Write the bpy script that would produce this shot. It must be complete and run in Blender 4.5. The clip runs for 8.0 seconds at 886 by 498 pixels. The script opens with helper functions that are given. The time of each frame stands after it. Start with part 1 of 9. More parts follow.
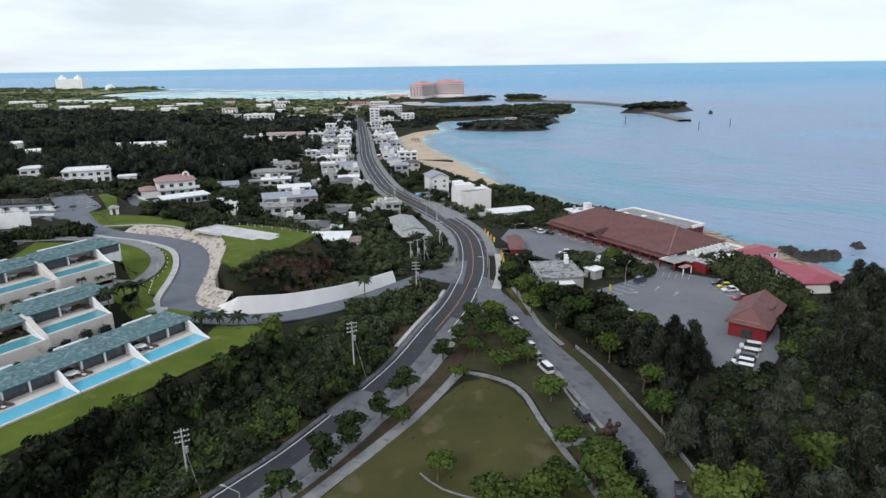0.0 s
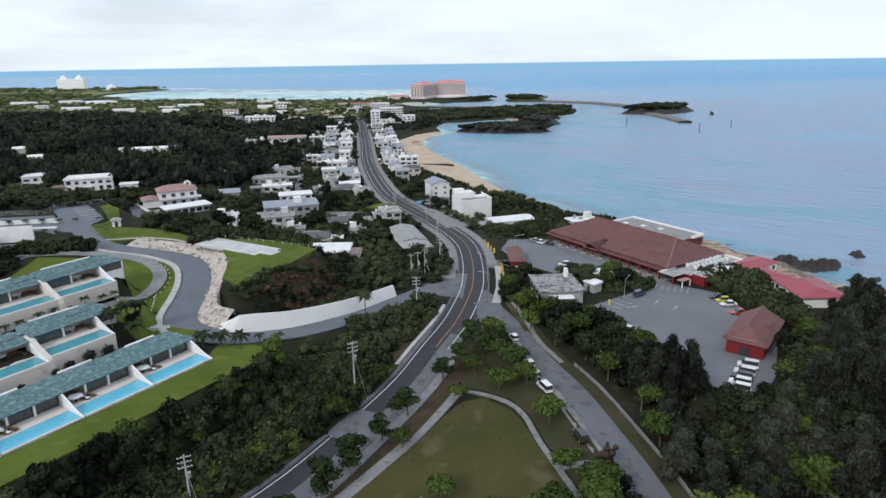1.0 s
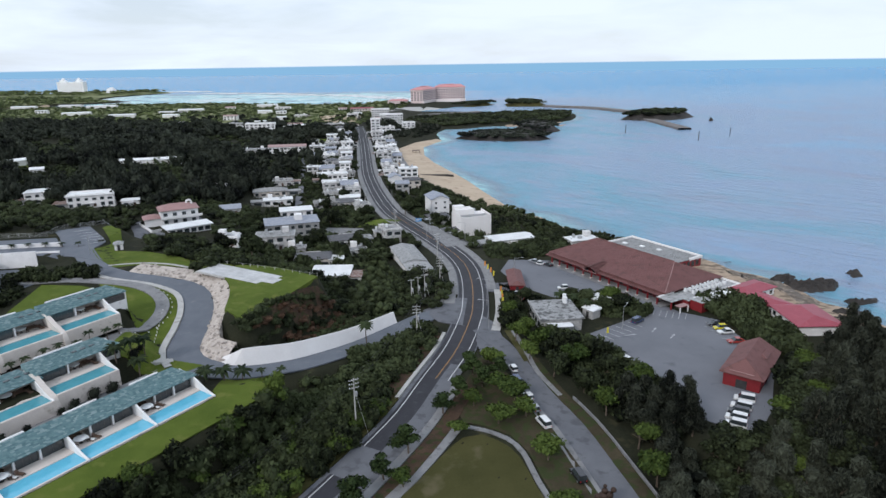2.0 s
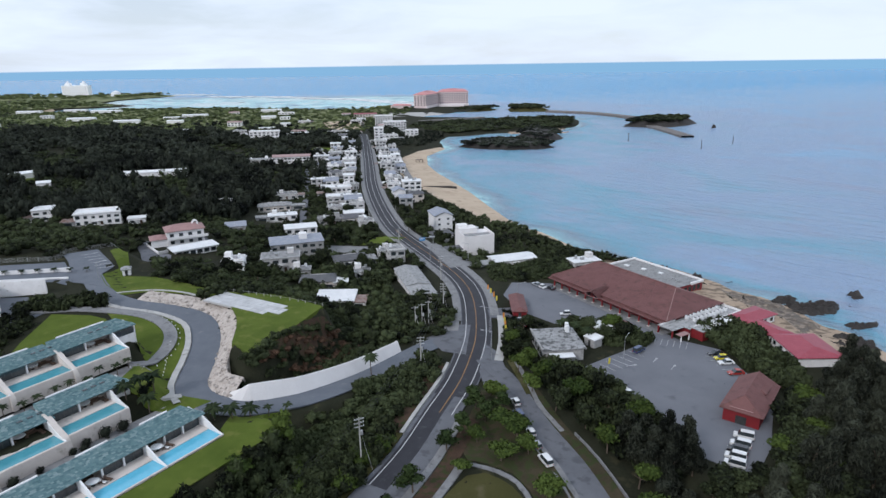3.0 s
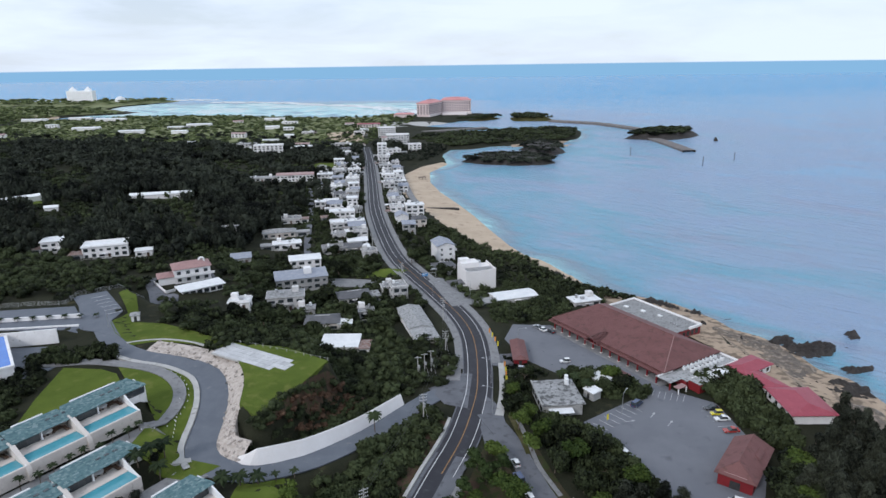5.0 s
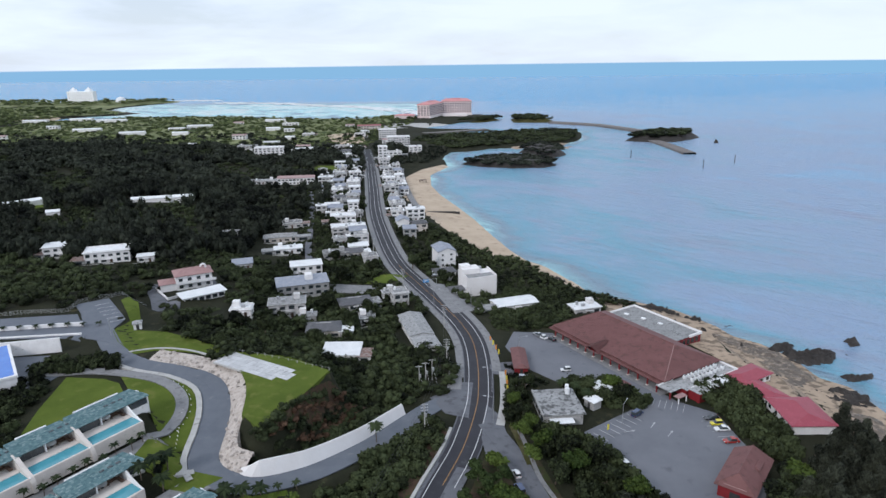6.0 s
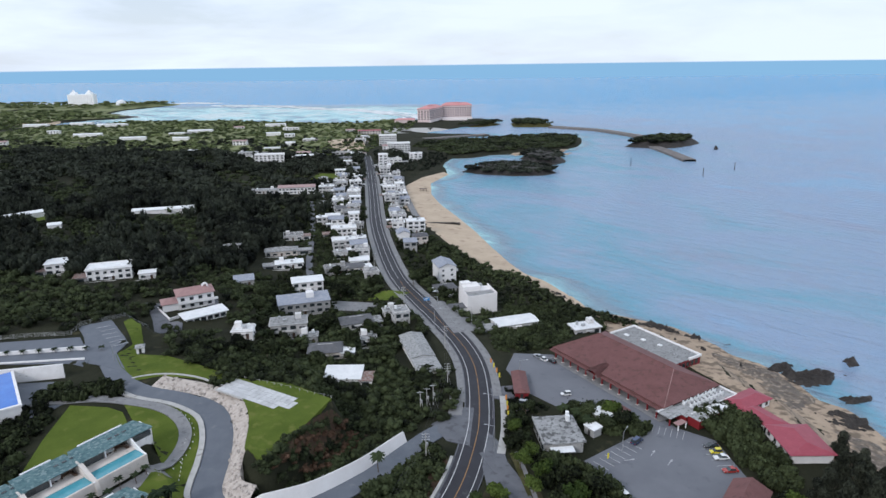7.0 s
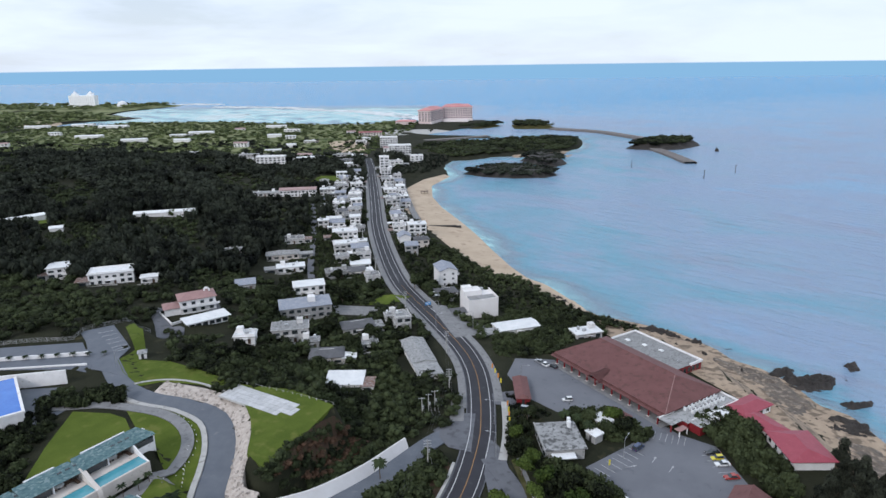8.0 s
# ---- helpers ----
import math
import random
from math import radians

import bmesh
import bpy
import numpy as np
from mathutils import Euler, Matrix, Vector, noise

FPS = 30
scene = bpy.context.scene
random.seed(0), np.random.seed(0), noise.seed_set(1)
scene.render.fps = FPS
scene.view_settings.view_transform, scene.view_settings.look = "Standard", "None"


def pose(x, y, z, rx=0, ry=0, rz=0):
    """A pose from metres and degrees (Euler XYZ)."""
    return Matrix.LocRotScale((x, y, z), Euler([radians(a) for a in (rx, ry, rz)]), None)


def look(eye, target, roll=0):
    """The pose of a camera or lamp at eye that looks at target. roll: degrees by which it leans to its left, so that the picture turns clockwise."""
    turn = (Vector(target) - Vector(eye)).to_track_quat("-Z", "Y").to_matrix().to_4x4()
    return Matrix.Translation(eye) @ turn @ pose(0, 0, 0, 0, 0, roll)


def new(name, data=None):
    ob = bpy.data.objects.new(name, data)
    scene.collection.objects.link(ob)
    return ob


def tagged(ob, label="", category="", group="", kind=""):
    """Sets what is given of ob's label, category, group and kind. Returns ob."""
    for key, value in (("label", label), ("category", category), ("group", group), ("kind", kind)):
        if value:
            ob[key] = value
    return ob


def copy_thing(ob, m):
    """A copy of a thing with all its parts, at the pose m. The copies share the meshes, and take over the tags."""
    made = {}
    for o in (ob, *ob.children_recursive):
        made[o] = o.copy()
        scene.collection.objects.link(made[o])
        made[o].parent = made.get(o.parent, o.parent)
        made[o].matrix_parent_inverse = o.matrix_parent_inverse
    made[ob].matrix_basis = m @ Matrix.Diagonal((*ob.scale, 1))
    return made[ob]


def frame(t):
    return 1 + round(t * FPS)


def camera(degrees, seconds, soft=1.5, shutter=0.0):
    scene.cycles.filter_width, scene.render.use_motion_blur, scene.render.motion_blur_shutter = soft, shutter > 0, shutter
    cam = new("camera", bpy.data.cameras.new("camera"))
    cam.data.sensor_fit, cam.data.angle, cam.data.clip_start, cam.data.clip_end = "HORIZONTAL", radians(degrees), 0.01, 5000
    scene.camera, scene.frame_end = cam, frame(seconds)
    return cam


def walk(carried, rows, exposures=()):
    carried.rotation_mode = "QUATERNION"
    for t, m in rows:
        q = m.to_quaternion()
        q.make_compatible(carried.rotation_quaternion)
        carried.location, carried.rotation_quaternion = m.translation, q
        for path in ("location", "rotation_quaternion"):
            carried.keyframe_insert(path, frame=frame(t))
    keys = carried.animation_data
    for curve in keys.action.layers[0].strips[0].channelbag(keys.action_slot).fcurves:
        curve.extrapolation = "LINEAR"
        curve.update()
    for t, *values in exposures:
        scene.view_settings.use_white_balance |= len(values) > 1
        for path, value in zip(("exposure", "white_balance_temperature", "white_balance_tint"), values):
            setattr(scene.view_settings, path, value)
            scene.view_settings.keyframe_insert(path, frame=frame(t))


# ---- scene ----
cam = camera(70.0, 8.0)
PATH = [
    (0, (3.148, 2.221, 75.186), (2.948, 4.129, 74.62), -0.8),
    (0.5, (3.108, 2.164, 76.185), (2.905, 4.07, 75.616), -0.9),
    (1, (3.518, 2.533, 79.908), (3.314, 4.439, 79.336), -0.9),
    (1.5, (3.565, 2.71, 83.791), (3.361, 4.616, 83.219), -0.9),
    (1.7, (3.556, 2.949, 85.328), (3.353, 4.855, 84.757), -0.9),
    (2.8, (3.308, 3.344, 94.895), (3.1, 5.25, 94.325), -0.9),
    (3, (3.367, 3.376, 96.747), (3.155, 5.281, 96.178), -0.9),
    (3.5, (3.421, 3.551, 101.214), (3.204, 5.456, 100.645), -0.9),
    (4, (3.449, 3.716, 105.658), (3.229, 5.621, 105.09), -0.9),
    (4.5, (3.492, 3.876, 110.056), (3.273, 5.781, 109.488), -0.9),
    (4.7, (3.569, 3.994, 111.857), (3.349, 5.899, 111.289), -0.83),
    (5.8, (3.429, 4.061, 116.166), (3.209, 5.966, 115.598), -0.82),
    (6, (3.324, 4.122, 117.011), (3.103, 6.027, 116.442), -0.8),
    (6.5, (3.106, 4.856, 121.332), (2.884, 6.76, 120.762), -0.8),
    (7, (2.963, 5.356, 125.678), (2.742, 7.261, 125.109), -0.8),
    (7.5, (2.921, 5.55, 127.649), (2.704, 7.456, 127.082), -0.8),
    (8, (2.644, 5.399, 127.567), (2.421, 7.304, 127.0), -0.8),
]
EXPOSURE = [(0, 0.02, 6600, 10), (1.5, 0.0, 6450, 11), (3, -0.08, 6260, 12.5), (4.5, -0.07, 6240, 12.5), (6, -0.03, 6280, 12.5), (7.5, -0.03, 6280, 12.5), (8, -0.03, 6280, 12.5)]
walk(cam, [(t, look(eye, target, roll)) for t, eye, target, roll in PATH], EXPOSURE)


# ---------------------------------------------------------------- sky and sun: a bright, thinly overcast day
SUN_HIGH, SUN_TURN = radians(34), radians(212)
world = bpy.data.worlds.new("sky")
scene.world = world
world.use_nodes = True
wt = world.node_tree
wt.nodes.clear()


def wnode(kind, **sets):
    n = wt.nodes.new(kind)
    for key, value in sets.items():
        n.inputs[key].default_value = value
    return n


sky = wnode("ShaderNodeTexSky")
sky.sky_type, sky.sun_disc, sky.sun_elevation, sky.sun_rotation = "NISHITA", False, SUN_HIGH, SUN_TURN
sky.altitude, sky.dust_density, sky.ozone_density = 0, 0.6, 1.5
coords = wnode("ShaderNodeTexCoord")
split = wnode("ShaderNodeSeparateXYZ")
wt.links.new(coords.outputs["Generated"], split.inputs[0])
flat = wnode("ShaderNodeMapping")
flat.inputs["Scale"].default_value = (1.6, 1.6, 9.0)
wt.links.new(coords.outputs["Generated"], flat.inputs[0])
clouds = wnode("ShaderNodeTexNoise", Scale=2.2, Detail=7.0, Roughness=0.55, Distortion=0.4)
wt.links.new(flat.outputs[0], clouds.inputs["Vector"])
cover = wnode("ShaderNodeMapRange")
for key, value in (("From Min", 0.33), ("From Max", 0.6), ("To Min", 0.64), ("To Max", 1.0)):
    cover.inputs[key].default_value = value
wt.links.new(clouds.outputs[0], cover.inputs[0])
bright = wt.nodes.new("ShaderNodeMix")
bright.data_type = "RGBA"
bright.inputs[7].default_value = (10.5, 11.8, 13.3, 1)
wt.links.new(cover.outputs[0], bright.inputs[0])
wt.links.new(sky.outputs[0], bright.inputs[6])
# below the horizon the open sea goes on
below = wnode("ShaderNodeMapRange")
for key, value in (("From Min", -0.0062), ("From Max", -0.0046), ("To Min", 1.0), ("To Max", 0.0)):
    below.inputs[key].default_value = value
wt.links.new(split.outputs[2], below.inputs[0])
sea_sky = wt.nodes.new("ShaderNodeMix")
sea_sky.data_type = "RGBA"
sea_sky.inputs[7].default_value = (3.1, 6.0, 8.9, 1)
wt.links.new(below.outputs[0], sea_sky.inputs[0])
wt.links.new(bright.outputs[2], sea_sky.inputs[6])
back = wnode("ShaderNodeBackground", Strength=0.085)
wt.links.new(sea_sky.outputs[2], back.inputs[0])
wout = wnode("ShaderNodeOutputWorld")
wt.links.new(back.outputs[0], wout.inputs[0])
sun_data = bpy.data.lights.new("sun", "SUN")
sun_data.energy, sun_data.angle, sun_data.color = 1.6, radians(14), (1.0, 0.97, 0.93)
sun = new("sun", sun_data)
sun.matrix_world = look((math.sin(SUN_TURN) * math.cos(SUN_HIGH) * 500, math.cos(SUN_TURN) * math.cos(SUN_HIGH) * 500, math.sin(SUN_HIGH) * 500), (0, 0, 0))


# ---------------------------------------------------------------- materials
def surface(name, low, high, rough=0.8, scale=0.6, fine=6.0, bump=0.15, metal=0.0, spec=0.4, vary=0.0, stain=None, stain_at=0.62, stretch=(1, 1, 1)):
    """A weathered surface: two colours mixed by a coarse and a fine noise, a stain, fine relief, and a shift of tone from piece to piece."""
    m = bpy.data.materials.new(name)
    m.use_nodes = True
    t = m.node_tree
    n, link = t.nodes, t.links.new
    p = n["Principled BSDF"]
    geo = n.new("ShaderNodeNewGeometry")
    mp = n.new("ShaderNodeMapping")
    mp.inputs["Scale"].default_value = stretch
    link(geo.outputs["Position"], mp.inputs[0])
    coarse = n.new("ShaderNodeTexNoise")
    coarse.inputs["Scale"].default_value, coarse.inputs["Detail"].default_value, coarse.inputs["Roughness"].default_value = scale, 5, 0.6
    small = n.new("ShaderNodeTexNoise")
    small.inputs["Scale"].default_value, small.inputs["Detail"].default_value, small.inputs["Roughness"].default_value = fine, 3, 0.7
    link(mp.outputs[0], coarse.inputs["Vector"])
    link(mp.outputs[0], small.inputs["Vector"])
    both = n.new("ShaderNodeMix")
    both.inputs[0].default_value = 0.4
    link(coarse.outputs[0], both.inputs[2])
    link(small.outputs[0], both.inputs[3])
    ramp = n.new("ShaderNodeValToRGB")
    ramp.color_ramp.elements[0].position, ramp.color_ramp.elements[1].position = 0.34, 0.66
    ramp.color_ramp.elements[0].color, ramp.color_ramp.elements[1].color = (*low, 1), (*high, 1)
    link(both.outputs[0], ramp.inputs[0])
    colour = ramp.outputs[0]
    if stain:
        spots = n.new("ShaderNodeTexNoise")
        spots.inputs["Scale"].default_value, spots.inputs["Detail"].default_value = scale * 2.3, 6
        link(mp.outputs[0], spots.inputs["Vector"])
        edge = n.new("ShaderNodeMapRange")
        edge.inputs["From Min"].default_value, edge.inputs["From Max"].default_value = stain_at - 0.06, stain_at + 0.06
        link(spots.outputs[0], edge.inputs[0])
        mix = n.new("ShaderNodeMix")
        mix.data_type = "RGBA"
        mix.inputs[7].default_value = (*stain, 1)
        link(edge.outputs[0], mix.inputs[0])
        link(colour, mix.inputs[6])
        colour = mix.outputs[2]
    if vary:
        info = n.new("ShaderNodeObjectInfo")
        tone = n.new("ShaderNodeMapRange")
        tone.inputs["To Min"].default_value, tone.inputs["To Max"].default_value = 1 - vary, 1 + vary
        link(info.outputs["Random"], tone.inputs[0])
        hsv = n.new("ShaderNodeHueSaturation")
        link(tone.outputs[0], hsv.inputs["Value"])
        link(colour, hsv.inputs["Color"])
        colour = hsv.outputs[0]
    link(colour, p.inputs["Base Color"])
    p.inputs["Roughness"].default_value, p.inputs["Metallic"].default_value, p.inputs["Specular IOR Level"].default_value = rough, metal, spec
    if bump:
        b = n.new("ShaderNodeBump")
        b.inputs["Strength"].default_value, b.inputs["Distance"].default_value = bump, 0.1
        link(small.outputs[0], b.inputs["Height"])
        link(b.outputs[0], p.inputs["Normal"])
    return m


def leafy(name, low, high, vary=0.3, islands=0.38, sheen=0.08):
    """Foliage: the tone shifts from leaf clump to leaf clump, and from plant to plant; a little light comes through; a
    near-black low tone puts inner shade into the colour.
    """
    m = bpy.data.materials.new(name)
    m.use_nodes = True
    t = m.node_tree
    n, link = t.nodes, t.links.new
    p = n["Principled BSDF"]
    geo = n.new("ShaderNodeNewGeometry")
    info = n.new("ShaderNodeObjectInfo")
    wide = n.new("ShaderNodeTexNoise")
    wide.inputs["Scale"].default_value, wide.inputs["Detail"].default_value = 0.045, 4
    link(geo.outputs["Position"], wide.inputs["Vector"])
    a = n.new("ShaderNodeMath")
    a.operation = "MULTIPLY_ADD"
    a.inputs[1].default_value, a.inputs[2].default_value = islands, -islands / 2
    link(geo.outputs["Random Per Island"], a.inputs[0])
    b = n.new("ShaderNodeMath")
    b.operation = "MULTIPLY_ADD"
    b.inputs[1].default_value = vary
    link(info.outputs["Random"], b.inputs[0])
    link(a.outputs[0], b.inputs[2])
    c = n.new("ShaderNodeMath")
    c.operation = "ADD"
    link(b.outputs[0], c.inputs[0])
    link(wide.outputs[0], c.inputs[1])
    tree = n.new("ShaderNodeAttribute")
    tree.attribute_name = "tone"
    d = n.new("ShaderNodeMath")
    d.operation = "ADD"
    link(c.outputs[0], d.inputs[0])
    link(tree.outputs["Fac"], d.inputs[1])
    c = d
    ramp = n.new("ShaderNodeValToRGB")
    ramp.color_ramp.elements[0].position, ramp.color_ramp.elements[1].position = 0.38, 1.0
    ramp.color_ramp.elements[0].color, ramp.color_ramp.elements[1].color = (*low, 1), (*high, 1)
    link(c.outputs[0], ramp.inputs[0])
    link(ramp.outputs[0], p.inputs["Base Color"])
    p.inputs["Roughness"].default_value, p.inputs["Specular IOR Level"].default_value = 0.75, sheen
    return m


ASPHALT = surface("new_asphalt", (0.019, 0.019, 0.024), (0.033, 0.033, 0.041), 0.75, 0.25, 9, 0.2, stain=(0.05, 0.05, 0.056), stain_at=0.66)
OLD_ASPHALT = surface("old_asphalt", (0.1, 0.103, 0.117), (0.145, 0.148, 0.163), 0.85, 0.18, 7, 0.2, stain=(0.08, 0.083, 0.093), stain_at=0.6)
DRIVE_GREY = surface("driveway_asphalt", (0.1, 0.112, 0.135), (0.14, 0.152, 0.175), 0.8, 0.22, 8, 0.2, stain=(0.17, 0.175, 0.19), stain_at=0.68)
CONCRETE = surface("pale_concrete", (0.34, 0.33, 0.32), (0.47, 0.46, 0.44), 0.85, 0.3, 5, 0.15, stain=(0.25, 0.24, 0.22), stain_at=0.64)
PAVING = surface("pavement_concrete", (0.17, 0.17, 0.175), (0.25, 0.247, 0.25), 0.85, 0.35, 6, 0.15, stain=(0.13, 0.13, 0.13))
PAINT = surface("road_paint", (0.5, 0.5, 0.5), (0.72, 0.72, 0.72), 0.7, 2.0, 12, 0.05)
ORANGE = surface("orange_road_paint", (0.3, 0.15, 0.05), (0.4, 0.22, 0.08), 0.7, 2.0, 12, 0.05)
LAWN = surface("lawn_grass", (0.06, 0.088, 0.014), (0.11, 0.142, 0.026), 0.95, 0.12, 7, 0.5, spec=0.1, stain=(0.125, 0.14, 0.034), stain_at=0.63)
LAWN_DRY = surface("park_grass", (0.046, 0.046, 0.016), (0.078, 0.072, 0.028), 0.95, 0.07, 5, 0.5, spec=0.1, stain=(0.1, 0.088, 0.048), stain_at=0.62)
SOIL = surface("red_brown_soil", (0.045, 0.03, 0.022), (0.095, 0.06, 0.042), 0.95, 0.3, 5, 0.6, spec=0.1, stain=(0.04, 0.05, 0.02), stain_at=0.55)
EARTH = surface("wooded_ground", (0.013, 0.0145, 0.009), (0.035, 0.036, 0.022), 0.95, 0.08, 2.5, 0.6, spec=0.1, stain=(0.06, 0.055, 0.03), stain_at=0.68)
SAND = surface("beach_sand", (0.41, 0.32, 0.235), (0.54, 0.435, 0.33), 0.95, 0.06, 2.0, 0.25, spec=0.15, stain=(0.33, 0.25, 0.185), stain_at=0.64)
COVE_SAND = surface("wet_cove_sand", (0.3, 0.23, 0.17), (0.44, 0.34, 0.25), 0.95, 0.12, 2.0, 0.3, spec=0.15, stain=(0.17, 0.132, 0.1), stain_at=0.54)
ROCK = surface("dark_shore_rock", (0.012, 0.011, 0.011), (0.055, 0.047, 0.042), 0.8, 0.35, 3, 0.8)
WHITE = surface("white_render", (0.68, 0.665, 0.66), (0.82, 0.805, 0.8), 0.8, 0.35, 4, 0.08, stain=(0.5, 0.48, 0.45), stain_at=0.68)
CREAM = surface("cream_render", (0.52, 0.47, 0.43), (0.66, 0.6, 0.55), 0.85, 0.3, 4, 0.1, stain=(0.4, 0.36, 0.31), stain_at=0.66)
GREY_WALL = surface("grey_render", (0.28, 0.28, 0.28), (0.42, 0.41, 0.4), 0.85, 0.4, 4, 0.1, vary=0.12, stain=(0.2, 0.2, 0.19), stain_at=0.63)
GREY_ROOF = surface("grey_roof_slab", (0.22, 0.22, 0.22), (0.36, 0.36, 0.36), 0.85, 0.5, 4, 0.12, vary=0.15, stain=(0.13, 0.13, 0.13), stain_at=0.6)
DARK_ROOF = surface("dark_tile_roof", (0.07, 0.07, 0.075), (0.13, 0.13, 0.14), 0.7, 0.5, 5, 0.3, vary=0.1)
WHITE_ROOF = surface("white_roof_coat", (0.62, 0.63, 0.64), (0.8, 0.8, 0.8), 0.6, 0.3, 4, 0.06, vary=0.06, stain=(0.5, 0.5, 0.5), stain_at=0.68)
RED_TILE = surface("red_brown_tile", (0.135, 0.058, 0.055), (0.185, 0.082, 0.078), 0.75, 0.25, 5, 0.4, stain=(0.12, 0.055, 0.05), stain_at=0.6)
PINK_TILE = surface("faded_pink_tile", (0.26, 0.155, 0.145), (0.36, 0.22, 0.21), 0.8, 0.4, 5, 0.3)
CRIMSON = surface("crimson_sheet_roof", (0.25, 0.04, 0.06), (0.33, 0.06, 0.085), 0.5, 0.4, 5, 0.1, stain=(0.34, 0.08, 0.1), stain_at=0.66)
RED_WALL = surface("red_painted_wall", (0.15, 0.01, 0.014), (0.23, 0.018, 0.022), 0.6, 0.4, 5, 0.08)
TEAL_TILE = surface("weathered_teal_shingle", (0.08, 0.15, 0.16), (0.15, 0.24, 0.25), 0.75, 1.6, 6, 0.35, vary=0.35)
WATER_TEAL = surface("teal_pool_water", (0.06, 0.25, 0.31), (0.09, 0.32, 0.38), 0.05, 0.6, 3, 0.06, spec=0.5)
WATER_POOL = surface("pool_water", (0.1, 0.4, 0.56), (0.14, 0.48, 0.64), 0.05, 0.6, 3, 0.06, spec=0.5)
GLASS = surface("dark_window_glass", (0.02, 0.026, 0.03), (0.045, 0.055, 0.06), 0.06, 0.3, 2, 0, spec=0.8)
DARK = surface("dark_frame", (0.02, 0.02, 0.022), (0.05, 0.05, 0.05), 0.6, 1, 5, 0.05)
BROWN = surface("brown_wood", (0.06, 0.035, 0.025), (0.12, 0.075, 0.05), 0.6, 1, 8, 0.1)
METAL = surface("galvanised_metal", (0.36, 0.37, 0.38), (0.5, 0.5, 0.51), 0.45, 1.2, 8, 0.05, metal=0.6)
POLE = surface("weathered_pole_concrete", (0.32, 0.31, 0.3), (0.45, 0.44, 0.42), 0.8, 1.2, 8, 0.05)
RUBBLE = surface("pale_rubble_stone", (0.26, 0.22, 0.19), (0.46, 0.41, 0.37), 0.9, 0.8, 5, 0.4, vary=0.3)
BLUE_POOL = surface("blue_pool_water", (0.05, 0.16, 0.52), (0.07, 0.21, 0.6), 0.05, 0.3, 2, 0.05, spec=0.5)
BARK = surface("tree_bark", (0.07, 0.05, 0.035), (0.14, 0.11, 0.085), 0.9, 2, 9, 0.4)
# near-black low tones (dark, shrub, ironwood) stand in for shade between the leaves
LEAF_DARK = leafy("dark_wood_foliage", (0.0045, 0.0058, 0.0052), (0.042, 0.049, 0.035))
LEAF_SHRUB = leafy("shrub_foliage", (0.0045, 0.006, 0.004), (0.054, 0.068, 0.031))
LEAF_BRIGHT = leafy("bright_tree_foliage", (0.024, 0.04, 0.01), (0.088, 0.122, 0.028))
LEAF_PINE = leafy("pine_foliage", (0.014, 0.024, 0.009), (0.05, 0.074, 0.024))
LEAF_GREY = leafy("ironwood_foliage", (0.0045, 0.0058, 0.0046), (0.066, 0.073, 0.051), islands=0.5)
# paler than the near foliage: distant sun and haze are put into the colour
LEAF_FAR = leafy("far_scrub_sun_in_colour", (0.045, 0.06, 0.025), (0.2, 0.235, 0.1))
LEAF_BROWN = leafy("dry_brown_foliage", (0.07, 0.04, 0.026), (0.17, 0.1, 0.065))
LEAF_PALM = leafy("palm_foliage", (0.012, 0.02, 0.01), (0.045, 0.06, 0.026))
# pale grass, lightened in colour for sun and haze over the far land
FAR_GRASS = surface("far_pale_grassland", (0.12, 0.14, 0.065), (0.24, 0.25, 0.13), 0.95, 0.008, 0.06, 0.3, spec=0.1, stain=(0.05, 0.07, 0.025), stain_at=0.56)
WORN_LOT = surface("worn_car_park_asphalt", (0.122, 0.127, 0.145), (0.168, 0.173, 0.192), 0.85, 0.09, 5, 0.2, stain=(0.1, 0.104, 0.117), stain_at=0.67)
# brown earth a little darker than SOIL, tree shade put into the colour
PARK_EARTH = surface("park_earth_shade_in_colour", (0.035, 0.03, 0.018), (0.075, 0.06, 0.038), 0.95, 0.25, 5, 0.5, spec=0.1, stain=(0.04, 0.05, 0.02), stain_at=0.52)


# ---------------------------------------------------------------- lie of the land
def smooth(a, b, v):
    s = np.clip((np.asarray(v, float) - a) / (b - a), 0, 1)
    return s * s * (3 - 2 * s)


def seg_near(x, y, pts):
    """Distance to a polyline, and the height (third number) at the nearest place of it."""
    best = np.full(np.shape(x), 1e9)
    high = np.zeros(np.shape(x))
    for (ax, ay, az), (bx, by, bz) in zip(pts[:-1], pts[1:]):
        dx, dy = bx - ax, by - ay
        s = np.clip(((x - ax) * dx + (y - ay) * dy) / (dx * dx + dy * dy + 1e-9), 0, 1)
        d = np.hypot(x - ax - s * dx, y - ay - s * dy)
        m = d < best
        best = np.where(m, d, best)
        high = np.where(m, az + s * (bz - az), high)
    return best, high


def inside_of(x, y, poly):
    """Signed distance to a closed outline: positive inside."""
    ring = [(p[0], p[1], 0) for p in poly]
    d, _ = seg_near(x, y, ring + ring[:1])
    odd = np.zeros(np.shape(x), bool)
    for (ax, ay, _), (bx, by, _) in zip(ring, ring[1:] + ring[:1]):
        c = ((ay > y) != (by > y)) & (x < (bx - ax) * (y - ay) / (by - ay + 1e-12) + ax)
        odd ^= c
    return np.where(odd, d, -d)


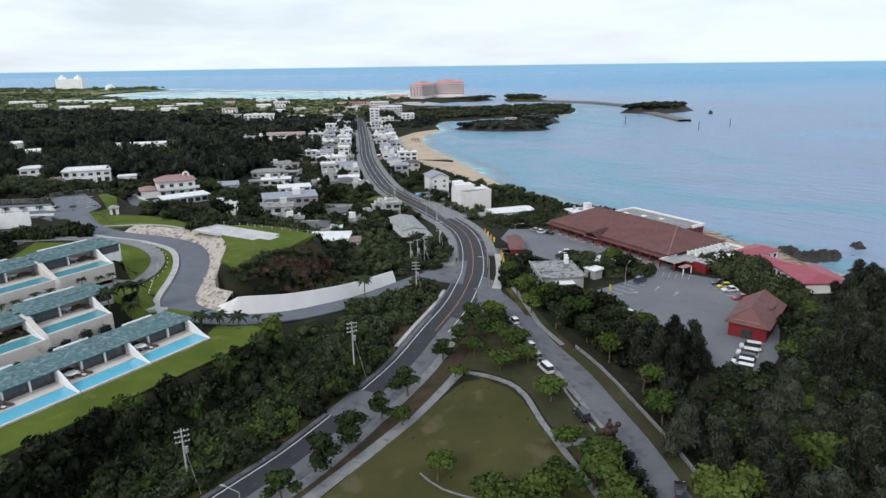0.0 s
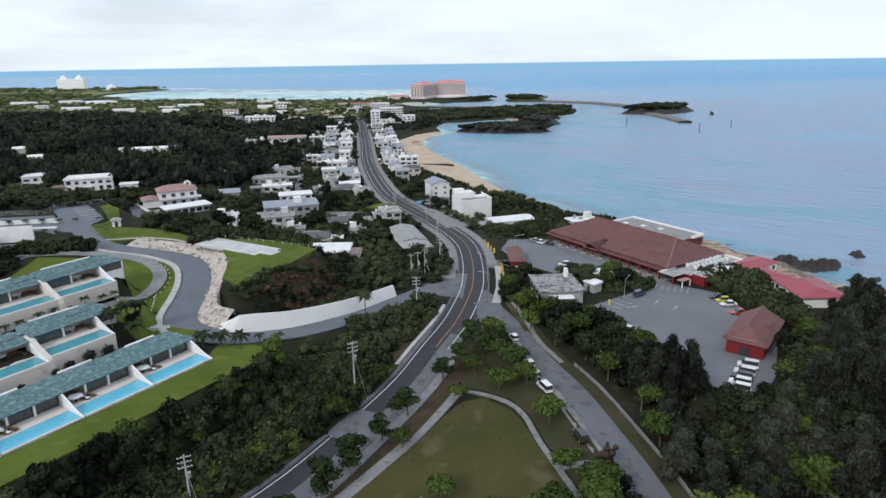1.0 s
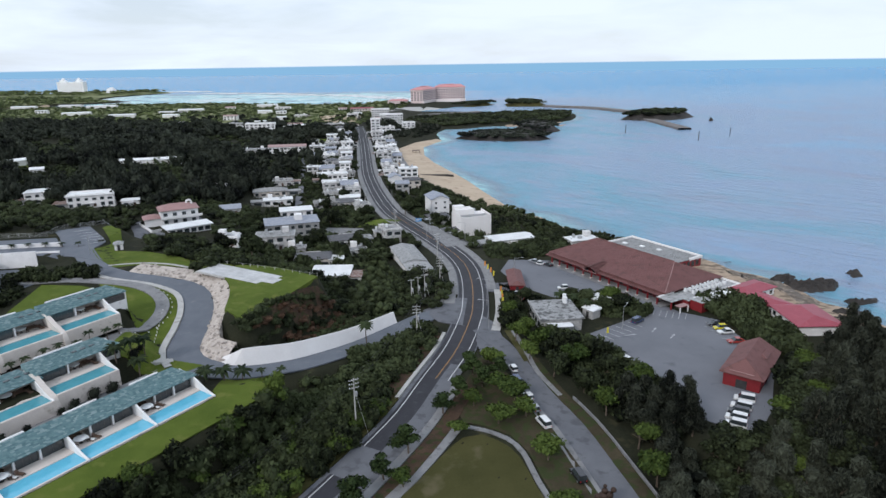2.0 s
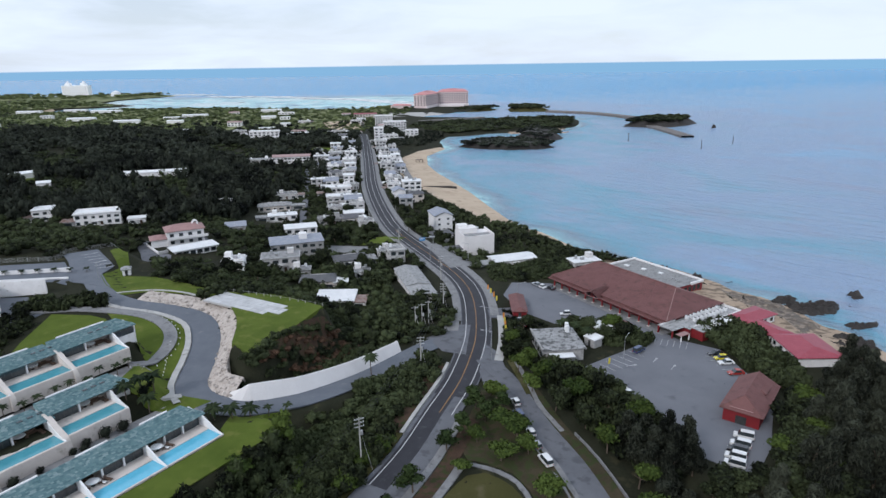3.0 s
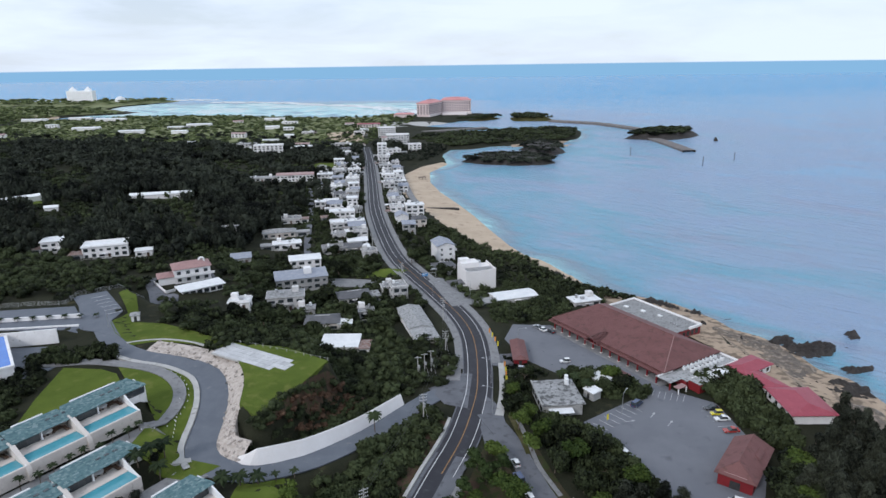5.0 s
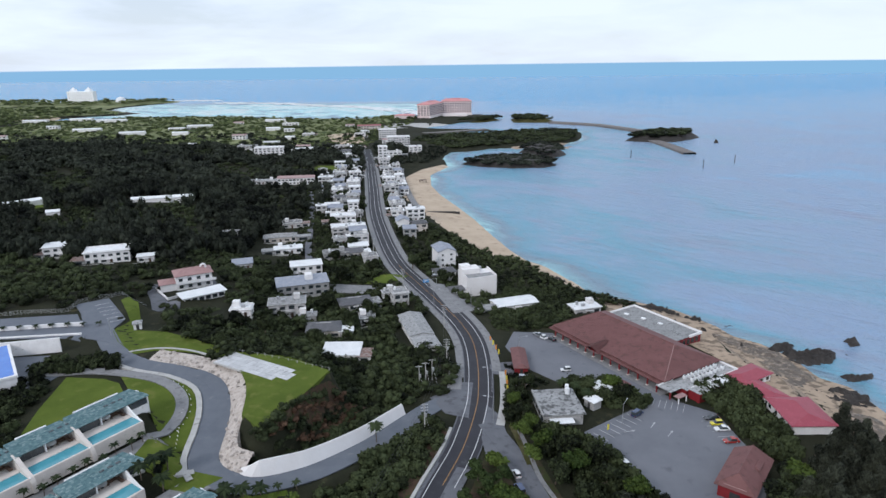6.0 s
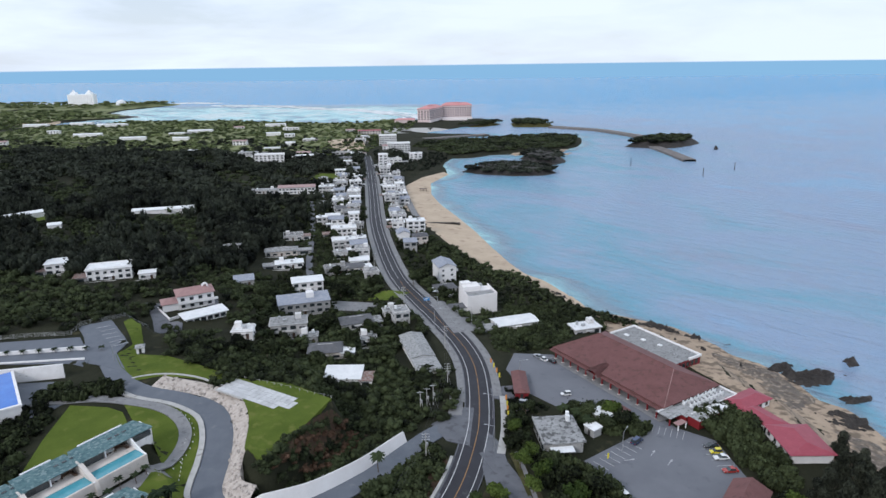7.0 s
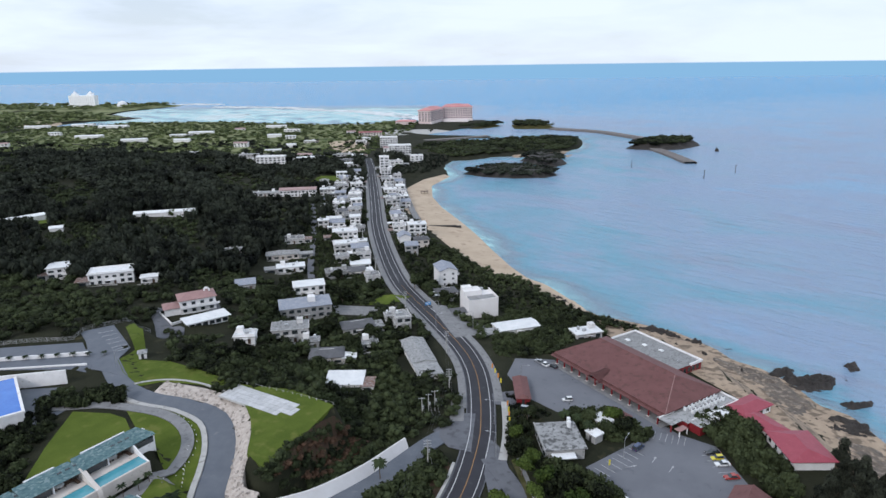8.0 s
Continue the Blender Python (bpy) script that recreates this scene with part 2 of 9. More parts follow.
def curve_through(pts, step=4.0):
    """A smooth line through the given corners, as evenly spaced points."""
    p = np.array(pts, float)
    p = np.vstack([2 * p[0] - p[1], p, 2 * p[-1] - p[-2]])
    out = []
    for i in range(1, len(p) - 2):
        n = max(2, int(np.linalg.norm(p[i + 1][:2] - p[i][:2]) / step))
        for k in range(n):
            s = k / n
            out.append(0.5 * (2 * p[i] + (p[i + 1] - p[i - 1]) * s + (2 * p[i - 1] - 5 * p[i] + 4 * p[i + 1] - p[i + 2]) * s * s
                              + (3 * p[i] - p[i - 1] - 3 * p[i + 1] + p[i + 2]) * s ** 3))
    out.append(p[-2])
    return [tuple(float(v) for v in q) for q in out]


# ---------------------------------------------------------------- the plan: lines and outlines in metres
ROAD = curve_through([(-70, 30, 10.3), (-47, 63.6, 11.3), (-37.4, 79.3, 12), (-31.1, 90.1, 12.3), (-25.8, 102.1, 12.6), (-21.9, 111.5, 12.9),
                      (-17.2, 124, 13.5), (-13.3, 139.3, 14.3), (-9.3, 155.1, 15), (-7.1, 175, 15.1), (-7, 187, 15), (-8.2, 204.6, 14.7),
                      (-10.7, 222.2, 14.3), (-14.5, 236.3, 13.8), (-19.8, 250, 13.2), (-26.7, 264.3, 12.6), (-35.3, 281.5, 12), (-42.9, 296.5, 11.3),
                      (-60.5, 333.5, 10), (-79.4, 388.9, 9.2), (-100.9, 463.3, 8.6), (-126.5, 569.9, 7.9), (-166.2, 731.9, 7.4), (-191.2, 826.4, 6.8)])
SIDE_ROAD = curve_through([(-3, 168, 15.2), (4.5, 153.4, 15), (11.5, 135.4, 14.1), (17.8, 122.2, 13.5), (22.6, 108.3, 12.9), (25.8, 98.2, 12.6),
                           (28.2, 88.4, 12.3), (32, 72, 12), (40, 40, 11.5)])
DRIVEWAY = curve_through([(-160, 214, 29.6), (-140, 194, 29.2), (-123.7, 177, 28.6), (-111, 170.3, 28), (-98, 168.4, 27.3), (-86, 163, 26.4), (-79.2, 153, 25.2),
                          (-75.2, 141, 24.3), (-73.2, 132.3, 23.5), (-68.6, 126.2, 23), (-60.6, 124.1, 22.4), (-54.1, 125.7, 21.5), (-47, 131.8, 20),
                          (-42, 137.6, 19), (-33.6, 150.9, 17), (-27.1, 163.8, 15.7), (-19.5, 176.5, 14.9), (-11, 183, 15)])
LANE_WEST = curve_through([(-92, 285, 9.6), (-104, 316, 9), (-118, 353.5, 8.7), (-132, 400, 8.6), (-152.4, 469, 8.2), (-176, 540, 7.8)], 8)
DRIVE_SIDE = curve_through([(-132, 236, 24), (-128, 252, 22.5), (-138, 268, 22)], 5)
COAST = [(128, 150), (131, 180), (128.3, 208.5), (125.7, 226.2), (117, 233.3), (114, 250), (106.5, 262.4), (97.2, 269.6), (93.1, 280.6), (79.7, 298.4),
         (60.1, 309.3), (44.2, 316.9), (31.4, 340.4), (19.8, 362.8), (9.3, 373.2), (-1, 394.6), (-15, 433.2), (-29.5, 476.6), (-46.2, 519.3),
         (-65.5, 565.5), (-80.6, 612.5), (-89, 671), (-74, 735), (-90, 800), (-82, 850), (-8, 900), (78, 945), (106, 1011), (112, 1105), (48, 1126), (-57, 1069), (-150, 1060), (-155, 1110),
         (-40, 1115), (-42, 1140), (-190, 1150), (-120, 1250), (-30, 1380), (-70, 1460), (-269, 1440), (-326, 1350), (-426, 1352), (-665, 1425)]
COAST_FAR = [(-812, 1416), (-898, 1419), (-915, 1340), (-1010, 1300), (-1060, 1420), (-960, 1500), (-960, 1560), (-1090, 1640), (-1120, 1780), (-1090, 1990), (-1200, 2060),
             (-1500, 2020), (-1800, 2080), (-2600, 1900), (-2600, -600), (250, -600), (180, 0), (140, 90)]
ROAD_Y = [40, 110, 160, 216, 300, 450, 575, 710, 900]
ROAD_Z = [11, 12.8, 15.1, 14.4, 11.0, 8.7, 7.9, 7.4, 5.0]
AX, AY = 0.46, 0.888          # the villas' rows run this way; their backs face (-AY, AX)
ROW_X, ROW_Y = -55.4, 112.6   # the outer corner of the lowest row's end pool


def row_at(along, back):
    """A place in the villas' grid: metres along the rows, metres uphill."""
    return ROW_X + AX * along - AY * back, ROW_Y + AY * along + AX * back


def row_box(a0, a1, b0, b1):
    return [row_at(a0, b0), row_at(a1, b0), row_at(a1, b1), row_at(a0, b1)]


LOW_Z, MID_Z, UP_Z = 23.3, 27.0, 31.0
LAWN_TOP = [(-50.2, 168.9), (-55, 147.5), (-59.4, 137.2), (-64.6, 140), (-67, 146), (-71, 154.4), (-78, 165), (-86, 171.9), (-84.4, 178.8), (-66, 177)]
CAR_PARK = [(24.5, 167), (31, 158), (38, 143), (44, 127), (54, 120), (61, 131), (67, 146), (70, 156), (68, 165), (65, 181), (55, 187), (46, 200), (31.5, 219), (19, 236),
            (4, 236), (1, 222), (8, 206), (18, 197), (33, 193), (45, 186), (40, 180.5)]
PADS = [  # outline, height, how far its edge runs out
    ([(38, 108), (60, 104), (125, 125), (150, 60), (60, -20), (50, 50)], 8.5, 12),
    ([(-156, 234), (-138, 222), (-118, 224), (-110, 240), (-114, 258), (-138, 276), (-156, 262)], 22.2, 6),
    ([(14, 160), (44, 118), (70, 112), (98, 160), (98, 200), (80, 214), (52, 256), (16, 262), (-2, 236), (6, 196)], 14.1, 7),
    (row_box(-75, 9, -8.4, 14), 23.0, 5),
    (row_box(-75, 4, 8, 21), 23.1, 4),
    (row_box(-75, 5, 24.6, 40.6), 26.6, 3),
    (row_box(-60, 9, 45, 56), 29.8, 3.2),
    (LAWN_TOP, 29.4, 5),
    ([(-182, 196), (-150, 188), (-138, 196), (-139, 216), (-160, 232), (-185, 222)], 29.5, 6),
    ([(-215, 168), (-150, 178), (-139, 190), (-150, 196), (-215, 190)], 29.6, 4),
]
BEACH_WIDE = ([0, 200, 250, 300, 345, 380, 430, 520, 620, 720, 800], [12, 20, 20, 14, 10, 24, 30, 36, 42, 34, 14])


def base(x, y):
    zr = np.interp(y, ROAD_Y, ROAD_Z)
    west = np.interp(y, [p[1] for p in ROAD], [p[0] for p in ROAD]) - x
    rise = np.interp(y, [0, 200, 260, 450, 700, 900, 1200], [14, 13, 11, 8, 4, 1, 0])
    foot, head = np.interp(y, [0, 188, 218, 300, 500], [8, 12, 60, 55, 60]), np.interp(y, [0, 188, 218, 300, 500], [95, 100, 112, 125, 190])
    z = zr + rise * smooth(0, 1, (west - foot) / (head - foot)) - np.interp(y, [195, 240, 300, 600], [0, 1, 1.6, 1]) * smooth(7, 16, west)
    z = z - np.interp(y, [250, 285, 330, 600, 700], [0, 3, 4, 3, 1]) * smooth(9, 22, -west)
    return z + 6 * smooth(120, 330, west) * smooth(1000, 600, y) + 2 * np.sin(x * 0.021 + 1) * np.sin(y * 0.017) * smooth(110, 260, west)


def height(x, y):
    x, y = np.asarray(x, float), np.asarray(y, float)
    z = base(x, y)
    for outline, level, run in PADS:
        s = smooth(-run, 0, inside_of(x, y, outline))
        z = z + (level - z) * s
    for line, half, run in ((LANE_WEST, 2.5, 6), (DRIVE_SIDE, 2.5, 5), (SIDE_ROAD, 5.0, 6), (DRIVEWAY, 3.6, 4), (ROAD, 6.5, 7)):
        d, level = seg_near(x, y, line)
        s = smooth(half + run, half, d)
        z = z + (level - z) * s
    inland = inside_of(x, y, COAST + COAST_FAR)
    wide = np.interp(y, *BEACH_WIDE)
    shore = np.where(inland < 0, np.maximum(inland * 0.06, -4), np.where(inland < wide, 2.6 * inland / wide, 2.6 + (inland - wide) * 0.75))
    low = np.interp(y, [880, 960, 1300], [99, 4.5, 3.0])
    return np.minimum(np.minimum(z, shore), low)


# ---------------------------------------------------------------- building kit
from mathutils.geometry import delaunay_2d_cdt


def mesh_of(name, verts, faces, mats, index=None, smooth_faces=False):
    me = bpy.data.meshes.new(name)
    me.from_pydata([tuple(map(float, v)) for v in verts], [], [tuple(map(int, f)) for f in faces])
    for m in mats if isinstance(mats, (list, tuple)) else [mats]:
        me.materials.append(m)
    if index is not None:
        me.polygons.foreach_set("material_index", np.asarray(index, np.int32))
    if smooth_faces:
        me.polygons.foreach_set("use_smooth", np.ones(len(me.polygons), bool))
    me.update()
    return me


def ribbon(name, line, left, right, mat, lift=0.1, parent=None, edge=0.3, cross=2):
    """A strip that follows a line, from so far left to so far right of it, with a turned-down edge."""
    p = np.array(line)
    d = np.gradient(p[:, :2], axis=0)
    d /= np.linalg.norm(d, axis=1)[:, None] + 1e-9
    nrm = np.stack([-d[:, 1], d[:, 0]], 1)
    verts, faces = [], []
    offs = np.linspace(left, -right, cross)
    cols = [(offs[0], -edge)] + [(o, 0) for o in offs] + [(offs[-1], -edge)]
    for o, dz in cols:
        q = p[:, :2] + nrm * o
        verts += [(x, y, z + lift + dz) for (x, y), z in zip(q, p[:, 2])]
    n = len(p)
    for c in range(len(cols) - 1):
        for i in range(n - 1):
            faces.append((c * n + i, (c + 1) * n + i, (c + 1) * n + i + 1, c * n + i + 1))
    ob = new(name, mesh_of(name, verts, faces, mat))
    ob.parent = parent
    return ob


def part_of(line, y0, y1):
    return [p for p in line if y0 <= p[1] <= y1]


def shifted(line, off, dz=0.0):
    p = np.array(line)
    d = np.gradient(p[:, :2], axis=0)
    d /= np.linalg.norm(d, axis=1)[:, None] + 1e-9
    return [(x - dy * off, y + dx * off, z + dz) for (x, y, z), (dx, dy) in zip(p, d)]


def drape(name, outline, mat, lift=0.08, step=3.0, parent=None, level=None, skirt=0.25):
    """A sheet with a rounded outline, laid over the land (or at one level)."""
    ring = []
    for a, b in zip(outline, list(outline[1:]) + [outline[0]]):
        n = max(1, int(math.dist(a[:2], b[:2]) / step))
        ring += [(a[0] + (b[0] - a[0]) * k / n, a[1] + (b[1] - a[1]) * k / n) for k in range(n)]
    r = np.array(ring)
    gx, gy = np.meshgrid(np.arange(r[:, 0].min(), r[:, 0].max(), step), np.arange(r[:, 1].min(), r[:, 1].max(), step))
    gx, gy = gx.ravel(), gy.ravel()
    ok = inside_of(gx, gy, ring) > step * 0.45
    pts = [Vector(p) for p in ring] + [Vector((x, y)) for x, y in zip(gx[ok], gy[ok])]
    n = len(ring)
    v2, _, tris, *_ = delaunay_2d_cdt(pts, [], [list(range(n))], 1, 1e-4)
    xy = np.array([tuple(v) for v in v2])
    z = height(xy[:, 0], xy[:, 1]) + lift if level is None else np.full(len(xy), level)
    verts = [(x, y, h) for (x, y), h in zip(xy, z)]
    faces = [tuple(t) for t in tris]
    m = len(verts)
    verts += [(verts[i][0], verts[i][1], verts[i][2] - skirt) for i in range(n)]
    faces += [(i, m + i, m + (i + 1) % n, (i + 1) % n) for i in range(n)]
    ob = new(name, mesh_of(name, verts, faces, mat))
    ob.parent = parent
    return ob


def rounded(points, step=4.0):
    """A closed outline, smoothed."""
    p = list(points)
    line = curve_through([(x, y, 0) for x, y in (p[-1:] + p + p[:2])], step)
    first = min(range(len(line)), key=lambda i: math.dist(line[i][:2], p[0]))
    last = max(range(len(line)), key=lambda i: (-math.dist(line[i][:2], p[0]) if i > len(line) / 2 else -1e9))
    return [q[:2] for q in line[first:last]]


def graded(lo, hi, f0, f1, fine, grow=1.12, most=120):
    a = list(np.arange(f0, f1, fine))
    s, v = fine, f1
    while v < hi:
        a.append(v)
        s = min(s * grow, most)
        v += s
    s, v = fine, f0
    while v > lo:
        s = min(s * grow, most)
        v -= s
        a.insert(0, v)
    return np.array(a)


# ---------------------------------------------------------------- ground and sea
xs, ys = graded(-2600, 900, -230, 150, 2.5), graded(-500, 2200, 40, 320, 2.5, 1.06, 45)
gx, gy = np.meshgrid(xs, ys)
gz = height(gx, gy)
for line, half in ((ROAD, 7.5), (SIDE_ROAD, 5.0), (DRIVEWAY, 4.2)):
    near, _ = seg_near(gx, gy, line)
    gz = np.where(near < half, gz - 0.35, gz)
gz = gz + 0.12 * np.sin(gx * 1.3 + gy * 0.7) * np.cos(gy * 0.9) * (gz > 1)
nx, ny = len(xs), len(ys)
idx = np.arange(nx * ny).reshape(ny, nx)
quads = np.stack([idx[:-1, :-1], idx[:-1, 1:], idx[1:, 1:], idx[1:, :-1]], -1).reshape(-1, 4)
cx, cy = (gx[:-1, :-1] + gx[1:, 1:]) / 2, (gy[:-1, :-1] + gy[1:, 1:]) / 2
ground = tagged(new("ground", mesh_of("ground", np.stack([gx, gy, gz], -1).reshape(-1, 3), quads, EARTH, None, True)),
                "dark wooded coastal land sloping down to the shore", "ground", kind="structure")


def sink(outline, by=0.5):
    """Lower the land under a lawn or paving that lies on it."""
    co = np.empty(len(ground.data.vertices) * 3, np.float32)
    ground.data.vertices.foreach_get("co", co)
    co = co.reshape(-1, 3)
    ring = [p[:2] for p in outline]
    lo, hi = np.min(ring, 0), np.max(ring, 0)
    near = np.nonzero((co[:, 0] > lo[0]) & (co[:, 0] < hi[0]) & (co[:, 1] > lo[1]) & (co[:, 1] < hi[1]))[0]
    deep_in = near[inside_of(co[near, 0], co[near, 1], ring) > 0.4]
    co[deep_in, 2] -= by
    ground.data.vertices.foreach_set("co", co.ravel())
    ground.data.update()


def sea_material():
    """Water: its body colour follows the depth, with reef blotches; wind ripples and a low swell tilt it and vary its gloss."""
    m = bpy.data.materials.new("sea_water")
    m.use_nodes = True
    t = m.node_tree
    n, link = t.nodes, t.links.new
    n.remove(n["Principled BSDF"])
    geo = n.new("ShaderNodeNewGeometry")
    att = n.new("ShaderNodeAttribute")
    att.attribute_name = "depth"

    def noise_at(scale, stretch, turn, detail, rough=0.6, twist=0.0):
        mp = n.new("ShaderNodeMapping")
        mp.vector_type = "TEXTURE"
        mp.inputs["Scale"].default_value, mp.inputs["Rotation"].default_value = (1 / stretch[0], 1 / stretch[1], 1), (0, 0, -turn)
        link(geo.outputs["Position"], mp.inputs[0])
        x = n.new("ShaderNodeTexNoise")
        x.inputs["Scale"].default_value, x.inputs["Detail"].default_value, x.inputs["Roughness"].default_value, x.inputs["Distortion"].default_value = scale, detail, rough, twist
        link(mp.outputs[0], x.inputs["Vector"])
        return x.outputs[0]

    def add(a, b, k, c=0.0):
        x = n.new("ShaderNodeMath")
        x.operation = "MULTIPLY_ADD"
        link(b, x.inputs[0])
        x.inputs[1].default_value = k
        y = n.new("ShaderNodeMath")
        y.inputs[1].default_value = c
        link(x.outputs[0], y.inputs[0])
        link(a, x.inputs[2])
        return y.outputs[0]

    total = add(att.outputs["Fac"], noise_at(0.008, (1, 1.6, 1), 0.65, 6, 0.55, 1.2), 0.6, -0.3)
    total = add(total, noise_at(0.03, (1, 3.0, 1), 0.55, 6, 0.7, 0.6), 0.16, -0.08)
    ramp = n.new("ShaderNodeValToRGB")
    e = ramp.color_ramp.elements
    e[0].position, e[0].color = 0.0, (0.55, 0.68, 0.68, 1)
    e[1].position, e[1].color = 1.0, (0.065, 0.315, 0.57, 1)
    for at, c in ((0.06, (0.4, 0.7, 0.72, 1)), (0.12, (0.22, 0.4, 0.47, 1)), (0.2, (0.18, 0.27, 0.35, 1)), (0.3, (0.13, 0.33, 0.45, 1)), (0.42, (0.22, 0.335, 0.475, 1)), (0.52, (0.23, 0.325, 0.475, 1)), (0.66, (0.2, 0.365, 0.55, 1))):
        ramp.color_ramp.elements.new(at).color = c
    link(total, ramp.inputs[0])
    # reddish reef drifts under the water
    reef = n.new("ShaderNodeMapRange")
    reef.inputs["From Min"].default_value, reef.inputs["From Max"].default_value, reef.inputs["To Max"].default_value = 0.56, 0.72, 0.5
    link(noise_at(0.0075, (1, 3.2, 1), 0.72, 5, 0.6, 0.9), reef.inputs[0])
    shallow = n.new("ShaderNodeMapRange")
    shallow.inputs["From Min"].default_value, shallow.inputs["From Max"].default_value, shallow.inputs["To Min"].default_value, shallow.inputs["To Max"].default_value = 0.55, 0.75, 1.0, 0.0
    link(att.outputs["Fac"], shallow.inputs[0])
    both = n.new("ShaderNodeMath")
    both.operation = "MULTIPLY"
    link(reef.outputs[0], both.inputs[0])
    link(shallow.outputs[0], both.inputs[1])
    tint = n.new("ShaderNodeMix")
    tint.data_type = "RGBA"
    tint.inputs[7].default_value = (0.25, 0.25, 0.34, 1)
    link(both.outputs[0], tint.inputs[0])
    link(ramp.outputs[0], tint.inputs[6])
    waves = add(noise_at(0.16, (1, 3.0, 1), 0.5, 5, 0.65), noise_at(0.03, (1, 5.0, 1), 0.64, 4, 0.55, 0.5), 2.6)
    b = n.new("ShaderNodeBump")
    b.inputs["Strength"].default_value, b.inputs["Distance"].default_value = 1.0, 1.6
    link(waves, b.inputs["Height"])
    body = n.new("ShaderNodeBsdfDiffuse")
    link(tint.outputs[2], body.inputs[0])
    link(b.outputs[0], body.inputs["Normal"])
    shine = n.new("ShaderNodeBsdfGlossy")
    shine.inputs["Roughness"].default_value = 0.25
    link(b.outputs[0], shine.inputs["Normal"])
    fres = n.new("ShaderNodeFresnel")
    fres.inputs["IOR"].default_value = 1.33
    link(b.outputs[0], fres.inputs["Normal"])
    gloss = n.new("ShaderNodeMapRange")
    for key, value in (("From Min", 0.02), ("From Max", 0.75), ("To Min", 0.025), ("To Max", 0.66)):
        gloss.inputs[key].default_value = value
    link(fres.outputs[0], gloss.inputs[0])
    mix = n.new("ShaderNodeMixShader")
    link(gloss.outputs[0], mix.inputs[0])
    link(body.outputs[0], mix.inputs[1])
    link(shine.outputs[0], mix.inputs[2])
    link(mix.outputs[0], n["Material Output"].inputs[0])
    return m


SEA = sea_material()
sx, sy = graded(-4900, 4900, -140, 330, 9, 1.1, 260), graded(-800, 4900, 130, 800, 9, 1.08, 260)
wx, wy = np.meshgrid(sx, sy)
away = np.maximum(0, -inside_of(wx, wy, COAST + COAST_FAR))
lagoon = smooth(-60, -330, wx - (wy - 1500) * 0.2) * smooth(1330, 1420, wy) * smooth(2030, 1860, wy)
deep = np.clip(0.1 + smooth(-6, 34, away) * 0.27 + smooth(40, 420, away) * 0.2 + smooth(700, 2600, wy - 0.5 * wx) * 0.5, 0, 1)
rocky = smooth(345, 300, wy) * smooth(0, 30, away) + 0.6 * smooth(345, 300, wy)
deep = np.clip(deep + 0.1 * rocky * smooth(120, 20, away), 0, 1)
deep = np.clip(deep * (1 - 0.97 * lagoon) + 0.03 * lagoon, 0, 1)
nx, ny = len(sx), len(sy)
idx = np.arange(nx * ny).reshape(ny, nx)
quads = np.stack([idx[:-1, :-1], idx[:-1, 1:], idx[1:, 1:], idx[1:, :-1]], -1).reshape(-1, 4)
sea_mesh = mesh_of("sea", np.stack([wx, wy, wx * 0], -1).reshape(-1, 3), quads, SEA)
att = sea_mesh.attributes.new("depth", "FLOAT", "POINT")
att.data.foreach_set("value", deep.ravel().astype(np.float32))
sea = tagged(new("water", sea_mesh), "calm blue-grey sea, turquoise in the shallows", "sea", kind="structure")

# ---------------------------------------------------------------- roads, pavements, lawns
road = tagged(ribbon("road", ROAD, 5.0, 5.0, OLD_ASPHALT, 0.06, cross=6), "grey two-lane coast road, freshly paved in dark asphalt", "road", kind="structure")
near_road, bend, far_road = part_of(ROAD, 20, 104), part_of(ROAD, 111, 150), part_of(ROAD, 146, 840)
ribbon("new_paving", near_road, 4.0, 0.9, ASPHALT, 0.075, road)
ribbon("new_paving", bend, 4.0, 0.9, ASPHALT, 0.075, road)
ribbon("new_paving", far_road, 4.6, 4.7, ASPHALT, 0.08, road, cross=6)
for line in (near_road, bend, far_road):
    ribbon("edge_line", shifted(line, 3.25), 0.09, 0.09, PAINT, 0.1, road, 0.02)
ribbon("edge_line", shifted(part_of(ROAD, 138, 840), -3.2), 0.09, 0.09, PAINT, 0.1, road, 0.02)
ribbon("centre_line", part_of(ROAD, 138, 330), 0.1, 0.1, ORANGE, 0.1, road, 0.02)
ribbon("centre_line", part_of(ROAD, 330, 700), 0.09, 0.09, PAINT, 0.1, road, 0.02)
side_road = tagged(ribbon("road", SIDE_ROAD, 2.5, 3.3, OLD_ASPHALT, 0.08, cross=4), "narrow grey side road beside the park", "road", kind="structure")
driveway = tagged(ribbon("road", DRIVEWAY, 3.6, 2.8, DRIVE_GREY, 0.1, cross=4), "winding grey asphalt driveway of the resort", "road", kind="structure")
lane = tagged(ribbon("road", LANE_WEST, 2.0, 2.0, OLD_ASPHALT, 0.3, cross=3), "narrow grey village lane between houses", "road", kind="structure")
tagged(drape("yard", [(-161.3, 255.1), (-155.1, 256.9), (-148.8, 246.8), (-139.3, 236.5), (-131.6, 232.5), (-128.0, 222.9), (-135.8, 219.1), (-148.6, 238.7)], OLD_ASPHALT, 0.2, 2.5), "grey asphalt yard below the hillside house", "yard", kind="structure")
lane_b = tagged(ribbon("road", DRIVE_SIDE, 2.6, 2.6, OLD_ASPHALT, 0.3, cross=3), "short grey lane to a hillside house", "road", kind="structure")
pave_east = tagged(ribbon("pavement", shifted(part_of(ROAD, 196, 700), -6.3), 1.5, 1.5, PAVING, 0.2), "pale concrete pavement beside the coast road", "pavement", kind="structure")
pave_west = tagged(ribbon("pavement", shifted(part_of(ROAD, 192, 700), 6.3), 1.3, 1.4, PAVING, 0.2), "pale concrete pavement with a low kerb", "pavement", kind="structure")
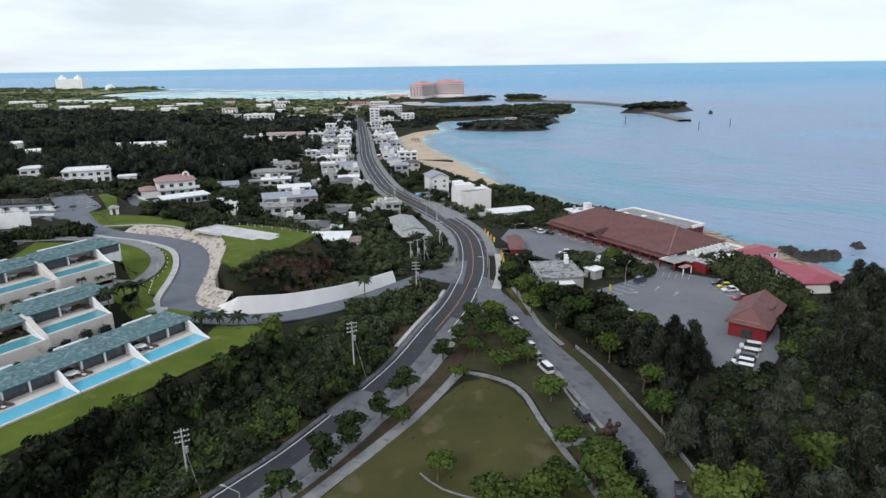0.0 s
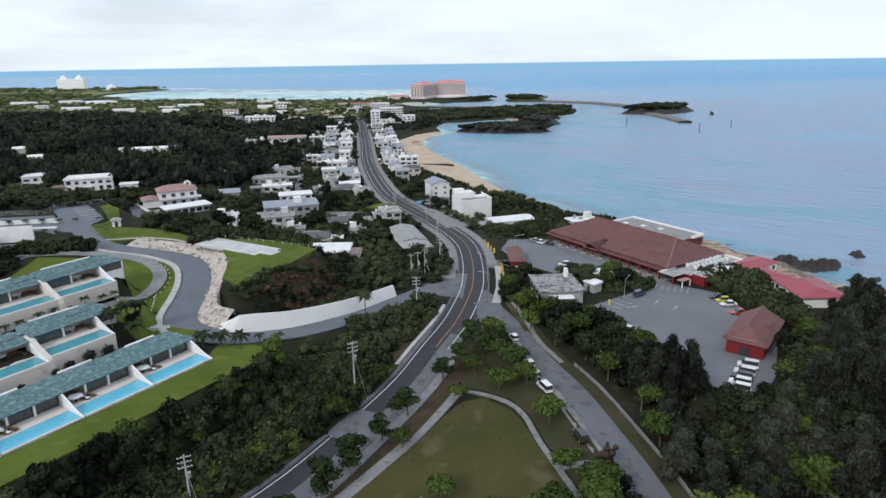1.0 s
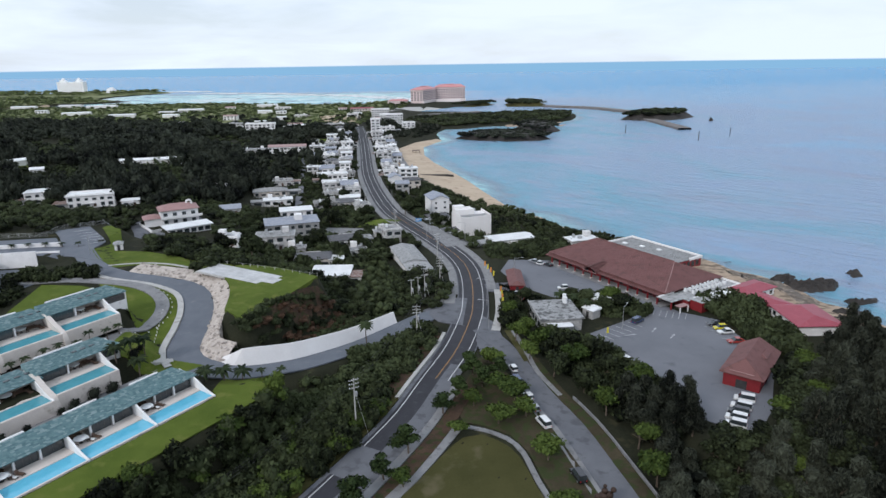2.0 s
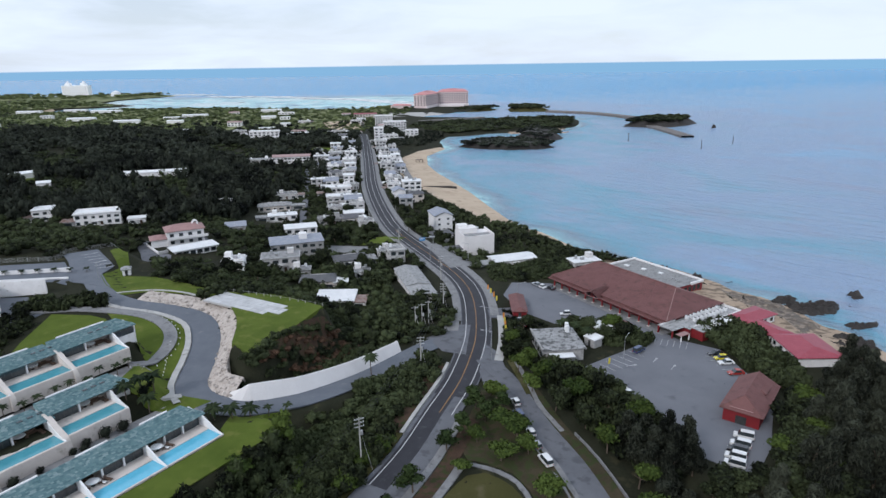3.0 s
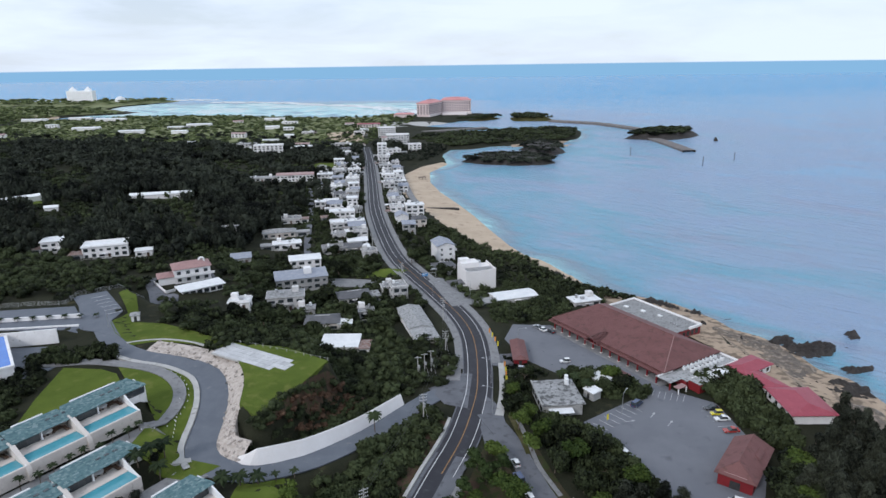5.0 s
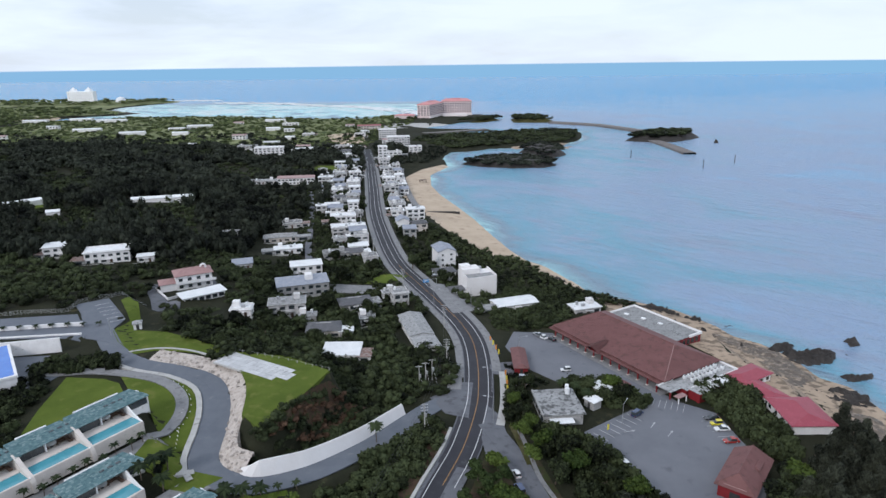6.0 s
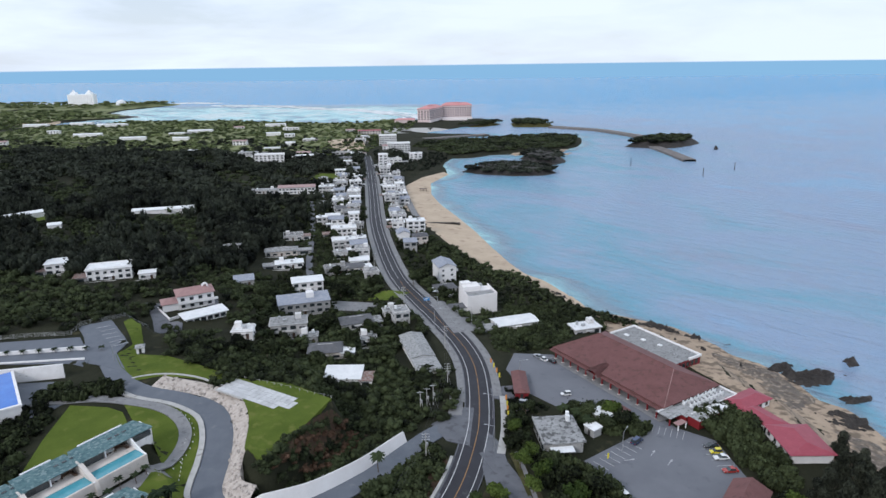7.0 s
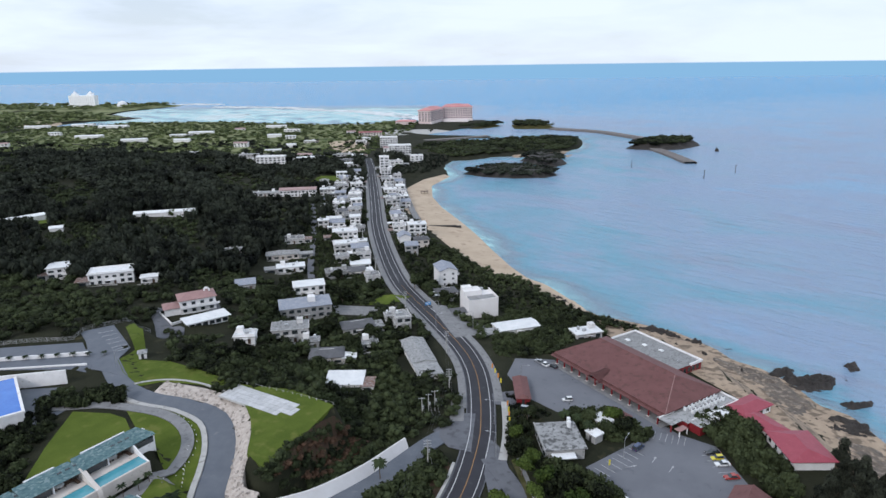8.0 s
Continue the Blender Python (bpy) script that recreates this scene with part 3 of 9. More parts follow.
lawn_edge = [p[:2] for p in reversed(shifted([q for q in DRIVEWAY if -92 < q[0] < -62 and q[1] < 168], 9.2)) if p[1] > 139]
sink(LAWN_TOP[:3] + lawn_edge + LAWN_TOP[-3:], 0.5)
lawn_top = tagged(drape("lawn", LAWN_TOP[:3] + lawn_edge + LAWN_TOP[-3:], LAWN, 0.16, 2.0, None, None, 1.5), "bright green lawn on a raised terrace", "lawn", kind="structure")
park = tagged(drape("lawn", rounded([(-26, 78), (-14.5, 99), (-5, 117), (2, 116.6), (6.5, 111.5), (9.5, 103), (14, 92), (18, 80), (20, 60), (-20, 55)]), LAWN_DRY, 0.1), "worn olive-green park lawn", "lawn", kind="structure")
low_lawn = tagged(drape("lawn", [row_at(-78, -0.6), row_at(0, -0.6), row_at(1, 2), row_at(7, 6), (-55, 121.2), (-48.5, 125.5), (-43, 121.5), row_at(10, -7.5), row_at(3, -8.6), row_at(-22, -8.4), row_at(-50, -8), row_at(-78, -8)], LAWN, 0.14, 2.5),
                  "smooth bright green lawn below the villas", "lawn", kind="structure")
car_park = tagged(drape("car_park", CAR_PARK, WORN_LOT, 0.1, 4), "worn grey asphalt car park with white stall lines", "car park", kind="structure")
inland_beach = [(-89, 671), (-100, 690), (-108, 660), (-112, 620), (-104, 575), (-88, 530), (-70, 490), (-52, 452), (-36, 418), (-17, 388), (-6, 366), (7, 352), (22, 334), (38, 312)]
beach = tagged(drape("beach", [(44, 317), (36.4, 340), (24.8, 363), (14.3, 374), (4, 395), (-10, 434), (-24.5, 477), (-41.2, 520), (-60.5, 566), (-75.6, 613), (-83, 663), (-71, 727), (-80, 740), (-100, 700)]
                     + inland_beach[2:], SAND, 0.15, 4), "pale golden sand beach along the bay", "beach", kind="structure")
cove = tagged(drape("beach", [(40, 325), (60, 315), (82, 303), (97, 284), (101, 274), (110, 267), (118, 254), (122, 238), (130, 229), (133, 209), (135, 180), (132, 150), (97, 150), (95, 172), (91, 192), (80, 213), (69, 231),
                             (54, 252), (43, 272), (36, 296)], COVE_SAND, 0.15, 3), "narrow sand strip with rocks below the restaurant", "beach", kind="structure")
# verges, paths and forecourts
tagged(ribbon("promenade", curve_through([(x, y, 3.2) for x, y in [(-125.3, 714.8), (-115.7, 660.5), (-101.7, 599.5), (-86.8, 541.6), (-76.6, 507.4)]], 5), 2.6, 2.6, PAVING, 0.25, None, 2.5), "grey concrete promenade curving above the beach", "promenade", kind="structure")
lane_part = lambda y0, y1: part_of(ROAD, y0, y1)
tagged(ribbon("pavement", shifted(lane_part(60, 142), -5.9), 1.0, 0.9, PAVING, 0.2), "pale concrete pavement beside the park", "pavement", kind="structure")
tagged(ribbon("verge", shifted(lane_part(60, 140), -8.6), 1.6, 1.8, SOIL, 0.12), "bare brown earth strip under the pines", "verge", kind="structure")
tagged(ribbon("verge", shifted(lane_part(112, 166), 8.0), 2.6, 2.4, SOIL, 0.1), "bare red-brown earth strip beside the road", "verge", kind="structure")
tagged(ribbon("kerb_wall", shifted(lane_part(127, 166), 5.5), 0.45, 0.45, CONCRETE, 0.55, None, 0.6), "low white concrete barrier beside the road", "barrier", kind="structure")
tagged(ribbon("pavement", shifted(lane_part(186, 206), 8.0), 2.2, 2.4, PAVING, 0.16), "broad pale pavement at the junction", "pavement", kind="structure")
tagged(ribbon("pavement", shifted(lane_part(164, 203), -8.2), 1.2, 1.3, CONCRETE, 0.2), "pale concrete pavement beside a hedge strip", "pavement", kind="structure")
tagged(drape("junction", [(-16, 172), (-9, 170), (-9, 192), (-13, 192), (-22, 181)], OLD_ASPHALT, 0.09, 2), "grey asphalt at the mouth of the driveway", "road", kind="structure")
tagged(drape("junction", [(-4, 178), (0.5, 172), (3.5, 158), (-2.5, 150), (-4.6, 160)], OLD_ASPHALT, 0.09, 2), "grey asphalt at the mouth of the side road", "road", kind="structure")
tagged(drape("junction", [(-4.2, 206), (4, 210), (8, 204), (8, 198), (-3, 199)], OLD_ASPHALT, 0.1, 2), "grey asphalt entrance to the car park", "road", kind="structure")
tagged(drape("yard", [(-22, 256), (-8, 262), (-5, 274), (-20, 286), (-31, 300), (-37, 293), (-29, 273)], PAVING, 0.15, 3), "pale concrete forecourt beside the coast road", "yard", kind="structure")
for name, pts, half, mat, words in (("path", [(-33, 66), (-26.3, 79.8), (-19, 93), (-12.8, 105.1), (-6.1, 121.2)], 1.15, PAVING, "straight pale concrete park path"),
                                    ("path", [(-6.1, 121), (-1, 119.8), (3.9, 117.3), (7.2, 112.8), (10, 104), (14.1, 93.5), (18.5, 82)], 0.55, PAVING, "narrow pale kerbed park path"),
                                    ("path", [(13.2, 97.5), (16.5, 98.5), (20.5, 99)], 0.8, PAVING, "short pale path to a statue"),
                                    ("path", [(5, 168), (8.8, 153.8), (11.3, 144.1), (16, 134)], 0.6, PAVING, "narrow grey footpath under trees"),
                                    ("path", [(-10, 88), (-6, 84.5), (2, 82), (9, 81)], 0.16, PAVING, "curved concrete edging in the park lawn")):
    line = [(x, y, float(height(x, y))) for x, y, z in curve_through([(a, b, 0) for a, b in pts], 2)]
    tagged(ribbon(name, line, half, half, mat, 0.2), words, "path", kind="structure")
bay = [p for p in SIDE_ROAD if 84 < p[1] < 132]
tagged(ribbon("parking_bay", shifted(bay, -4.4), 1.1, 1.1, PAVING, 0.12), "pale concrete parking strip beside the side road", "parking bay", kind="structure")
tagged(ribbon("verge", shifted([p for p in SIDE_ROAD if 60 < p[1] < 156], 4.0), 1.4, 1.5, PARK_EARTH, 0.14), "bare brown earth bank along the side road", "verge", kind="structure")
tagged(ribbon("low_wall", shifted([p for p in SIDE_ROAD if 60 < p[1] < 132], 5.7), 0.12, 0.12, PAVING, 0.7, None, 0.9), "low weathered concrete wall below the trees", "wall", kind="structure")
tagged(drape("lawn", [(3, 167), (6, 168), (10.5, 150), (8, 149)], LAWN_DRY, 0.15, 2), "narrow grass strip beside the side road", "lawn", kind="structure")
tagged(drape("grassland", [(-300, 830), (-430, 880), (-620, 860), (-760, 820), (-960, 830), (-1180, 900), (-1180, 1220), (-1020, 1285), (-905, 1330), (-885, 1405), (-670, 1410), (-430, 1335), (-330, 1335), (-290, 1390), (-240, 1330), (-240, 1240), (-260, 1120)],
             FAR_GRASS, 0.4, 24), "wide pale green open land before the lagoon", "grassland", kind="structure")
tagged(drape("verge", [p[:2] for p in shifted(part_of(ROAD, 40, 132), 5.2)] + [p[:2] for p in reversed(shifted(part_of(ROAD, 40, 132), 8.6))], LAWN_DRY, 0.16, 2.0), "rough grass strip at the foot of the slope", "verge", kind="structure")
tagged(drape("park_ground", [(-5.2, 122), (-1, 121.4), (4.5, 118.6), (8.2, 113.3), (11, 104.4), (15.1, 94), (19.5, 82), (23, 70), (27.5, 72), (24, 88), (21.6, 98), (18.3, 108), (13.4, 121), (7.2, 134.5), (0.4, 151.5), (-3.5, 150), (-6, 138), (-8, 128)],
             PARK_EARTH, 0.13, 2.5), "brown earth under the park trees, darkened in colour for their shade", "ground", kind="structure")
tagged(drape("bank_earth", [(-56, 147), (-58.6, 138), (-52, 148), (-45, 161), (-40, 170), (-46, 171), (-49.5, 166)], SOIL, 0.2, 2.0), "bare red-brown earth bank below the lawn", "ground", kind="structure")


# ---------------------------------------------------------------- parts of things
def part(name, bm, mat, parent=None, label="", at=None):
    me = bpy.data.meshes.new(name)
    bm.to_mesh(me)
    bm.free()
    for m in mat if isinstance(mat, (list, tuple)) else [mat]:
        me.materials.append(m)
    ob = new(name, me)
    ob.parent = parent
    if at is not None:
        ob.matrix_basis = at
    if label:
        ob["label"] = label
    return ob


def shared(name, me, parent=None, at=None, label=""):
    ob = new(name, me)
    ob.parent = parent
    if at is not None:
        ob.matrix_basis = at
    if label:
        ob["label"] = label
    return ob


def thing(name, m, label, category, group="", kind=""):
    ob = new(name)
    ob.empty_display_size = 0.5
    ob.matrix_basis = m
    return tagged(ob, label, category, group, kind)


def box(x0, x1, y0, y1, z0, z1, bevel=0.0, bm=None):
    bm = bm or bmesh.new()
    m = Matrix.LocRotScale(((x0 + x1) / 2, (y0 + y1) / 2, (z0 + z1) / 2), None, (abs(x1 - x0), abs(y1 - y0), abs(z1 - z0)))
    r = bmesh.ops.create_cube(bm, size=1, matrix=m)
    if bevel:
        edges = list({e for v in r["verts"] for e in v.link_edges})
        bmesh.ops.bevel(bm, geom=edges, offset=bevel, segments=2, affect="EDGES", profile=0.6)
    return bm


def tube(x, y, z0, z1, r0, r1=None, sides=10, bm=None, m=None):
    bm = bm or bmesh.new()
    t = Matrix.Translation((x, y, (z0 + z1) / 2))
    bmesh.ops.create_cone(bm, cap_ends=True, segments=sides, radius1=r0, radius2=r0 if r1 is None else r1, depth=z1 - z0, matrix=(m or Matrix()) @ t)
    return bm


def rod(a, b, r, sides=6, bm=None, r1=None):
    bm = bm or bmesh.new()
    a, b = Vector(a), Vector(b)
    d = b - a
    m = Matrix.Translation((a + b) / 2) @ d.to_track_quat("Z", "Y").to_matrix().to_4x4()
    bmesh.ops.create_cone(bm, cap_ends=True, segments=sides, radius1=r, radius2=r if r1 is None else r1, depth=d.length, matrix=m)
    return bm


def prism(outline, z0, z1, bm=None, top=None):
    """An upright body on an outline; top: heights of its upper corners."""
    bm = bm or bmesh.new()
    lo = [bm.verts.new((x, y, z0)) for x, y in outline]
    hi = [bm.verts.new((x, y, z1 if top is None else top[i])) for i, (x, y) in enumerate(outline)]
    n = len(outline)
    bm.faces.new(hi)
    bm.faces.new(lo[::-1])
    for i in range(n):
        bm.faces.new((lo[i], lo[(i + 1) % n], hi[(i + 1) % n], hi[i]))
    bmesh.ops.recalc_face_normals(bm, faces=bm.faces)
    return bm


def gable(x0, x1, y0, y1, z0, rise, over=0.5, thick=0.18, hip=0.0, bm=None):
    """A pitched roof, its ridge along x; hip: how far the ridge stops short of the ends."""
    bm = bm or bmesh.new()
    x0, x1, y0, y1 = x0 - over, x1 + over, y0 - over, y1 + over
    ym = (y0 + y1) / 2
    if hip < 0.1:
        up, lo = [[bm.verts.new((x, y, z + dz)) for x, y, z in ((x0, y0, z0), (x1, y0, z0), (x1, ym, z0 + rise), (x1, y1, z0), (x0, y1, z0), (x0, ym, z0 + rise))] for dz in (thick, 0)]
        for a, b, c, d in ((0, 1, 2, 5), (3, 4, 5, 2)):
            bm.faces.new((up[a], up[b], up[c], up[d]))
            bm.faces.new((lo[d], lo[c], lo[b], lo[a]))
        for i in range(6):
            bm.faces.new((up[i], lo[i], lo[(i + 1) % 6], up[(i + 1) % 6]))
        bmesh.ops.recalc_face_normals(bm, faces=bm.faces)
        return bm
    for dz, flip in ((thick, False), (0, True)):
        a, b, c, d = [bm.verts.new((x, y, z0 + dz)) for x, y in ((x0, y0), (x1, y0), (x1, y1), (x0, y1))]
        e, f = bm.verts.new((x0 + hip, ym, z0 + rise + dz)), bm.verts.new((x1 - hip, ym, z0 + rise + dz))
        for fs in ((a, b, f, e), (c, d, e, f), (b, c, f), (d, a, e)):
            bm.faces.new(fs[::-1] if flip else fs)
        if not flip:
            top = (a, b, c, d)
        else:
            for i in range(4):
                bm.faces.new((top[i], (a, b, c, d)[i], (a, b, c, d)[(i + 1) % 4], top[(i + 1) % 4]))
    bmesh.ops.recalc_face_normals(bm, faces=bm.faces)
    return bm


def gable_ends(parent, x0, x1, y0, y1, z0, rise, over, mat):
    """The wall ends under an open pitched roof, one part each."""
    knee = z0 + rise * over / ((y1 - y0) / 2 + over) - 0.02
    for a, b in ((x0, x0 + 0.2), (x1 - 0.2, x1)):
        bm = bmesh.new()
        ring = [(y0, z0 - 0.1), (y1, z0 - 0.1), (y1, knee), ((y0 + y1) / 2, z0 + rise - 0.02), (y0, knee)]
        p, q = [[bm.verts.new((x, y, z)) for y, z in ring] for x in (a, b)]
        bm.faces.new(p[::-1])
        bm.faces.new(q)
        for i in range(5):
            bm.faces.new((p[i], p[(i + 1) % 5], q[(i + 1) % 5], q[i]))
        bmesh.ops.recalc_face_normals(bm, faces=bm.faces)
        part("gable_wall", bm, mat, parent)


def on_land(x, y, dz=0.0):
    return float(height(x, y)) + dz


CLEAR = []  # x, y, radius: ground that things take up, kept free of wild plants


# ---------------------------------------------------------------- the resort on the hill
def shingles(x0, x1, y0, z0, y1, z1, seed, hip=0.0):
    """Overlapping slates on a single slope: one mesh of many small, slightly lifted pieces."""
    g = np.random.default_rng(seed)
    verts, faces = [], []
    run = math.hypot(y1 - y0, z1 - z0)
    rows = int(run / 0.42)
    uy, uz = (y1 - y0) / run, (z1 - z0) / run
    for r in range(rows):
        s0, s1 = run * r / rows, run * (r + 1) / rows + 0.08
        cut = hip * (r + 0.5) / rows
        x = x0 - (r % 2) * 0.3
        while x < x1 - cut:
            w = g.uniform(0.45, 0.75)
            a, b = max(x, x0), min(x + w - 0.015, x1 - cut)
            x += w
            if b - a < 0.12:
                continue
            lift = g.uniform(0.03, 0.07)
            n = len(verts)
            for px, s, h in ((a, s0, lift), (b, s0, lift + g.uniform(-0.01, 0.02)), (b, s1, 0.0), (a, s1, 0.0)):
                verts.append((px, y0 + uy * s - uz * h, z0 + uz * s + uy * h))
            for px, s in ((a, s0), (b, s0)):
                verts.append((px, y0 + uy * s, z0 + uz * s))
            faces += [(n, n + 1, n + 2, n + 3), (n + 4, n + 5, n + 1, n)]
    return mesh_of("shingles", verts, faces, TEAL_SHINGLE)


def island_tone(name, colours, rough=0.75):
    """Pieces of one mesh, each with a tone of its own."""
    m = surface(name, colours[0], colours[1], rough, 1.6, 8, 0.15)
    n, link = m.node_tree.nodes, m.node_tree.links.new
    p = n["Principled BSDF"]
    geo = n.new("ShaderNodeNewGeometry")
    ramp = n.new("ShaderNodeValToRGB")
    for k, c in enumerate(colours):
        e = ramp.color_ramp.elements[k] if k < 2 else ramp.color_ramp.elements.new(0.5)
        e.color = (*c, 1)
    ramp.color_ramp.elements[-1].position = 1.0
    for k, e in enumerate(ramp.color_ramp.elements):
        e.position = k / (len(colours) - 1)
        e.color = (*colours[k], 1)
    link(geo.outputs["Random Per Island"], ramp.inputs[0])
    old = p.inputs["Base Color"].links[0].from_socket
    mix = n.new("ShaderNodeMix")
    mix.data_type = "RGBA"
    mix.inputs[0].default_value = 0.65
    link(old, mix.inputs[6])
    link(ramp.outputs[0], mix.inputs[7])
    link(mix.outputs[2], p.inputs["Base Color"])
    return m


TEAL_SHINGLE = island_tone("teal_slate_pieces", [(0.055, 0.115, 0.13), (0.1, 0.18, 0.195), (0.135, 0.22, 0.225), (0.29, 0.36, 0.36)])


def swoop(x0, x1, pts, z_low):
    """An upright wall across x0..x1 whose top follows a curve of (y, z)."""
    line = [(p[0], p[1]) for p in curve_through([(y, z, 0) for y, z in pts], 0.5)]
    bm = bmesh.new()
    cols = []
    for x in (x0, x1):
        cols.append(([bm.verts.new((x, y, z)) for y, z in line], [bm.verts.new((x, y, z_low)) for y, z in line]))
    for (ta, ba), (tb, bb) in ((cols[0], cols[1]),):
        for i in range(len(line) - 1):
            bm.faces.new((ta[i], ta[i + 1], tb[i + 1], tb[i]))
            bm.faces.new((ta[i], ba[i], ba[i + 1], ta[i + 1]))
            bm.faces.new((tb[i], tb[i + 1], bb[i + 1], bb[i]))
        bm.faces.new((ta[0], tb[0], bb[0], ba[0]))
        bm.faces.new((ta[-1], ba[-1], bb[-1], tb[-1]))
    bmesh.ops.recalc_face_normals(bm, faces=bm.faces)
    edges = [e for e in bm.edges if abs(e.verts[0].co.x - e.verts[1].co.x) < 1e-4 and e.verts[0].co.z > z_low + 0.01 and e.verts[1].co.z > z_low + 0.01]
    bmesh.ops.bevel(bm, geom=edges, offset=min(0.08, (x1 - x0) * 0.2), segments=2, affect="EDGES", clamp_overlap=True)
    return bm


def lounger(x, y, z, turn, dark):
    t = thing("sun_lounger", pose(x, y, z, 0, 0, turn), "dark sun lounger with a white cushion on a pool terrace" if not dark else "dark brown sun lounger on a pool terrace", "lounger", "loungers on the terraces")
    part("frame", box(-0.33, 0.33, -0.95, 0.95, 0.22, 0.3, 0.02), BROWN, t)
    for lx, ly in ((-0.28, -0.85), (0.28, -0.85), (-0.28, 0.6), (0.28, 0.6)):
        part("leg", box(lx - 0.03, lx + 0.03, ly - 0.03, ly + 0.03, 0, 0.23), BROWN, t)
    part("cushion", box(-0.3, 0.3, -0.92, 0.4, 0.305, 0.4, 0.03), BROWN if dark else WHITE, t)
    bm = box(-0.3, 0.3, 0, 0.62, 0.0, 0.09, 0.03)
    bmesh.ops.transform(bm, matrix=Matrix.Translation((0, 0.4, 0.31)) @ Matrix.Rotation(radians(48), 4, "X"), verts=bm.verts)
    part("backrest", bm, BROWN if dark else WHITE, t)


def sofa(x, y, z, turn):
    t = thing("outdoor_sofa", pose(x, y, z, 0, 0, turn), "dark brown outdoor sofa on a shaded terrace", "sofa", "sofas on the terraces")
    part("seat", box(-0.95, 0.95, -0.4, 0.4, 0.12, 0.42, 0.05), BROWN, t)
    part("backrest", box(-0.95, 0.95, 0.28, 0.46, 0.42, 0.82, 0.05), BROWN, t)
    for s in (-1, 1):
        part("armrest", box(s * 0.95 - 0.12, s * 0.95 + 0.12, -0.4, 0.4, 0.1, 0.6, 0.04), BROWN, t)


def parasol_table(x, y, z):
    t = thing("garden_table", pose(x, y, z), "round white garden table on a dark pedestal", "table", "tables on the terraces")
    part("tabletop", tube(0, 0, 0.95, 1.02, 1.15, sides=24), WHITE_ROOF, t)
    part("pedestal", tube(0, 0, 0.04, 0.95, 0.09, 0.07), DARK, t)
    part("foot", tube(0, 0, 0, 0.05, 0.35, sides=16), DARK, t)
    for k in range(3):
        a = k * 2.1 + 0.5
        c = thing("garden_chair", Matrix.Translation((0, 0, 0)) @ pose(x + math.cos(a) * 1.25, y + math.sin(a) * 1.25, z, 0, 0, math.degrees(a) + 90), "dark brown garden chair at a round table", "chair", "chairs on the terraces")
        part("seat", box(-0.28, 0.28, -0.26, 0.26, 0.36, 0.44, 0.03), BROWN, c)
        part("backrest", box(-0.28, 0.28, -0.28, -0.2, 0.44, 0.85, 0.03), BROWN, c)
        for lx in (-0.24, 0.24):
            for ly in (-0.22, 0.22):
                part("leg", box(lx - 0.025, lx + 0.025, ly - 0.025, ly + 0.025, 0, 0.37), BROWN, c)


def window_in(v, x0, x1, y, z0, z1, panes, name="window"):
    w = part(name, box(x0, x1, y - 0.03, y + 0.05, z0, z1), DARK, v, "dark framed glazing")
    step = (x1 - x0) / panes
    for k in range(panes):
        part("pane", box(x0 + k * step + 0.05, x0 + (k + 1) * step - 0.05, y - 0.06, y - 0.02, z0 + 0.06, z1 - 0.06), GLASS, w)


ROOF_LOW = {}


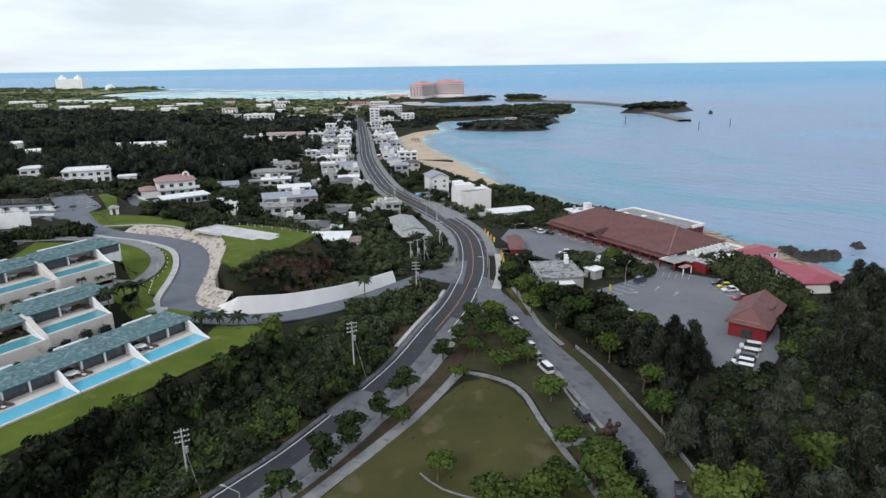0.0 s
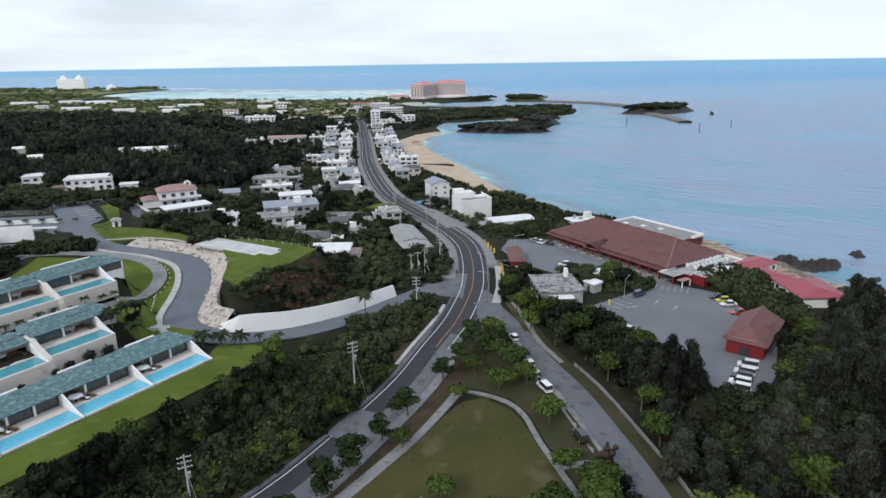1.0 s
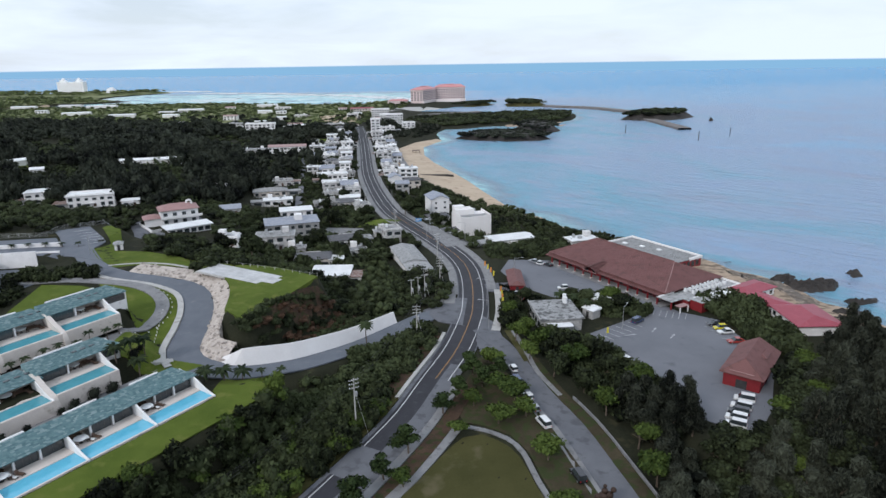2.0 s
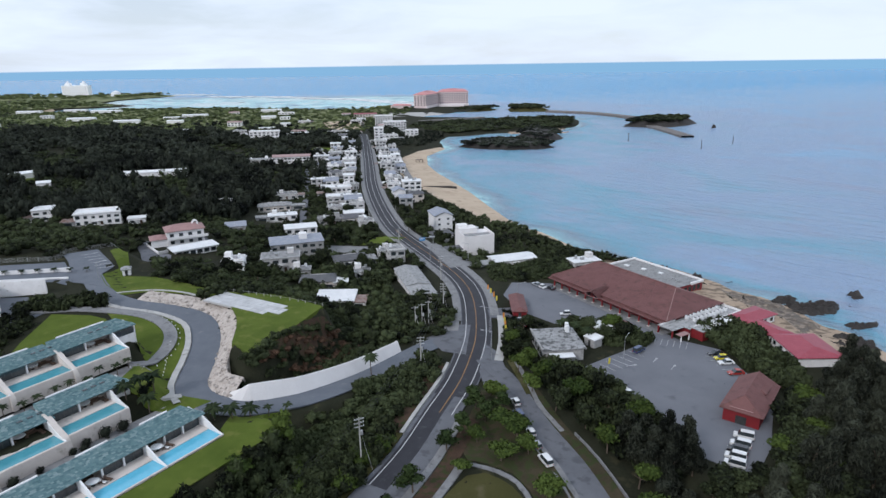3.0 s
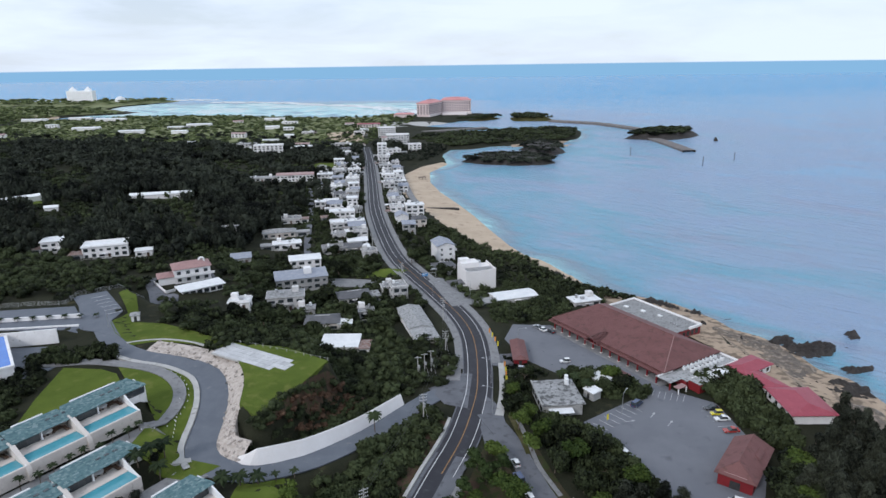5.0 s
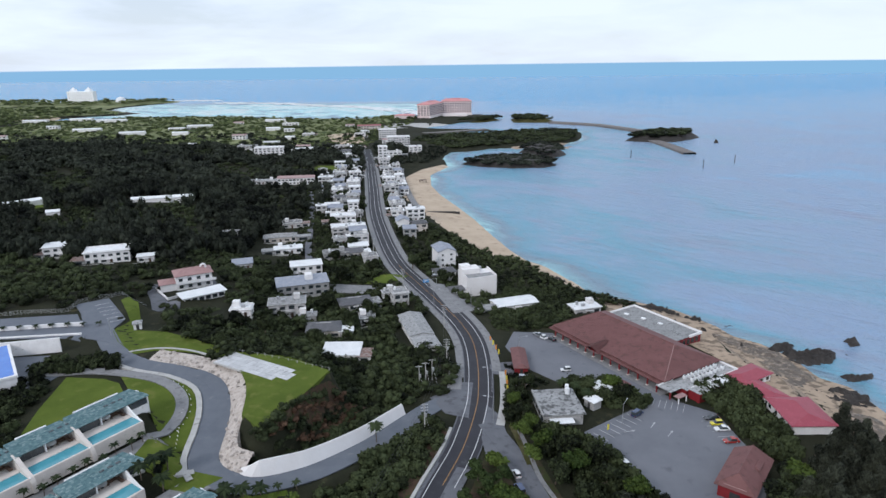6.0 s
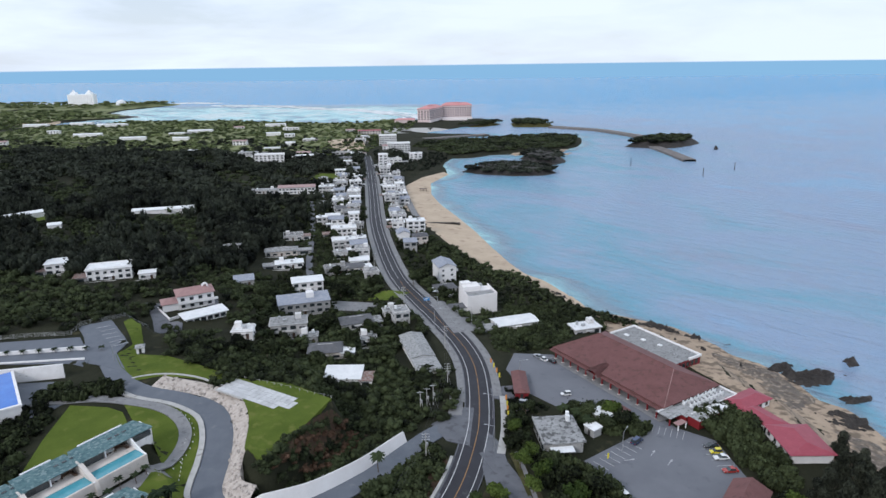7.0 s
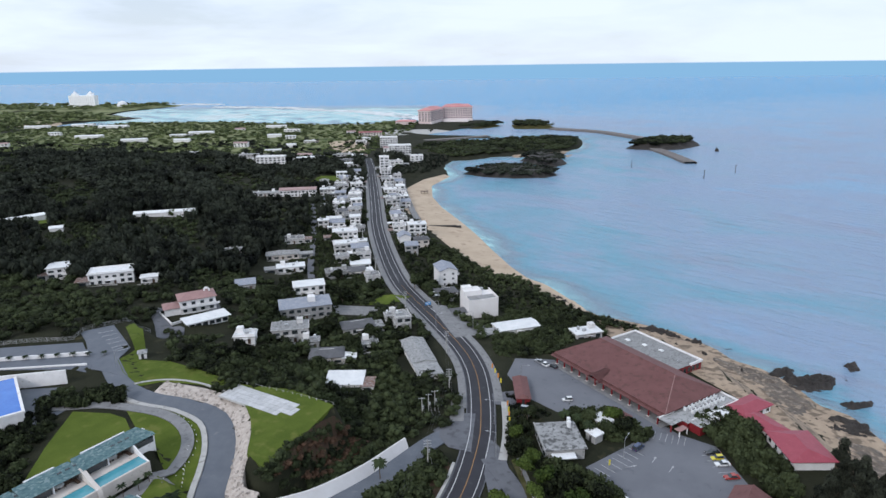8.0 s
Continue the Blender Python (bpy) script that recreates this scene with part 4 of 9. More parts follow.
def villa(a, b, z, low, group, end, inset):
    S = 12.8
    m = Matrix.Translation((*row_at(a, b), z)) @ Matrix.Rotation(math.atan2(AY, AX), 4, "Z")
    v = thing("villa", m, "white single-storey villa with teal slate roof and a long pool terrace", "villa", group)
    drop = -1.4 if low else -3.6
    part("pool_wall", box(-S + 0.3, 0, -0.25, 0.12, drop, 0.06, 0.03), CREAM, v)
    part("pool_basin", box(-S + 0.3, 0, 0.12, 4.1, drop, -0.12), CREAM, v)
    part("pool_water", box(-S + 0.3, -0.05, 0.12, 4.1, -0.115, -0.02), WATER_POOL if low else WATER_TEAL, v)
    part("terrace", box(-S + 0.3, 0, 4.1, 12.9, drop, 0.12, 0.02), CREAM, v, "beige paved pool terrace")
    curve = [(-0.28, 0.16), (0.6, 0.3), (2.2, 0.75), (4.0, 1.55), (5.6, 2.3), (6.6, 2.62), (7.6, 2.7)]
    part("divider_wall", swoop(-0.28, 0.1, curve, drop), WHITE, v, "white dividing wall with a sweeping curved top")
    if not low:
        part("divider_wall", swoop(-S - 0.7, -S + 0.35, [(-1.2, -3.4), (-0.9, -1.6), (-0.2, -0.2), (1.4, 0.55), (3.2, 1.2), (5.4, 2.3), (7.6, 2.75)], drop), CREAM, v, "broad cream wall that sweeps down to the ground")
        part("front_wall", box(-S + 0.3, 0.1, -0.36, -0.25, drop, -0.02), CREAM, v)
    part("back_wall", box(-S + 0.1, end - inset, 11.4, 11.8, drop, 3.0), WHITE, v)
    part("inner_wall", box(-S + 0.5, end - 0.3, 9.9, 10.1, 0.12, 2.7), CREAM, v)
    part("end_wall", swoop(end - 0.3, end, [(6.9 if low else 5.9, 2.45), (9.0, 2.75), (11.2, 2.9)], drop), WHITE, v)
    part("end_wall", swoop(-S + 0.05, -S + 0.34, [(7.4, 2.5), (9.5, 2.9), (11.6, 3.3)], drop), WHITE, v)
    part("ceiling_slab", box(-S + 0.34, end - 0.3, 6.9, 11.4, 2.36, 2.46), WHITE, v)
    if low:
        for cx in (-8.6, -4.4):
            part("column", box(cx - 0.17, cx + 0.17, 6.7, 7.15, 0.12, 2.4, 0.02), WHITE, v)
        window_in(v, -8.3, -4.7, 7.1, 0.15, 2.34, 3)
        window_in(v, -4.1, -0.4, 7.1, 0.15, 2.34, 2)
    else:
        part("column", box(-6.7, -6.35, 6.7, 7.15, 0.12, 2.4, 0.02), WHITE, v)
        window_in(v, -S + 0.5, -6.8, 7.1, 0.15, 2.34, 4)
        part("room_wall", box(0.1, end, 5.9, 6.15, drop, 0.7), WHITE, v)
        if end > 2:
            window_in(v, 0.5, end - 0.4, 6.0, 0.75, 2.3, 3)
        part("room_floor", box(0.1, end - 0.3, 6.15, 11.3, drop, 0.1), CREAM, v)
    r = part("roof", prism([(-S - 0.15, 6.1), (end + 0.5, 6.1), (end + 0.5, 7.2), (end + 0.5 - inset, 11.9), (-S - 0.15, 11.9)], 2.46, 3.3, None, [2.6, 2.6, 2.7, 3.6, 3.6]), TEAL_TILE, v)
    key = (end, inset)
    if key not in ROOF_LOW:
        ROOF_LOW[key] = shingles(-S - 0.2, end + 0.55, 6.0, 2.62, 11.8, 3.62, 5 if low else 6, inset)
    shared("shingles", ROOF_LOW[key], r)["kind"] = "stuff"
    part("parapet", box(-S + 2.4, end - 4.5, 11.85, 12.25, 2.3, 3.85, 0.03), WHITE, r, "white upstand along the ridge")
    if not low:
        for k in range(3):
            part("skylight", box(-4.3 + k * 1.9, -3.2 + k * 1.9, 9.0, 9.6, 3.0, 3.32, 0.02), GLASS, r)
    put = lambda lx, ly: m @ Vector((lx, ly, 0.12))
    ang = math.degrees(math.atan2(AY, AX))
    if low:
        p = put(-10.9, 6.0)
        parasol_table(p.x, p.y, p.z)
        for k in range(2):
            q = put(-9.6 + k * 1.1, 5.4)
            lounger(q.x, q.y, q.z, ang + 20, k == 1)
        q = put(-10.6, 8.6)
        sofa(q.x, q.y, q.z, ang)
    else:
        p = put(-4.9, 7.9)
        parasol_table(p.x, p.y, p.z)
        for k, (lx, ly) in enumerate(((-2.6, 8.2), (-1.2, 7.0))):
            q = put(lx, ly)
            sofa(q.x, q.y, q.z, ang + 90 * k)
    cx, cy = row_at(a - 6, b + 6)
    CLEAR.append((cx, cy, 9))


for k in range(4):
    villa(-12.8 * k, 0, LOW_Z, True, "villas of the lowest row", 0.25, 2.0 if k == 0 else 0.2)
for k in range(3):
    villa(-7.5 - 13.4 * k, 21 - 0.8 * k, MID_Z - 0.3 - 0.5 * k, False, "villas of the middle row", 4.1 if k == 0 else 0.9, 2.0)
for k in range(4):
    villa(4.8 - 13.2 * k, 40.2, UP_Z - 0.2 * k, False, "villas of the upper row", 5.6 if k == 0 else 0.9, 2.0)

# driveway kerb band, rubble bank, white wall
kerb_line = [p for p in DRIVEWAY if p[0] < -66 and p[0] > -118]
tagged(ribbon("pavement", shifted(kerb_line, -3.65), 0.75, 0.75, CONCRETE, 0.5, None, 0.7), "pale concrete band along the winding driveway", "pavement", kind="structure")
bank_line = [p for p in DRIVEWAY if (p[0] < -58 and p[0] > -112)]
bend_wide = [float(np.interp(p[0], [-100, -86, -68, -58], [3.6, 4.6, 4.6, 3.6])) for p in bank_line]
bank_in = [shifted(bank_line, w)[i] for i, w in enumerate(bend_wide)]
bank_out = shifted(bank_line, 9.3)
tagged(ribbon("road", [p for p in DRIVEWAY if -96 < p[0] < -60], 4.8, 0.0, DRIVE_GREY, 0.12, cross=3), "grey asphalt widening in the driveway bend", "road", kind="structure")
verts, faces = [], []
for (x0, y0, z0), (x1, y1, z1) in zip(bank_in, bank_out):
    high = float(np.interp(y1, [124, 136, 150, 168, 178], [0.6, 3.6, 4.4, 2.6, 1.0]))
    verts += [(x0, y0, z0 + 0.05), (x0 * 0.6 + x1 * 0.4, y0 * 0.6 + y1 * 0.4, z0 + 0.1 + high * 0.5), (x1, y1, z0 + high), (x1 + (x1 - x0) * 0.2, y1 + (y1 - y0) * 0.2, z0 - 1.5)]
for i in range(len(bank_line) - 1):
    for k in range(3):
        faces.append((4 * i + k, 4 * i + 4 + k, 4 * i + 5 + k, 4 * i + 1 + k))
sink([p[:2] for p in bank_in] + [p[:2] for p in reversed(bank_out)], 2.6)
rubble = tagged(new("rubble_bank", mesh_of("rubble_bank", verts, faces, RUBBLE)), "bank of pale broken stones between driveway and lawn", "stone bank", kind="structure")


def stone_mesh(seed, mat, flat=0.6):
    bm = bmesh.new()
    bmesh.ops.create_icosphere(bm, subdivisions=1, radius=0.5)
    g = np.random.default_rng(seed)
    for v in bm.verts:
        v.co = Vector((v.co.x * g.uniform(0.7, 1.3), v.co.y * g.uniform(0.7, 1.3), v.co.z * g.uniform(0.6, 1.1) * flat))
    me = bpy.data.meshes.new("stone")
    bm.to_mesh(me)
    bm.free()
    me.materials.append(mat)
    return me


RUBBLE_ISLE = surface("pale_broken_stone", (0.2, 0.17, 0.15), (0.47, 0.42, 0.38), 0.9, 0.9, 4, 0.3, vary=0.35)
stones = [stone_mesh(k, RUBBLE_ISLE) for k in range(6)]
g_ = np.random.default_rng(3)
for k in range(290):
    i = int(g_.integers(0, len(bank_line) - 1))
    s, w = float(g_.uniform(0, 1)), float(g_.uniform(0.06, 0.98))
    a0, a1 = Vector(verts[4 * i]).lerp(Vector(verts[4 * i + 4]), s), Vector(verts[4 * i + 2]).lerp(Vector(verts[4 * i + 6]), s)
    p = a0.lerp(a1, w)
    d = float(g_.uniform(0.6, 1.5))
    shared("stone", stones[k % 6], rubble, Matrix.LocRotScale(p, Euler((float(g_.uniform(-0.5, 0.5)), float(g_.uniform(-0.5, 0.5)), float(g_.uniform(0, 6.3)))), (d, d, d)))
CLEAN_WHITE = surface("smooth_white_concrete", (0.68, 0.65, 0.64), (0.78, 0.755, 0.745), 0.8, 0.15, 3, 0.05)
wall_line = [p for p in DRIVEWAY if -63 < p[0] < -24 and p[1] < 170]
lo, hi = shifted(wall_line, 3.5), shifted(wall_line, 4.9)
verts, faces = [], []
n_ = len(wall_line)
for i, ((x0, y0, z0), (x1, y1, z1)) in enumerate(zip(lo, hi)):
    up = 4.3 * min(1.0, 0.25 + i / 3.0) - 1.3 * i / n_
    dx, dy = (x1 - x0) / 1.4, (y1 - y0) / 1.4
    verts += [(x0, y0, z0 - 0.4), (x1, y1, z0 + up), (x1 + dx * 0.35, y1 + dy * 0.35, z0 + up), (x1 + dx * 0.6, y1 + dy * 0.6, z0 - 0.4)]
for i in range(n_ - 1):
    for k in range(3):
        faces.append((4 * i + k, 4 * i + 4 + k, 4 * i + 5 + k, 4 * i + 1 + k))
faces += [(0, 1, 2, 3), (4 * n_ - 1, 4 * n_ - 2, 4 * n_ - 3, 4 * n_ - 4)]
tagged(new("retaining_wall", mesh_of("retaining_wall", verts, faces, CLEAN_WHITE)), "smooth white retaining wall beside the driveway", "wall", kind="structure")

# lawns, paths and terraces round the villas
inner = [p[:2] for p in shifted([p for p in DRIVEWAY if p[1] > 126.3 and -113 < p[0] < -66], -3.2)]
GARDEN = inner + [row_at(8, 14), row_at(0, 15), row_at(-3, 23), row_at(-4, 33), row_at(4, 38), row_at(9, 41), row_at(11, 53), (-113, 163)]
sink(GARDEN)
garden = tagged(drape("lawn", GARDEN, LAWN, 0.14, 1.6), "smooth green lawn between villas and driveway", "lawn", kind="structure")
tagged(drape("lawn", [(-148, 219), (-147.5, 229), (-131, 204), (-129, 196), (-117, 195.6), (-92, 186), (-84, 179), (-98, 180.5), (-112, 180.5), (-117, 176.5), (-127, 184), (-134, 192), (-134.5, 203)], LAWN, 0.14, 2.5),
       "green lawn beside the upper driveway", "lawn", kind="structure")
tagged(drape("lawn", [(-128, 160), (-116, 160), (-110, 158), row_at(10, 55), row_at(-8, 56.5), row_at(-22, 57), (-124, 143)], LAWN, 0.16, 2.5), "green lawn behind the upper villas", "lawn", kind="structure")
WALK_A = [(-140, 159), (-132, 161.8), (-120.5, 164.2), (-104.1, 162.4), (-94.7, 159.1), (-88.6, 153.6), (-86, 146.5), (-86.4, 139.5), (-89.5, 134.5)]
walk_a = curve_through([(x, y, float(height(x, y))) for x, y in WALK_A], 2)
walk_a = [(x, y, float(height(x, y))) for x, y, z in walk_a]
tagged(ribbon("path", walk_a, 1.7, 1.7, PAVING, 0.45, cross=3), "pale concrete footpath curving round the villas", "path", kind="structure")
path_b = [(x, y, float(height(x, y))) for x, y, z in curve_through([(-119, 177.4, 0), (-115, 181.0, 0), (-108, 182.3, 0), (-98, 181.2, 0), (-90, 178.6, 0), (-84, 175.6, 0)], 2)]
tagged(ribbon("path", path_b, 0.45, 0.45, CONCRETE, 0.3), "narrow white footpath across the lawn", "path", kind="structure")
slab = tagged(new("viewing_platform"), "pale stone-paved viewing platform on the lawn", "platform", kind="structure")
u, w = Vector((26.2, -11.5)).normalized(), Vector((11.5, 26.2)).normalized()
origin = Vector((-87.0, 171.6))
bm = box(0, 1.9, 0, 1.9, 0, 0.12)
tile_mesh = bpy.data.meshes.new("paving_stone")
bm.to_mesh(tile_mesh)
bm.free()
tile_mesh.materials.append(surface("pale_paving_stone", (0.4, 0.4, 0.41), (0.56, 0.56, 0.56), 0.8, 0.8, 6, 0.1, vary=0.14))
for i in range(14):
    for j in range(4):
        if i > 11 and j == 0 or (i == 13 and j == 3):
            continue
        o = origin + u * (i * 2.0) + w * (j * 2.0 - 0.4)
        shared("paving_stone", tile_mesh, slab, Matrix.Translation((o.x, o.y, 29.55)) @ Matrix.Rotation(math.atan2(u.y, u.x), 4, "Z"))
part("platform_bed", box(-0.3, 28.3, -0.7, 7.9, -0.4, 0.02), CONCRETE, slab, at=Matrix.Translation((origin.x, origin.y, 29.52)) @ Matrix.Rotation(math.atan2(u.y, u.x), 4, "Z"))
fence = thing("lawn_fence", Matrix.Identity(4), "row of short pale posts along the edge of the lawn", "fence")
edge_pts = curve_through([(-84, 179.5, 29.4), (-68, 175, 29.4), (-56, 171, 29.4), (-50.4, 169.3, 29.4)], 2.6)
for x, y, z in edge_pts:
    part("post", box(x - 0.08, x + 0.08, y - 0.08, y + 0.08, z - 0.3, z + 1.0, 0.02), POLE, fence)
for (x0, y0, z0), (x1, y1, z1) in zip(edge_pts[:-1], edge_pts[1:]):
    part("rail", rod((x0, y0, z0 + 0.8), (x1, y1, z1 + 0.8), 0.025, 5), METAL, fence)

# upper car park, walls and the blue pool
lot = tagged(drape("car_park", [(-162, 213.5), (-154, 220.5), (-136.2, 202.7), (-134.2, 191), (-126, 182), (-139.8, 185.6), (-147, 195), (-155, 205)], DRIVE_GREY, 0.16, 3), "small grey car park at the head of the driveway", "car park", kind="structure")
for k in range(6):
    x, y = -156 + k * 3.2, 212.5 - k * 2.9
    part("stall_line", box(0, 5.2, -0.06, 0.06, 0, 0.03), PAINT, lot, at=Matrix.Translation((x + 1.4, y - 0.4, 29.75)) @ Matrix.Rotation(radians(40), 4, "Z"))
court = tagged(drape("car_park", [(-190, 188), (-150, 199), (-141, 190), (-140, 184), (-190, 178)], DRIVE_GREY, 0.14, 3), "grey paved terrace beside the resort wall", "terrace", kind="structure")
tagged(drape("car_park", [(-205, 188), (-186, 189.5), (-150, 198), (-155.7, 204.1), (-181.7, 197.3), (-205, 193)], DRIVE_GREY, 0.13, 3), "grey paved parking strip below a wire fence", "car park", kind="structure")
low_court = tagged(drape("court", [(-158, 170), (-142, 174), (-128, 168), (-131, 160), (-134, 150), (-141, 144), (-160, 150)], DRIVE_GREY, 0.14, 3), "grey paved court below a white wall", "court", kind="structure")


def straight_wall(x0, y0, x1, y1, z, high, mat, label, thick=0.5):
    t = thing("garden_wall", Matrix.Translation((x0, y0, z)) @ Matrix.Rotation(math.atan2(y1 - y0, x1 - x0), 4, "Z"), label, "wall")
    l = math.hypot(x1 - x0, y1 - y0)
    part("wall_body", box(0, l, -thick / 2, thick / 2, -1.2, high, 0.03), mat, t)
    part("coping", box(-0.05, l + 0.05, -thick / 2 - 0.06, thick / 2 + 0.06, high, high + 0.1, 0.02), WHITE, t)


straight_wall(-190, 160, -141.5, 176.3, 29.6, 3.6, WHITE, "tall white rendered retaining wall above a paved court")
straight_wall(-192, 182, -146.5, 194.2, 29.6, 1.3, WHITE, "long low white wall beside a paved terrace")
straight_wall(-190, 176, -142, 187, 29.6, 0.5, WHITE, "low white planter wall")
pool_house = thing("pool_building", Matrix.Translation((-136.8, 152.2, 29.6)) @ Matrix.Rotation(math.atan2(15.9, -15.3), 4, "Z"), "white building with a blue rooftop pool", "building")
part("wall", box(0, 26, 0, 15, -1, 2.6), WHITE, pool_house)
part("pool_rim", box(-0.3, 26.3, -0.3, 0.5, 2.6, 3.3, 0.05), WHITE, pool_house)
part("pool_rim", box(-0.3, 0.5, 0.5, 15, 2.6, 3.3, 0.05), WHITE, pool_house)
part("pool_water", box(0.5, 26, 0.5, 15, 2.6, 3.2), BLUE_POOL, pool_house)
gate = thing("gate_house", pose(-128.5, 198, on_land(-128.5, 198), 0, 0, 30), "small white gate house with a hipped roof on the lawn", "hut")
part("wall", box(-1.3, 1.3, -1.3, 1.3, -0.4, 2.2), WHITE, gate)
part("roof", gable(-1.3, 1.3, -1.3, 1.3, 2.2, 0.8, 0.4, 0.12, 1.2), GREY_ROOF, gate)
part("door", box(-0.45, 0.45, -1.34, -1.3, -0.1, 1.9), DARK, gate)
for x, y, r in ((-150, 165, 14), (-128.5, 198, 3), (-168, 190, 20)):
    CLEAR.append((x, y, r))
post_row = thing("bollard_row", Matrix.Identity(4), "row of small white bollards along the curved path", "bollards")
for k in range(11):
    x, y = -86.4 + k * 0.53, 149.6 - k * 1.42
    part("bollard", tube(x, y, on_land(x, y) - 0.1, on_land(x, y) + 0.55, 0.13, 0.11, 8), WHITE, post_row)
# paved strips between the rows
for a0, a1, b0, b1, words in ((-58, 4, 13.3, 20.4, "grey paved strip with beds between the villa rows"), (-58, 8, 35.2, 39.6, "pale paved walk below the upper villas")):
    sink(row_box(a0, a1, b0, b1), 0.4)
    tagged(drape("paved_strip", row_box(a0, a1, b0, b1), PAVING, 0.12, 1.6), words, "pavement", kind="structure")
steps = thing("garden_steps", Matrix.Translation((*row_at(0.5, 24), 23.8)) @ Matrix.Rotation(math.atan2(AY, AX) - 0.5, 4, "Z"), "flight of pale garden steps beside a villa", "steps")
for k in range(7):
    part("step", box(k * 0.9, k * 0.9 + 0.95, -0.9, 0.9, -2.2, 0.5 - k * 0.18, 0.02), CONCRETE, steps)
# wire fence and posts round the upper car park, white studs along the curved path
lot_fence = thing("wire_fence", Matrix.Identity(4), "grey wire fence on thin posts behind the upper car park", "fence")
fence_pts = [(x, y, on_land(x, y)) for x, y, z in curve_through([(-205, 197, 0), (-184, 199.8, 0), (-173, 203.1, 0), (-160.5, 206, 0), (-162.4, 214.3, 0), (-153.6, 221.8, 0), (-145.4, 230.3, 0)], 3.0)]
for x, y, z in fence_pts:
    part("post", tube(x, y, z - 0.3, z + 1.7, 0.05, 0.05, 6), METAL, lot_fence)
for (x0, y0, z0), (x1, y1, z1) in zip(fence_pts[:-1], fence_pts[1:]):
    for h in (0.3, 0.75, 1.2, 1.62):
        part("rail", rod((x0, y0, z0 + h), (x1, y1, z1 + h), 0.03, 4), METAL, lot_fence)
for x, y, z in shifted(walk_a[len(walk_a) * 6 // 10:], 2.3):
    s_ = thing("path_light", pose(x, y, on_land(x, y)), "short white stud light beside the curved path", "path light", "path lights")
    part("stem", tube(0, 0, -0.1, 0.4, 0.09, 0.09, 8), WHITE, s_)
    part("cap", tube(0, 0, 0.4, 0.5, 0.16, 0.1, 8), WHITE_ROOF, s_)


# ---------------------------------------------------------------- restaurant, its car park and neighbours
def hip_roof(x0, x1, y0, y1, z0, rx0, rx1, ry, rz, thick=0.3):
    """A hipped roof with its own ridge ends, as one closed body."""
    bm = bmesh.new()
    rings = []
    for dz in (0, -thick):
        rings.append(([bm.verts.new((x, y, z0 + dz)) for x, y in ((x0, y0), (x1, y0), (x1, y1), (x0, y1))], bm.verts.new((rx0, ry, rz + dz)), bm.verts.new((rx1, ry, rz + dz))))
    for k, (c, e, f) in enumerate(rings):
        for face in ((c[0], c[1], f, e), (c[1], c[2], f), (c[2], c[3], e, f), (c[3], c[0], e)):
            bm.faces.new(face if k == 0 else face[::-1])
    for i in range(4):
        bm.faces.new((rings[0][0][i], rings[1][0][i], rings[1][0][(i + 1) % 4], rings[0][0][(i + 1) % 4]))
    bmesh.ops.recalc_face_normals(bm, faces=bm.faces)
    return bm


def tile_rows(corners, rows, mat_name=None):
    """Thin raised courses laid over a four-cornered slope (two eave corners, two ridge corners)."""
    a, b, c, d = [Vector(p) for p in corners]
    n = (b - a).cross(d - a).normalized()
    if n.z < 0:
        n = -n
    verts, faces = [], []
    for r in range(rows):
        s0, s1 = r / rows, (r + 0.96) / rows
        p = [a.lerp(d, s0) + n * 0.1, b.lerp(c, s0) + n * 0.1, b.lerp(c, s1) + n * 0.02, a.lerp(d, s1) + n * 0.02, a.lerp(d, s0), b.lerp(c, s0)]
        k = len(verts)
        verts += [tuple(q) for q in p]
        faces += [(k, k + 1, k + 2, k + 3), (k + 4, k + 5, k + 1, k)]
    return mesh_of("tiling", verts, faces, RED_TILE)


HALL = Matrix.Translation((19.7, 233.1, 14.15)) @ Matrix.Rotation(math.atan2(-0.79, 0.613), 4, "Z")
hall = thing("restaurant", HALL, "long red restaurant hall with a broad red-brown hipped tile roof", "building")
part("wall", box(1.5, 49.5, 3.2, 26.5, -1.5, 3.6), RED_WALL, hall)
roof = part("roof", hip_roof(-1.8, 52.0, 0.6, 29.0, 3.75, 5.0, 41.0, 18.2, 7.9), RED_TILE, hall)
shared("tiling", tile_rows([(-1.8, 0.6, 3.75), (52, 0.6, 3.75), (41, 18.2, 7.9), (5, 18.2, 7.9)], 30), roof)["kind"] = "stuff"
shared("tiling", tile_rows([(52, 0.6, 3.75), (52, 29, 3.75), (41.1, 18.3, 7.9), (41.1, 18.1, 7.9)], 24), roof)["kind"] = "stuff"
part("ridge_cap", rod((5, 18.2, 7.95), (41, 18.2, 7.95), 0.2, 8), RED_TILE, roof)
part("hip_cap", rod((41, 18.2, 7.95), (52, 0.7, 3.85), 0.13, 6), PINK_TILE, roof)
part("hip_cap", rod((5, 18.2, 7.95), (-1.8, 0.7, 3.85), 0.13, 6), RED_TILE, roof)
for x0, x1 in ((-2.4, 18.5), (24.5, 51.5)):
    bm = bmesh.new()
    prism([(x0, -0.6), (x1, -0.6), (x1, 3.0), (x0, 3.0)], 2.7, 3.0, bm, [2.85, 2.85, 3.55, 3.55])
    s = part("lower_roof", bm, RED_TILE, hall, "lower eave roof along the front")
    shared("tiling", tile_rows([(x0, -0.6, 2.85), (x1, -0.6, 2.85), (x1, 2.9, 3.53), (x0, 2.9, 3.53)], 7), s)["kind"] = "stuff"
